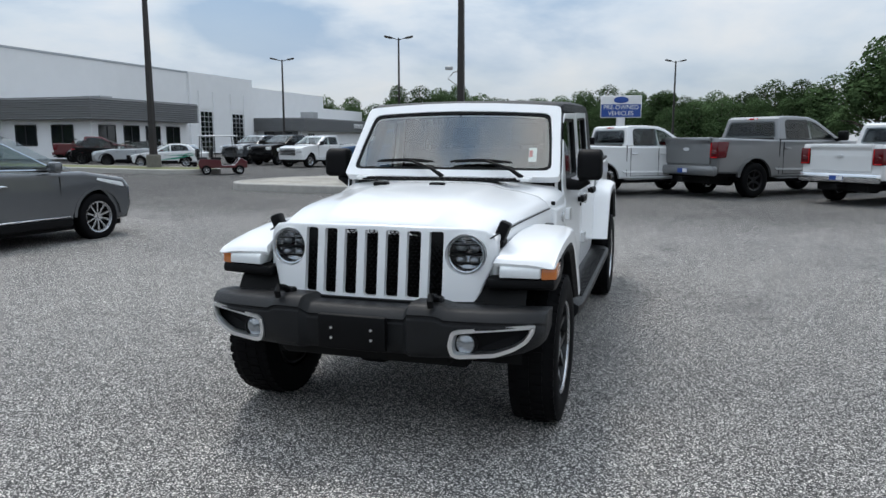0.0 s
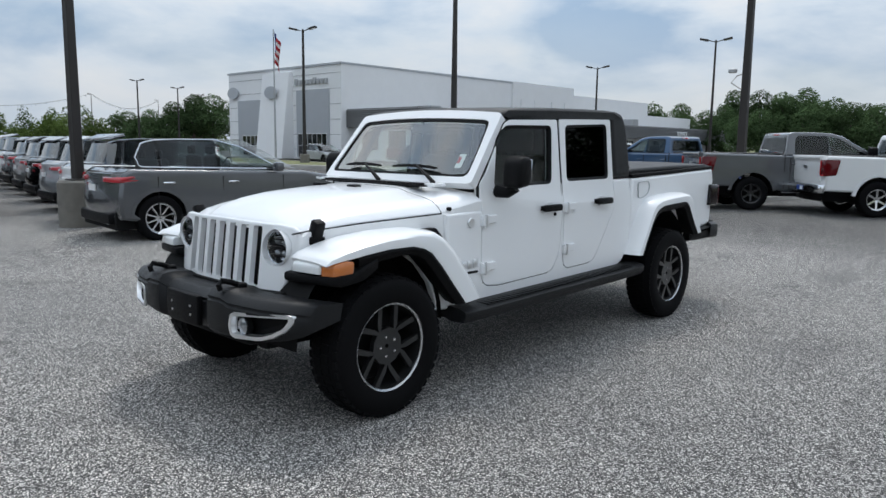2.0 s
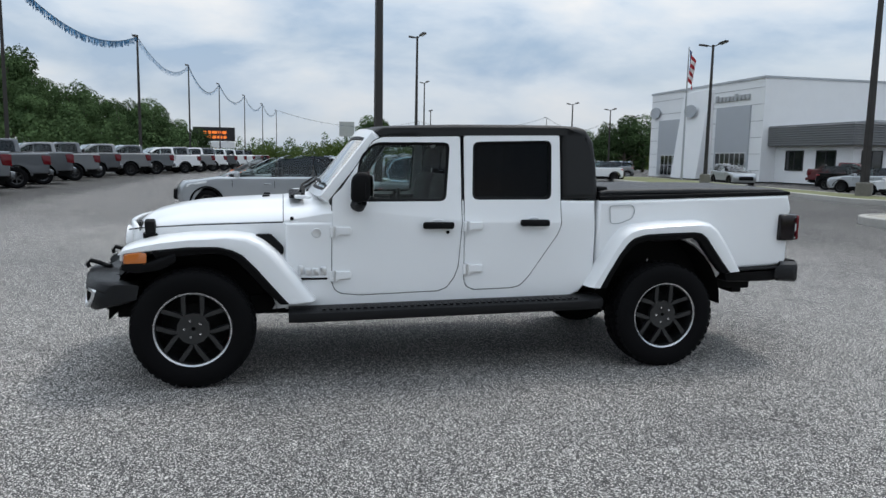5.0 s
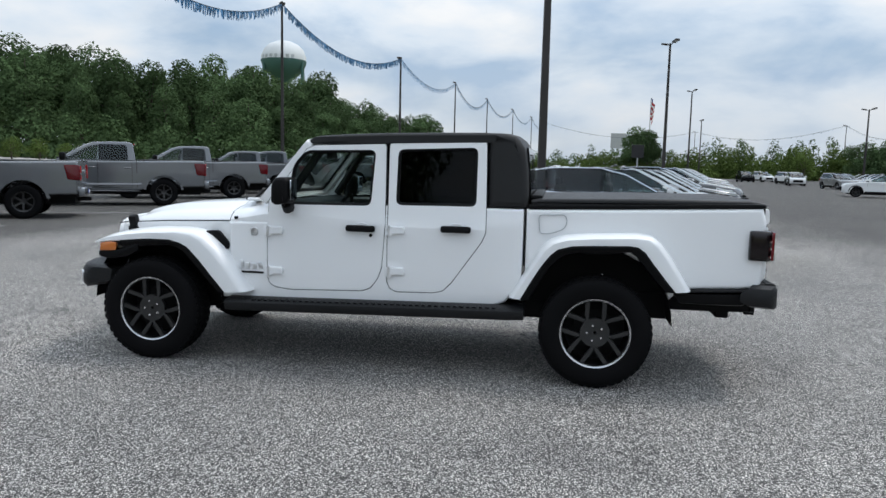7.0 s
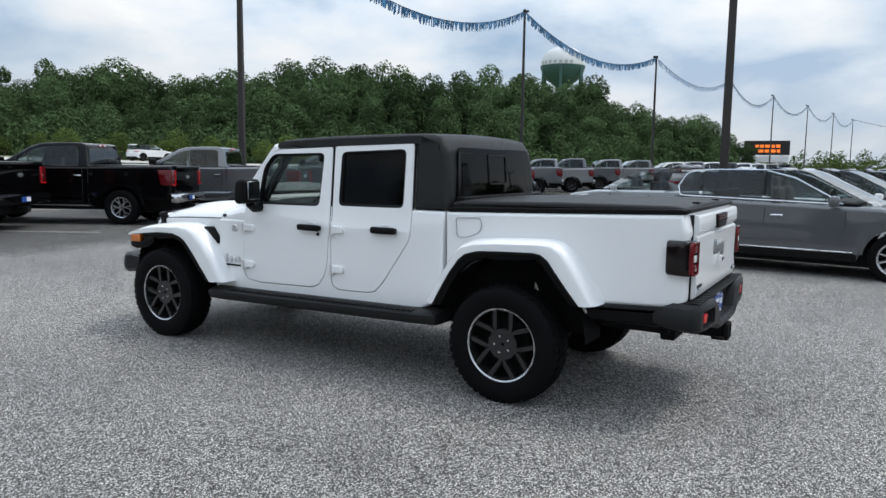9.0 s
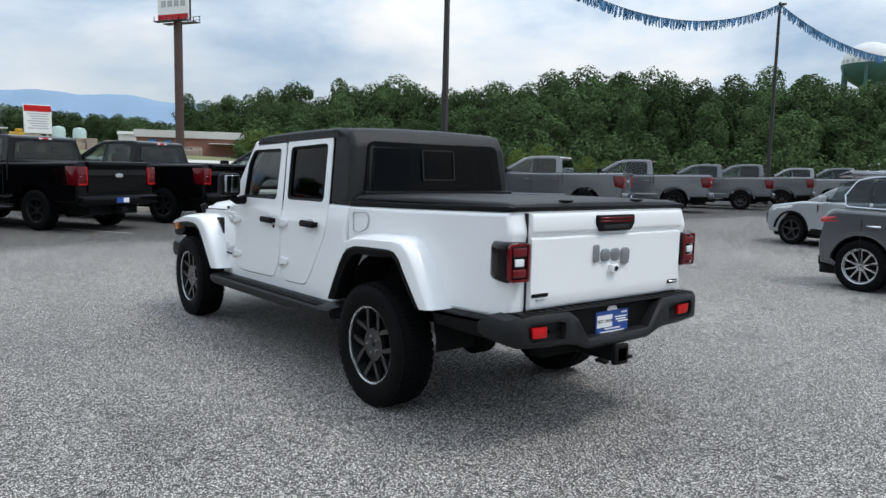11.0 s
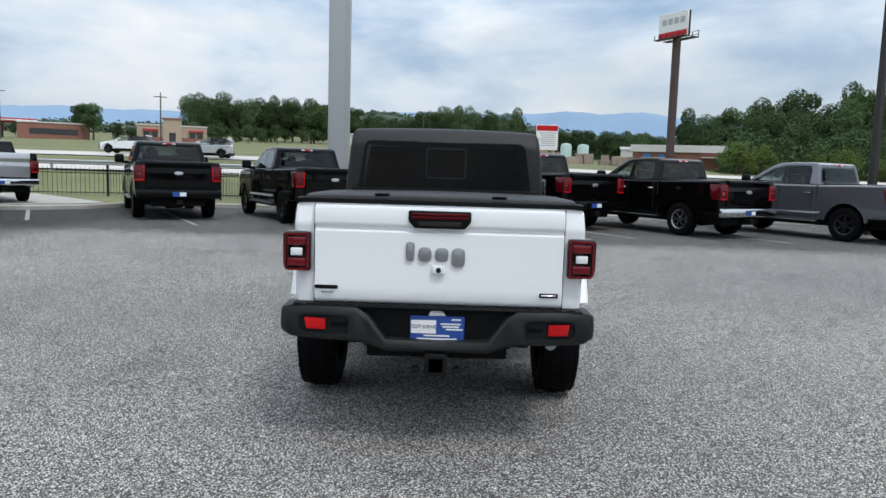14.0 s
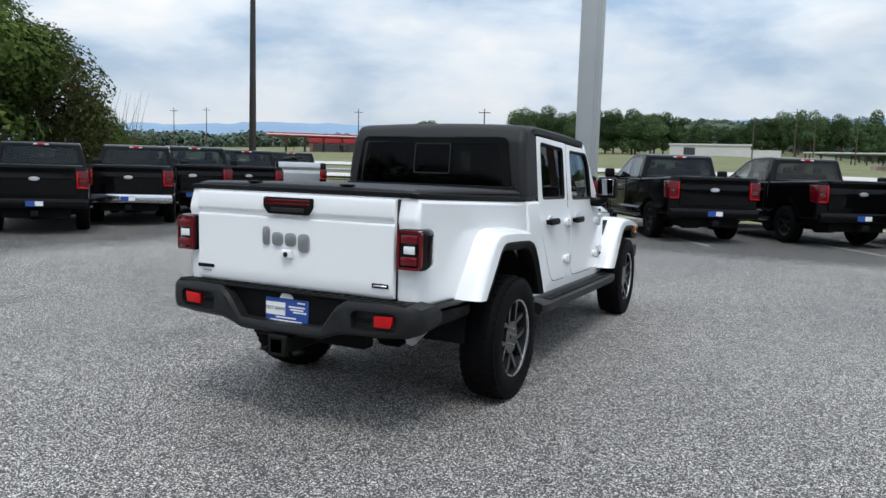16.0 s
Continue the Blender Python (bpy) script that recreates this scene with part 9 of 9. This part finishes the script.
block("white_shed", "white metal shed behind the yard", -105.2, 235, -15, [("wall", -9, 9, -5, 5, 0, 5, METAL_ROOF), ("roof", -9.3, 9.3, -5.3, 5.3, 5, 5.8, WHITE_DECAL), ("door", -1.5, 1.5, 5, 5.1, 0, 3.6, WIN_DARK)])
block("hill_workshop", "pale workshop on the far green slope", -84.6, 290, 5, [("wall", -14, 14, -5, 5, 0, 3.6, METAL_ROOF), ("roof", -14.4, 14.4, -5.4, 5.4, 3.6, 4.2, METAL_ROOF), ("door", 5, 9, 5, 5.1, 0, 2.8, WIN_DARK), ("annex", -24, -14, -4, 4, 0, 2.2, METAL_ROOF)])
block("open_shelter", "open steel shelter on the far slope", -93.5, 240, 0, [("roof", -11, 11, -4, 4, 2.8, 3.2, METAL_ROOF)] + [("post", x0, x0 + 0.3, -3, -2.7, 0, 2.8, IRON) for x0 in (-10, -6, -2, 2, 6, 10)])
for az, d in ((-98.6, 165), (-99.9, 165)):
    x, y = at_az(-0.7, 8.5, az, d)
    bm = bmesh.new()
    lathe(bm, [(0.0, -1.0), (1.25, -1.0), (1.25, 3.4), (1.0, 3.9), (0.0, 4.1)], 24, Matrix.Rotation(radians(-90), 4, "Y"))
    solo("storage_tank", bm, mat("tank_pale_green", (0.42, 0.55, 0.52), 0.5, vary=0.08, scale=0.5), "upright pale green storage tank in the yard", "tank", "storage tanks", m=pose(x, y, ground_z(x, y)))
# building stone pallets in the yard
STONE_Y = mat("yard_stone", (0.26, 0.21, 0.17), 0.9, island=0.35, vary=0.2, scale=1)
t = thing("stone_pallets", "pallets of building stone in a yard", "stone", kind="stuff")
bm = bmesh.new()
for k in range(60):
    x, y = at_az(-0.7, 8.5, -95.5 - rt.uniform(0, 12), 138 + rt.uniform(-10, 12))
    z = ground_z(x, y)
    w = rt.uniform(0.5, 1.1)
    box(bm, x - w, x + w, y - w, y + w, z - 0.2, z + rt.uniform(0.6, 1.9), 0.06, 1)
part("stacks", bm, STONE_Y, t)
# excavator, a yellow blur of shapes on the slope
x, y = at_az(-0.7, 8.5, -96.5, 200)
t = thing("excavator", "yellow excavator in the far yard", "excavator", m=pose(x, y, ground_z(x, y), 0, 0, 30))
YEL = mat("machine_yellow", (0.55, 0.32, 0.02), 0.5, vary=0.1, scale=1)
bm = bmesh.new()
box(bm, -1.4, 1.4, -1.8, 1.6, 1.0, 2.6, 0.2, 2)
box(bm, 0.2, 1.3, 0.2, 1.5, 2.6, 3.3, 0.1, 1)
part("cab", bm, YEL, t)
bm = bmesh.new()
for s in (-1, 1):
    box(bm, s * 1.3 - 0.3, s * 1.3 + 0.3, -2.0, 2.0, 0, 0.9, 0.3, 2)
part("tracks", bm, DARK, t)
bm = bmesh.new()
tube(bm, [(-0.5, 1.5, 2.2), (-0.5, 3.2, 4.4), (-0.5, 5.2, 3.2), (-0.5, 5.4, 1.2)], [0.35, 0.3, 0.22, 0.2], 6)
part("boom", bm, YEL, t)
# utility poles
for az, d, h in ((-67.9, 150, 10), (-90.2, 220, 14), (-91.4, 230, 13), (-94, 225, 13), (-57.9, 200, 12), (-46.5, 230, 13), (-44.2, 240, 13), (-87.5, 210, 11)):
    x, y = at_az(-0.7, 8.5, az, d)
    t = thing("utility_pole", "grey wooden utility pole with a cross arm", "utility pole", "utility poles", pose(x, y, ground_z(x, y), 0, 0, 20))
    bm = bmesh.new()
    cyl(bm, (0, 0, -1), (0, 0, h), 0.17, 0.11, n=8)
    part("pole", bm, BARK, t)
    bm = bmesh.new()
    box(bm, -1.2, 1.2, -0.06, 0.06, h - 0.9, h - 0.75)
    part("cross_arm", bm, BARK, t)
# traffic standing on the highway
for src, x, y, h in ((v2, -44.0, -61.5, 180), (v2, 29.5, -61.0, 0), (v2, 22.0, -61.8, 0), (v1, 20.5, -57.0, 0)):
    tagged(copy_thing(src, pose(x, y, ground_z(x, y) + 0.07, 0, 0, h + 90)), "white vehicle out on the highway", group="vehicles on the highway")
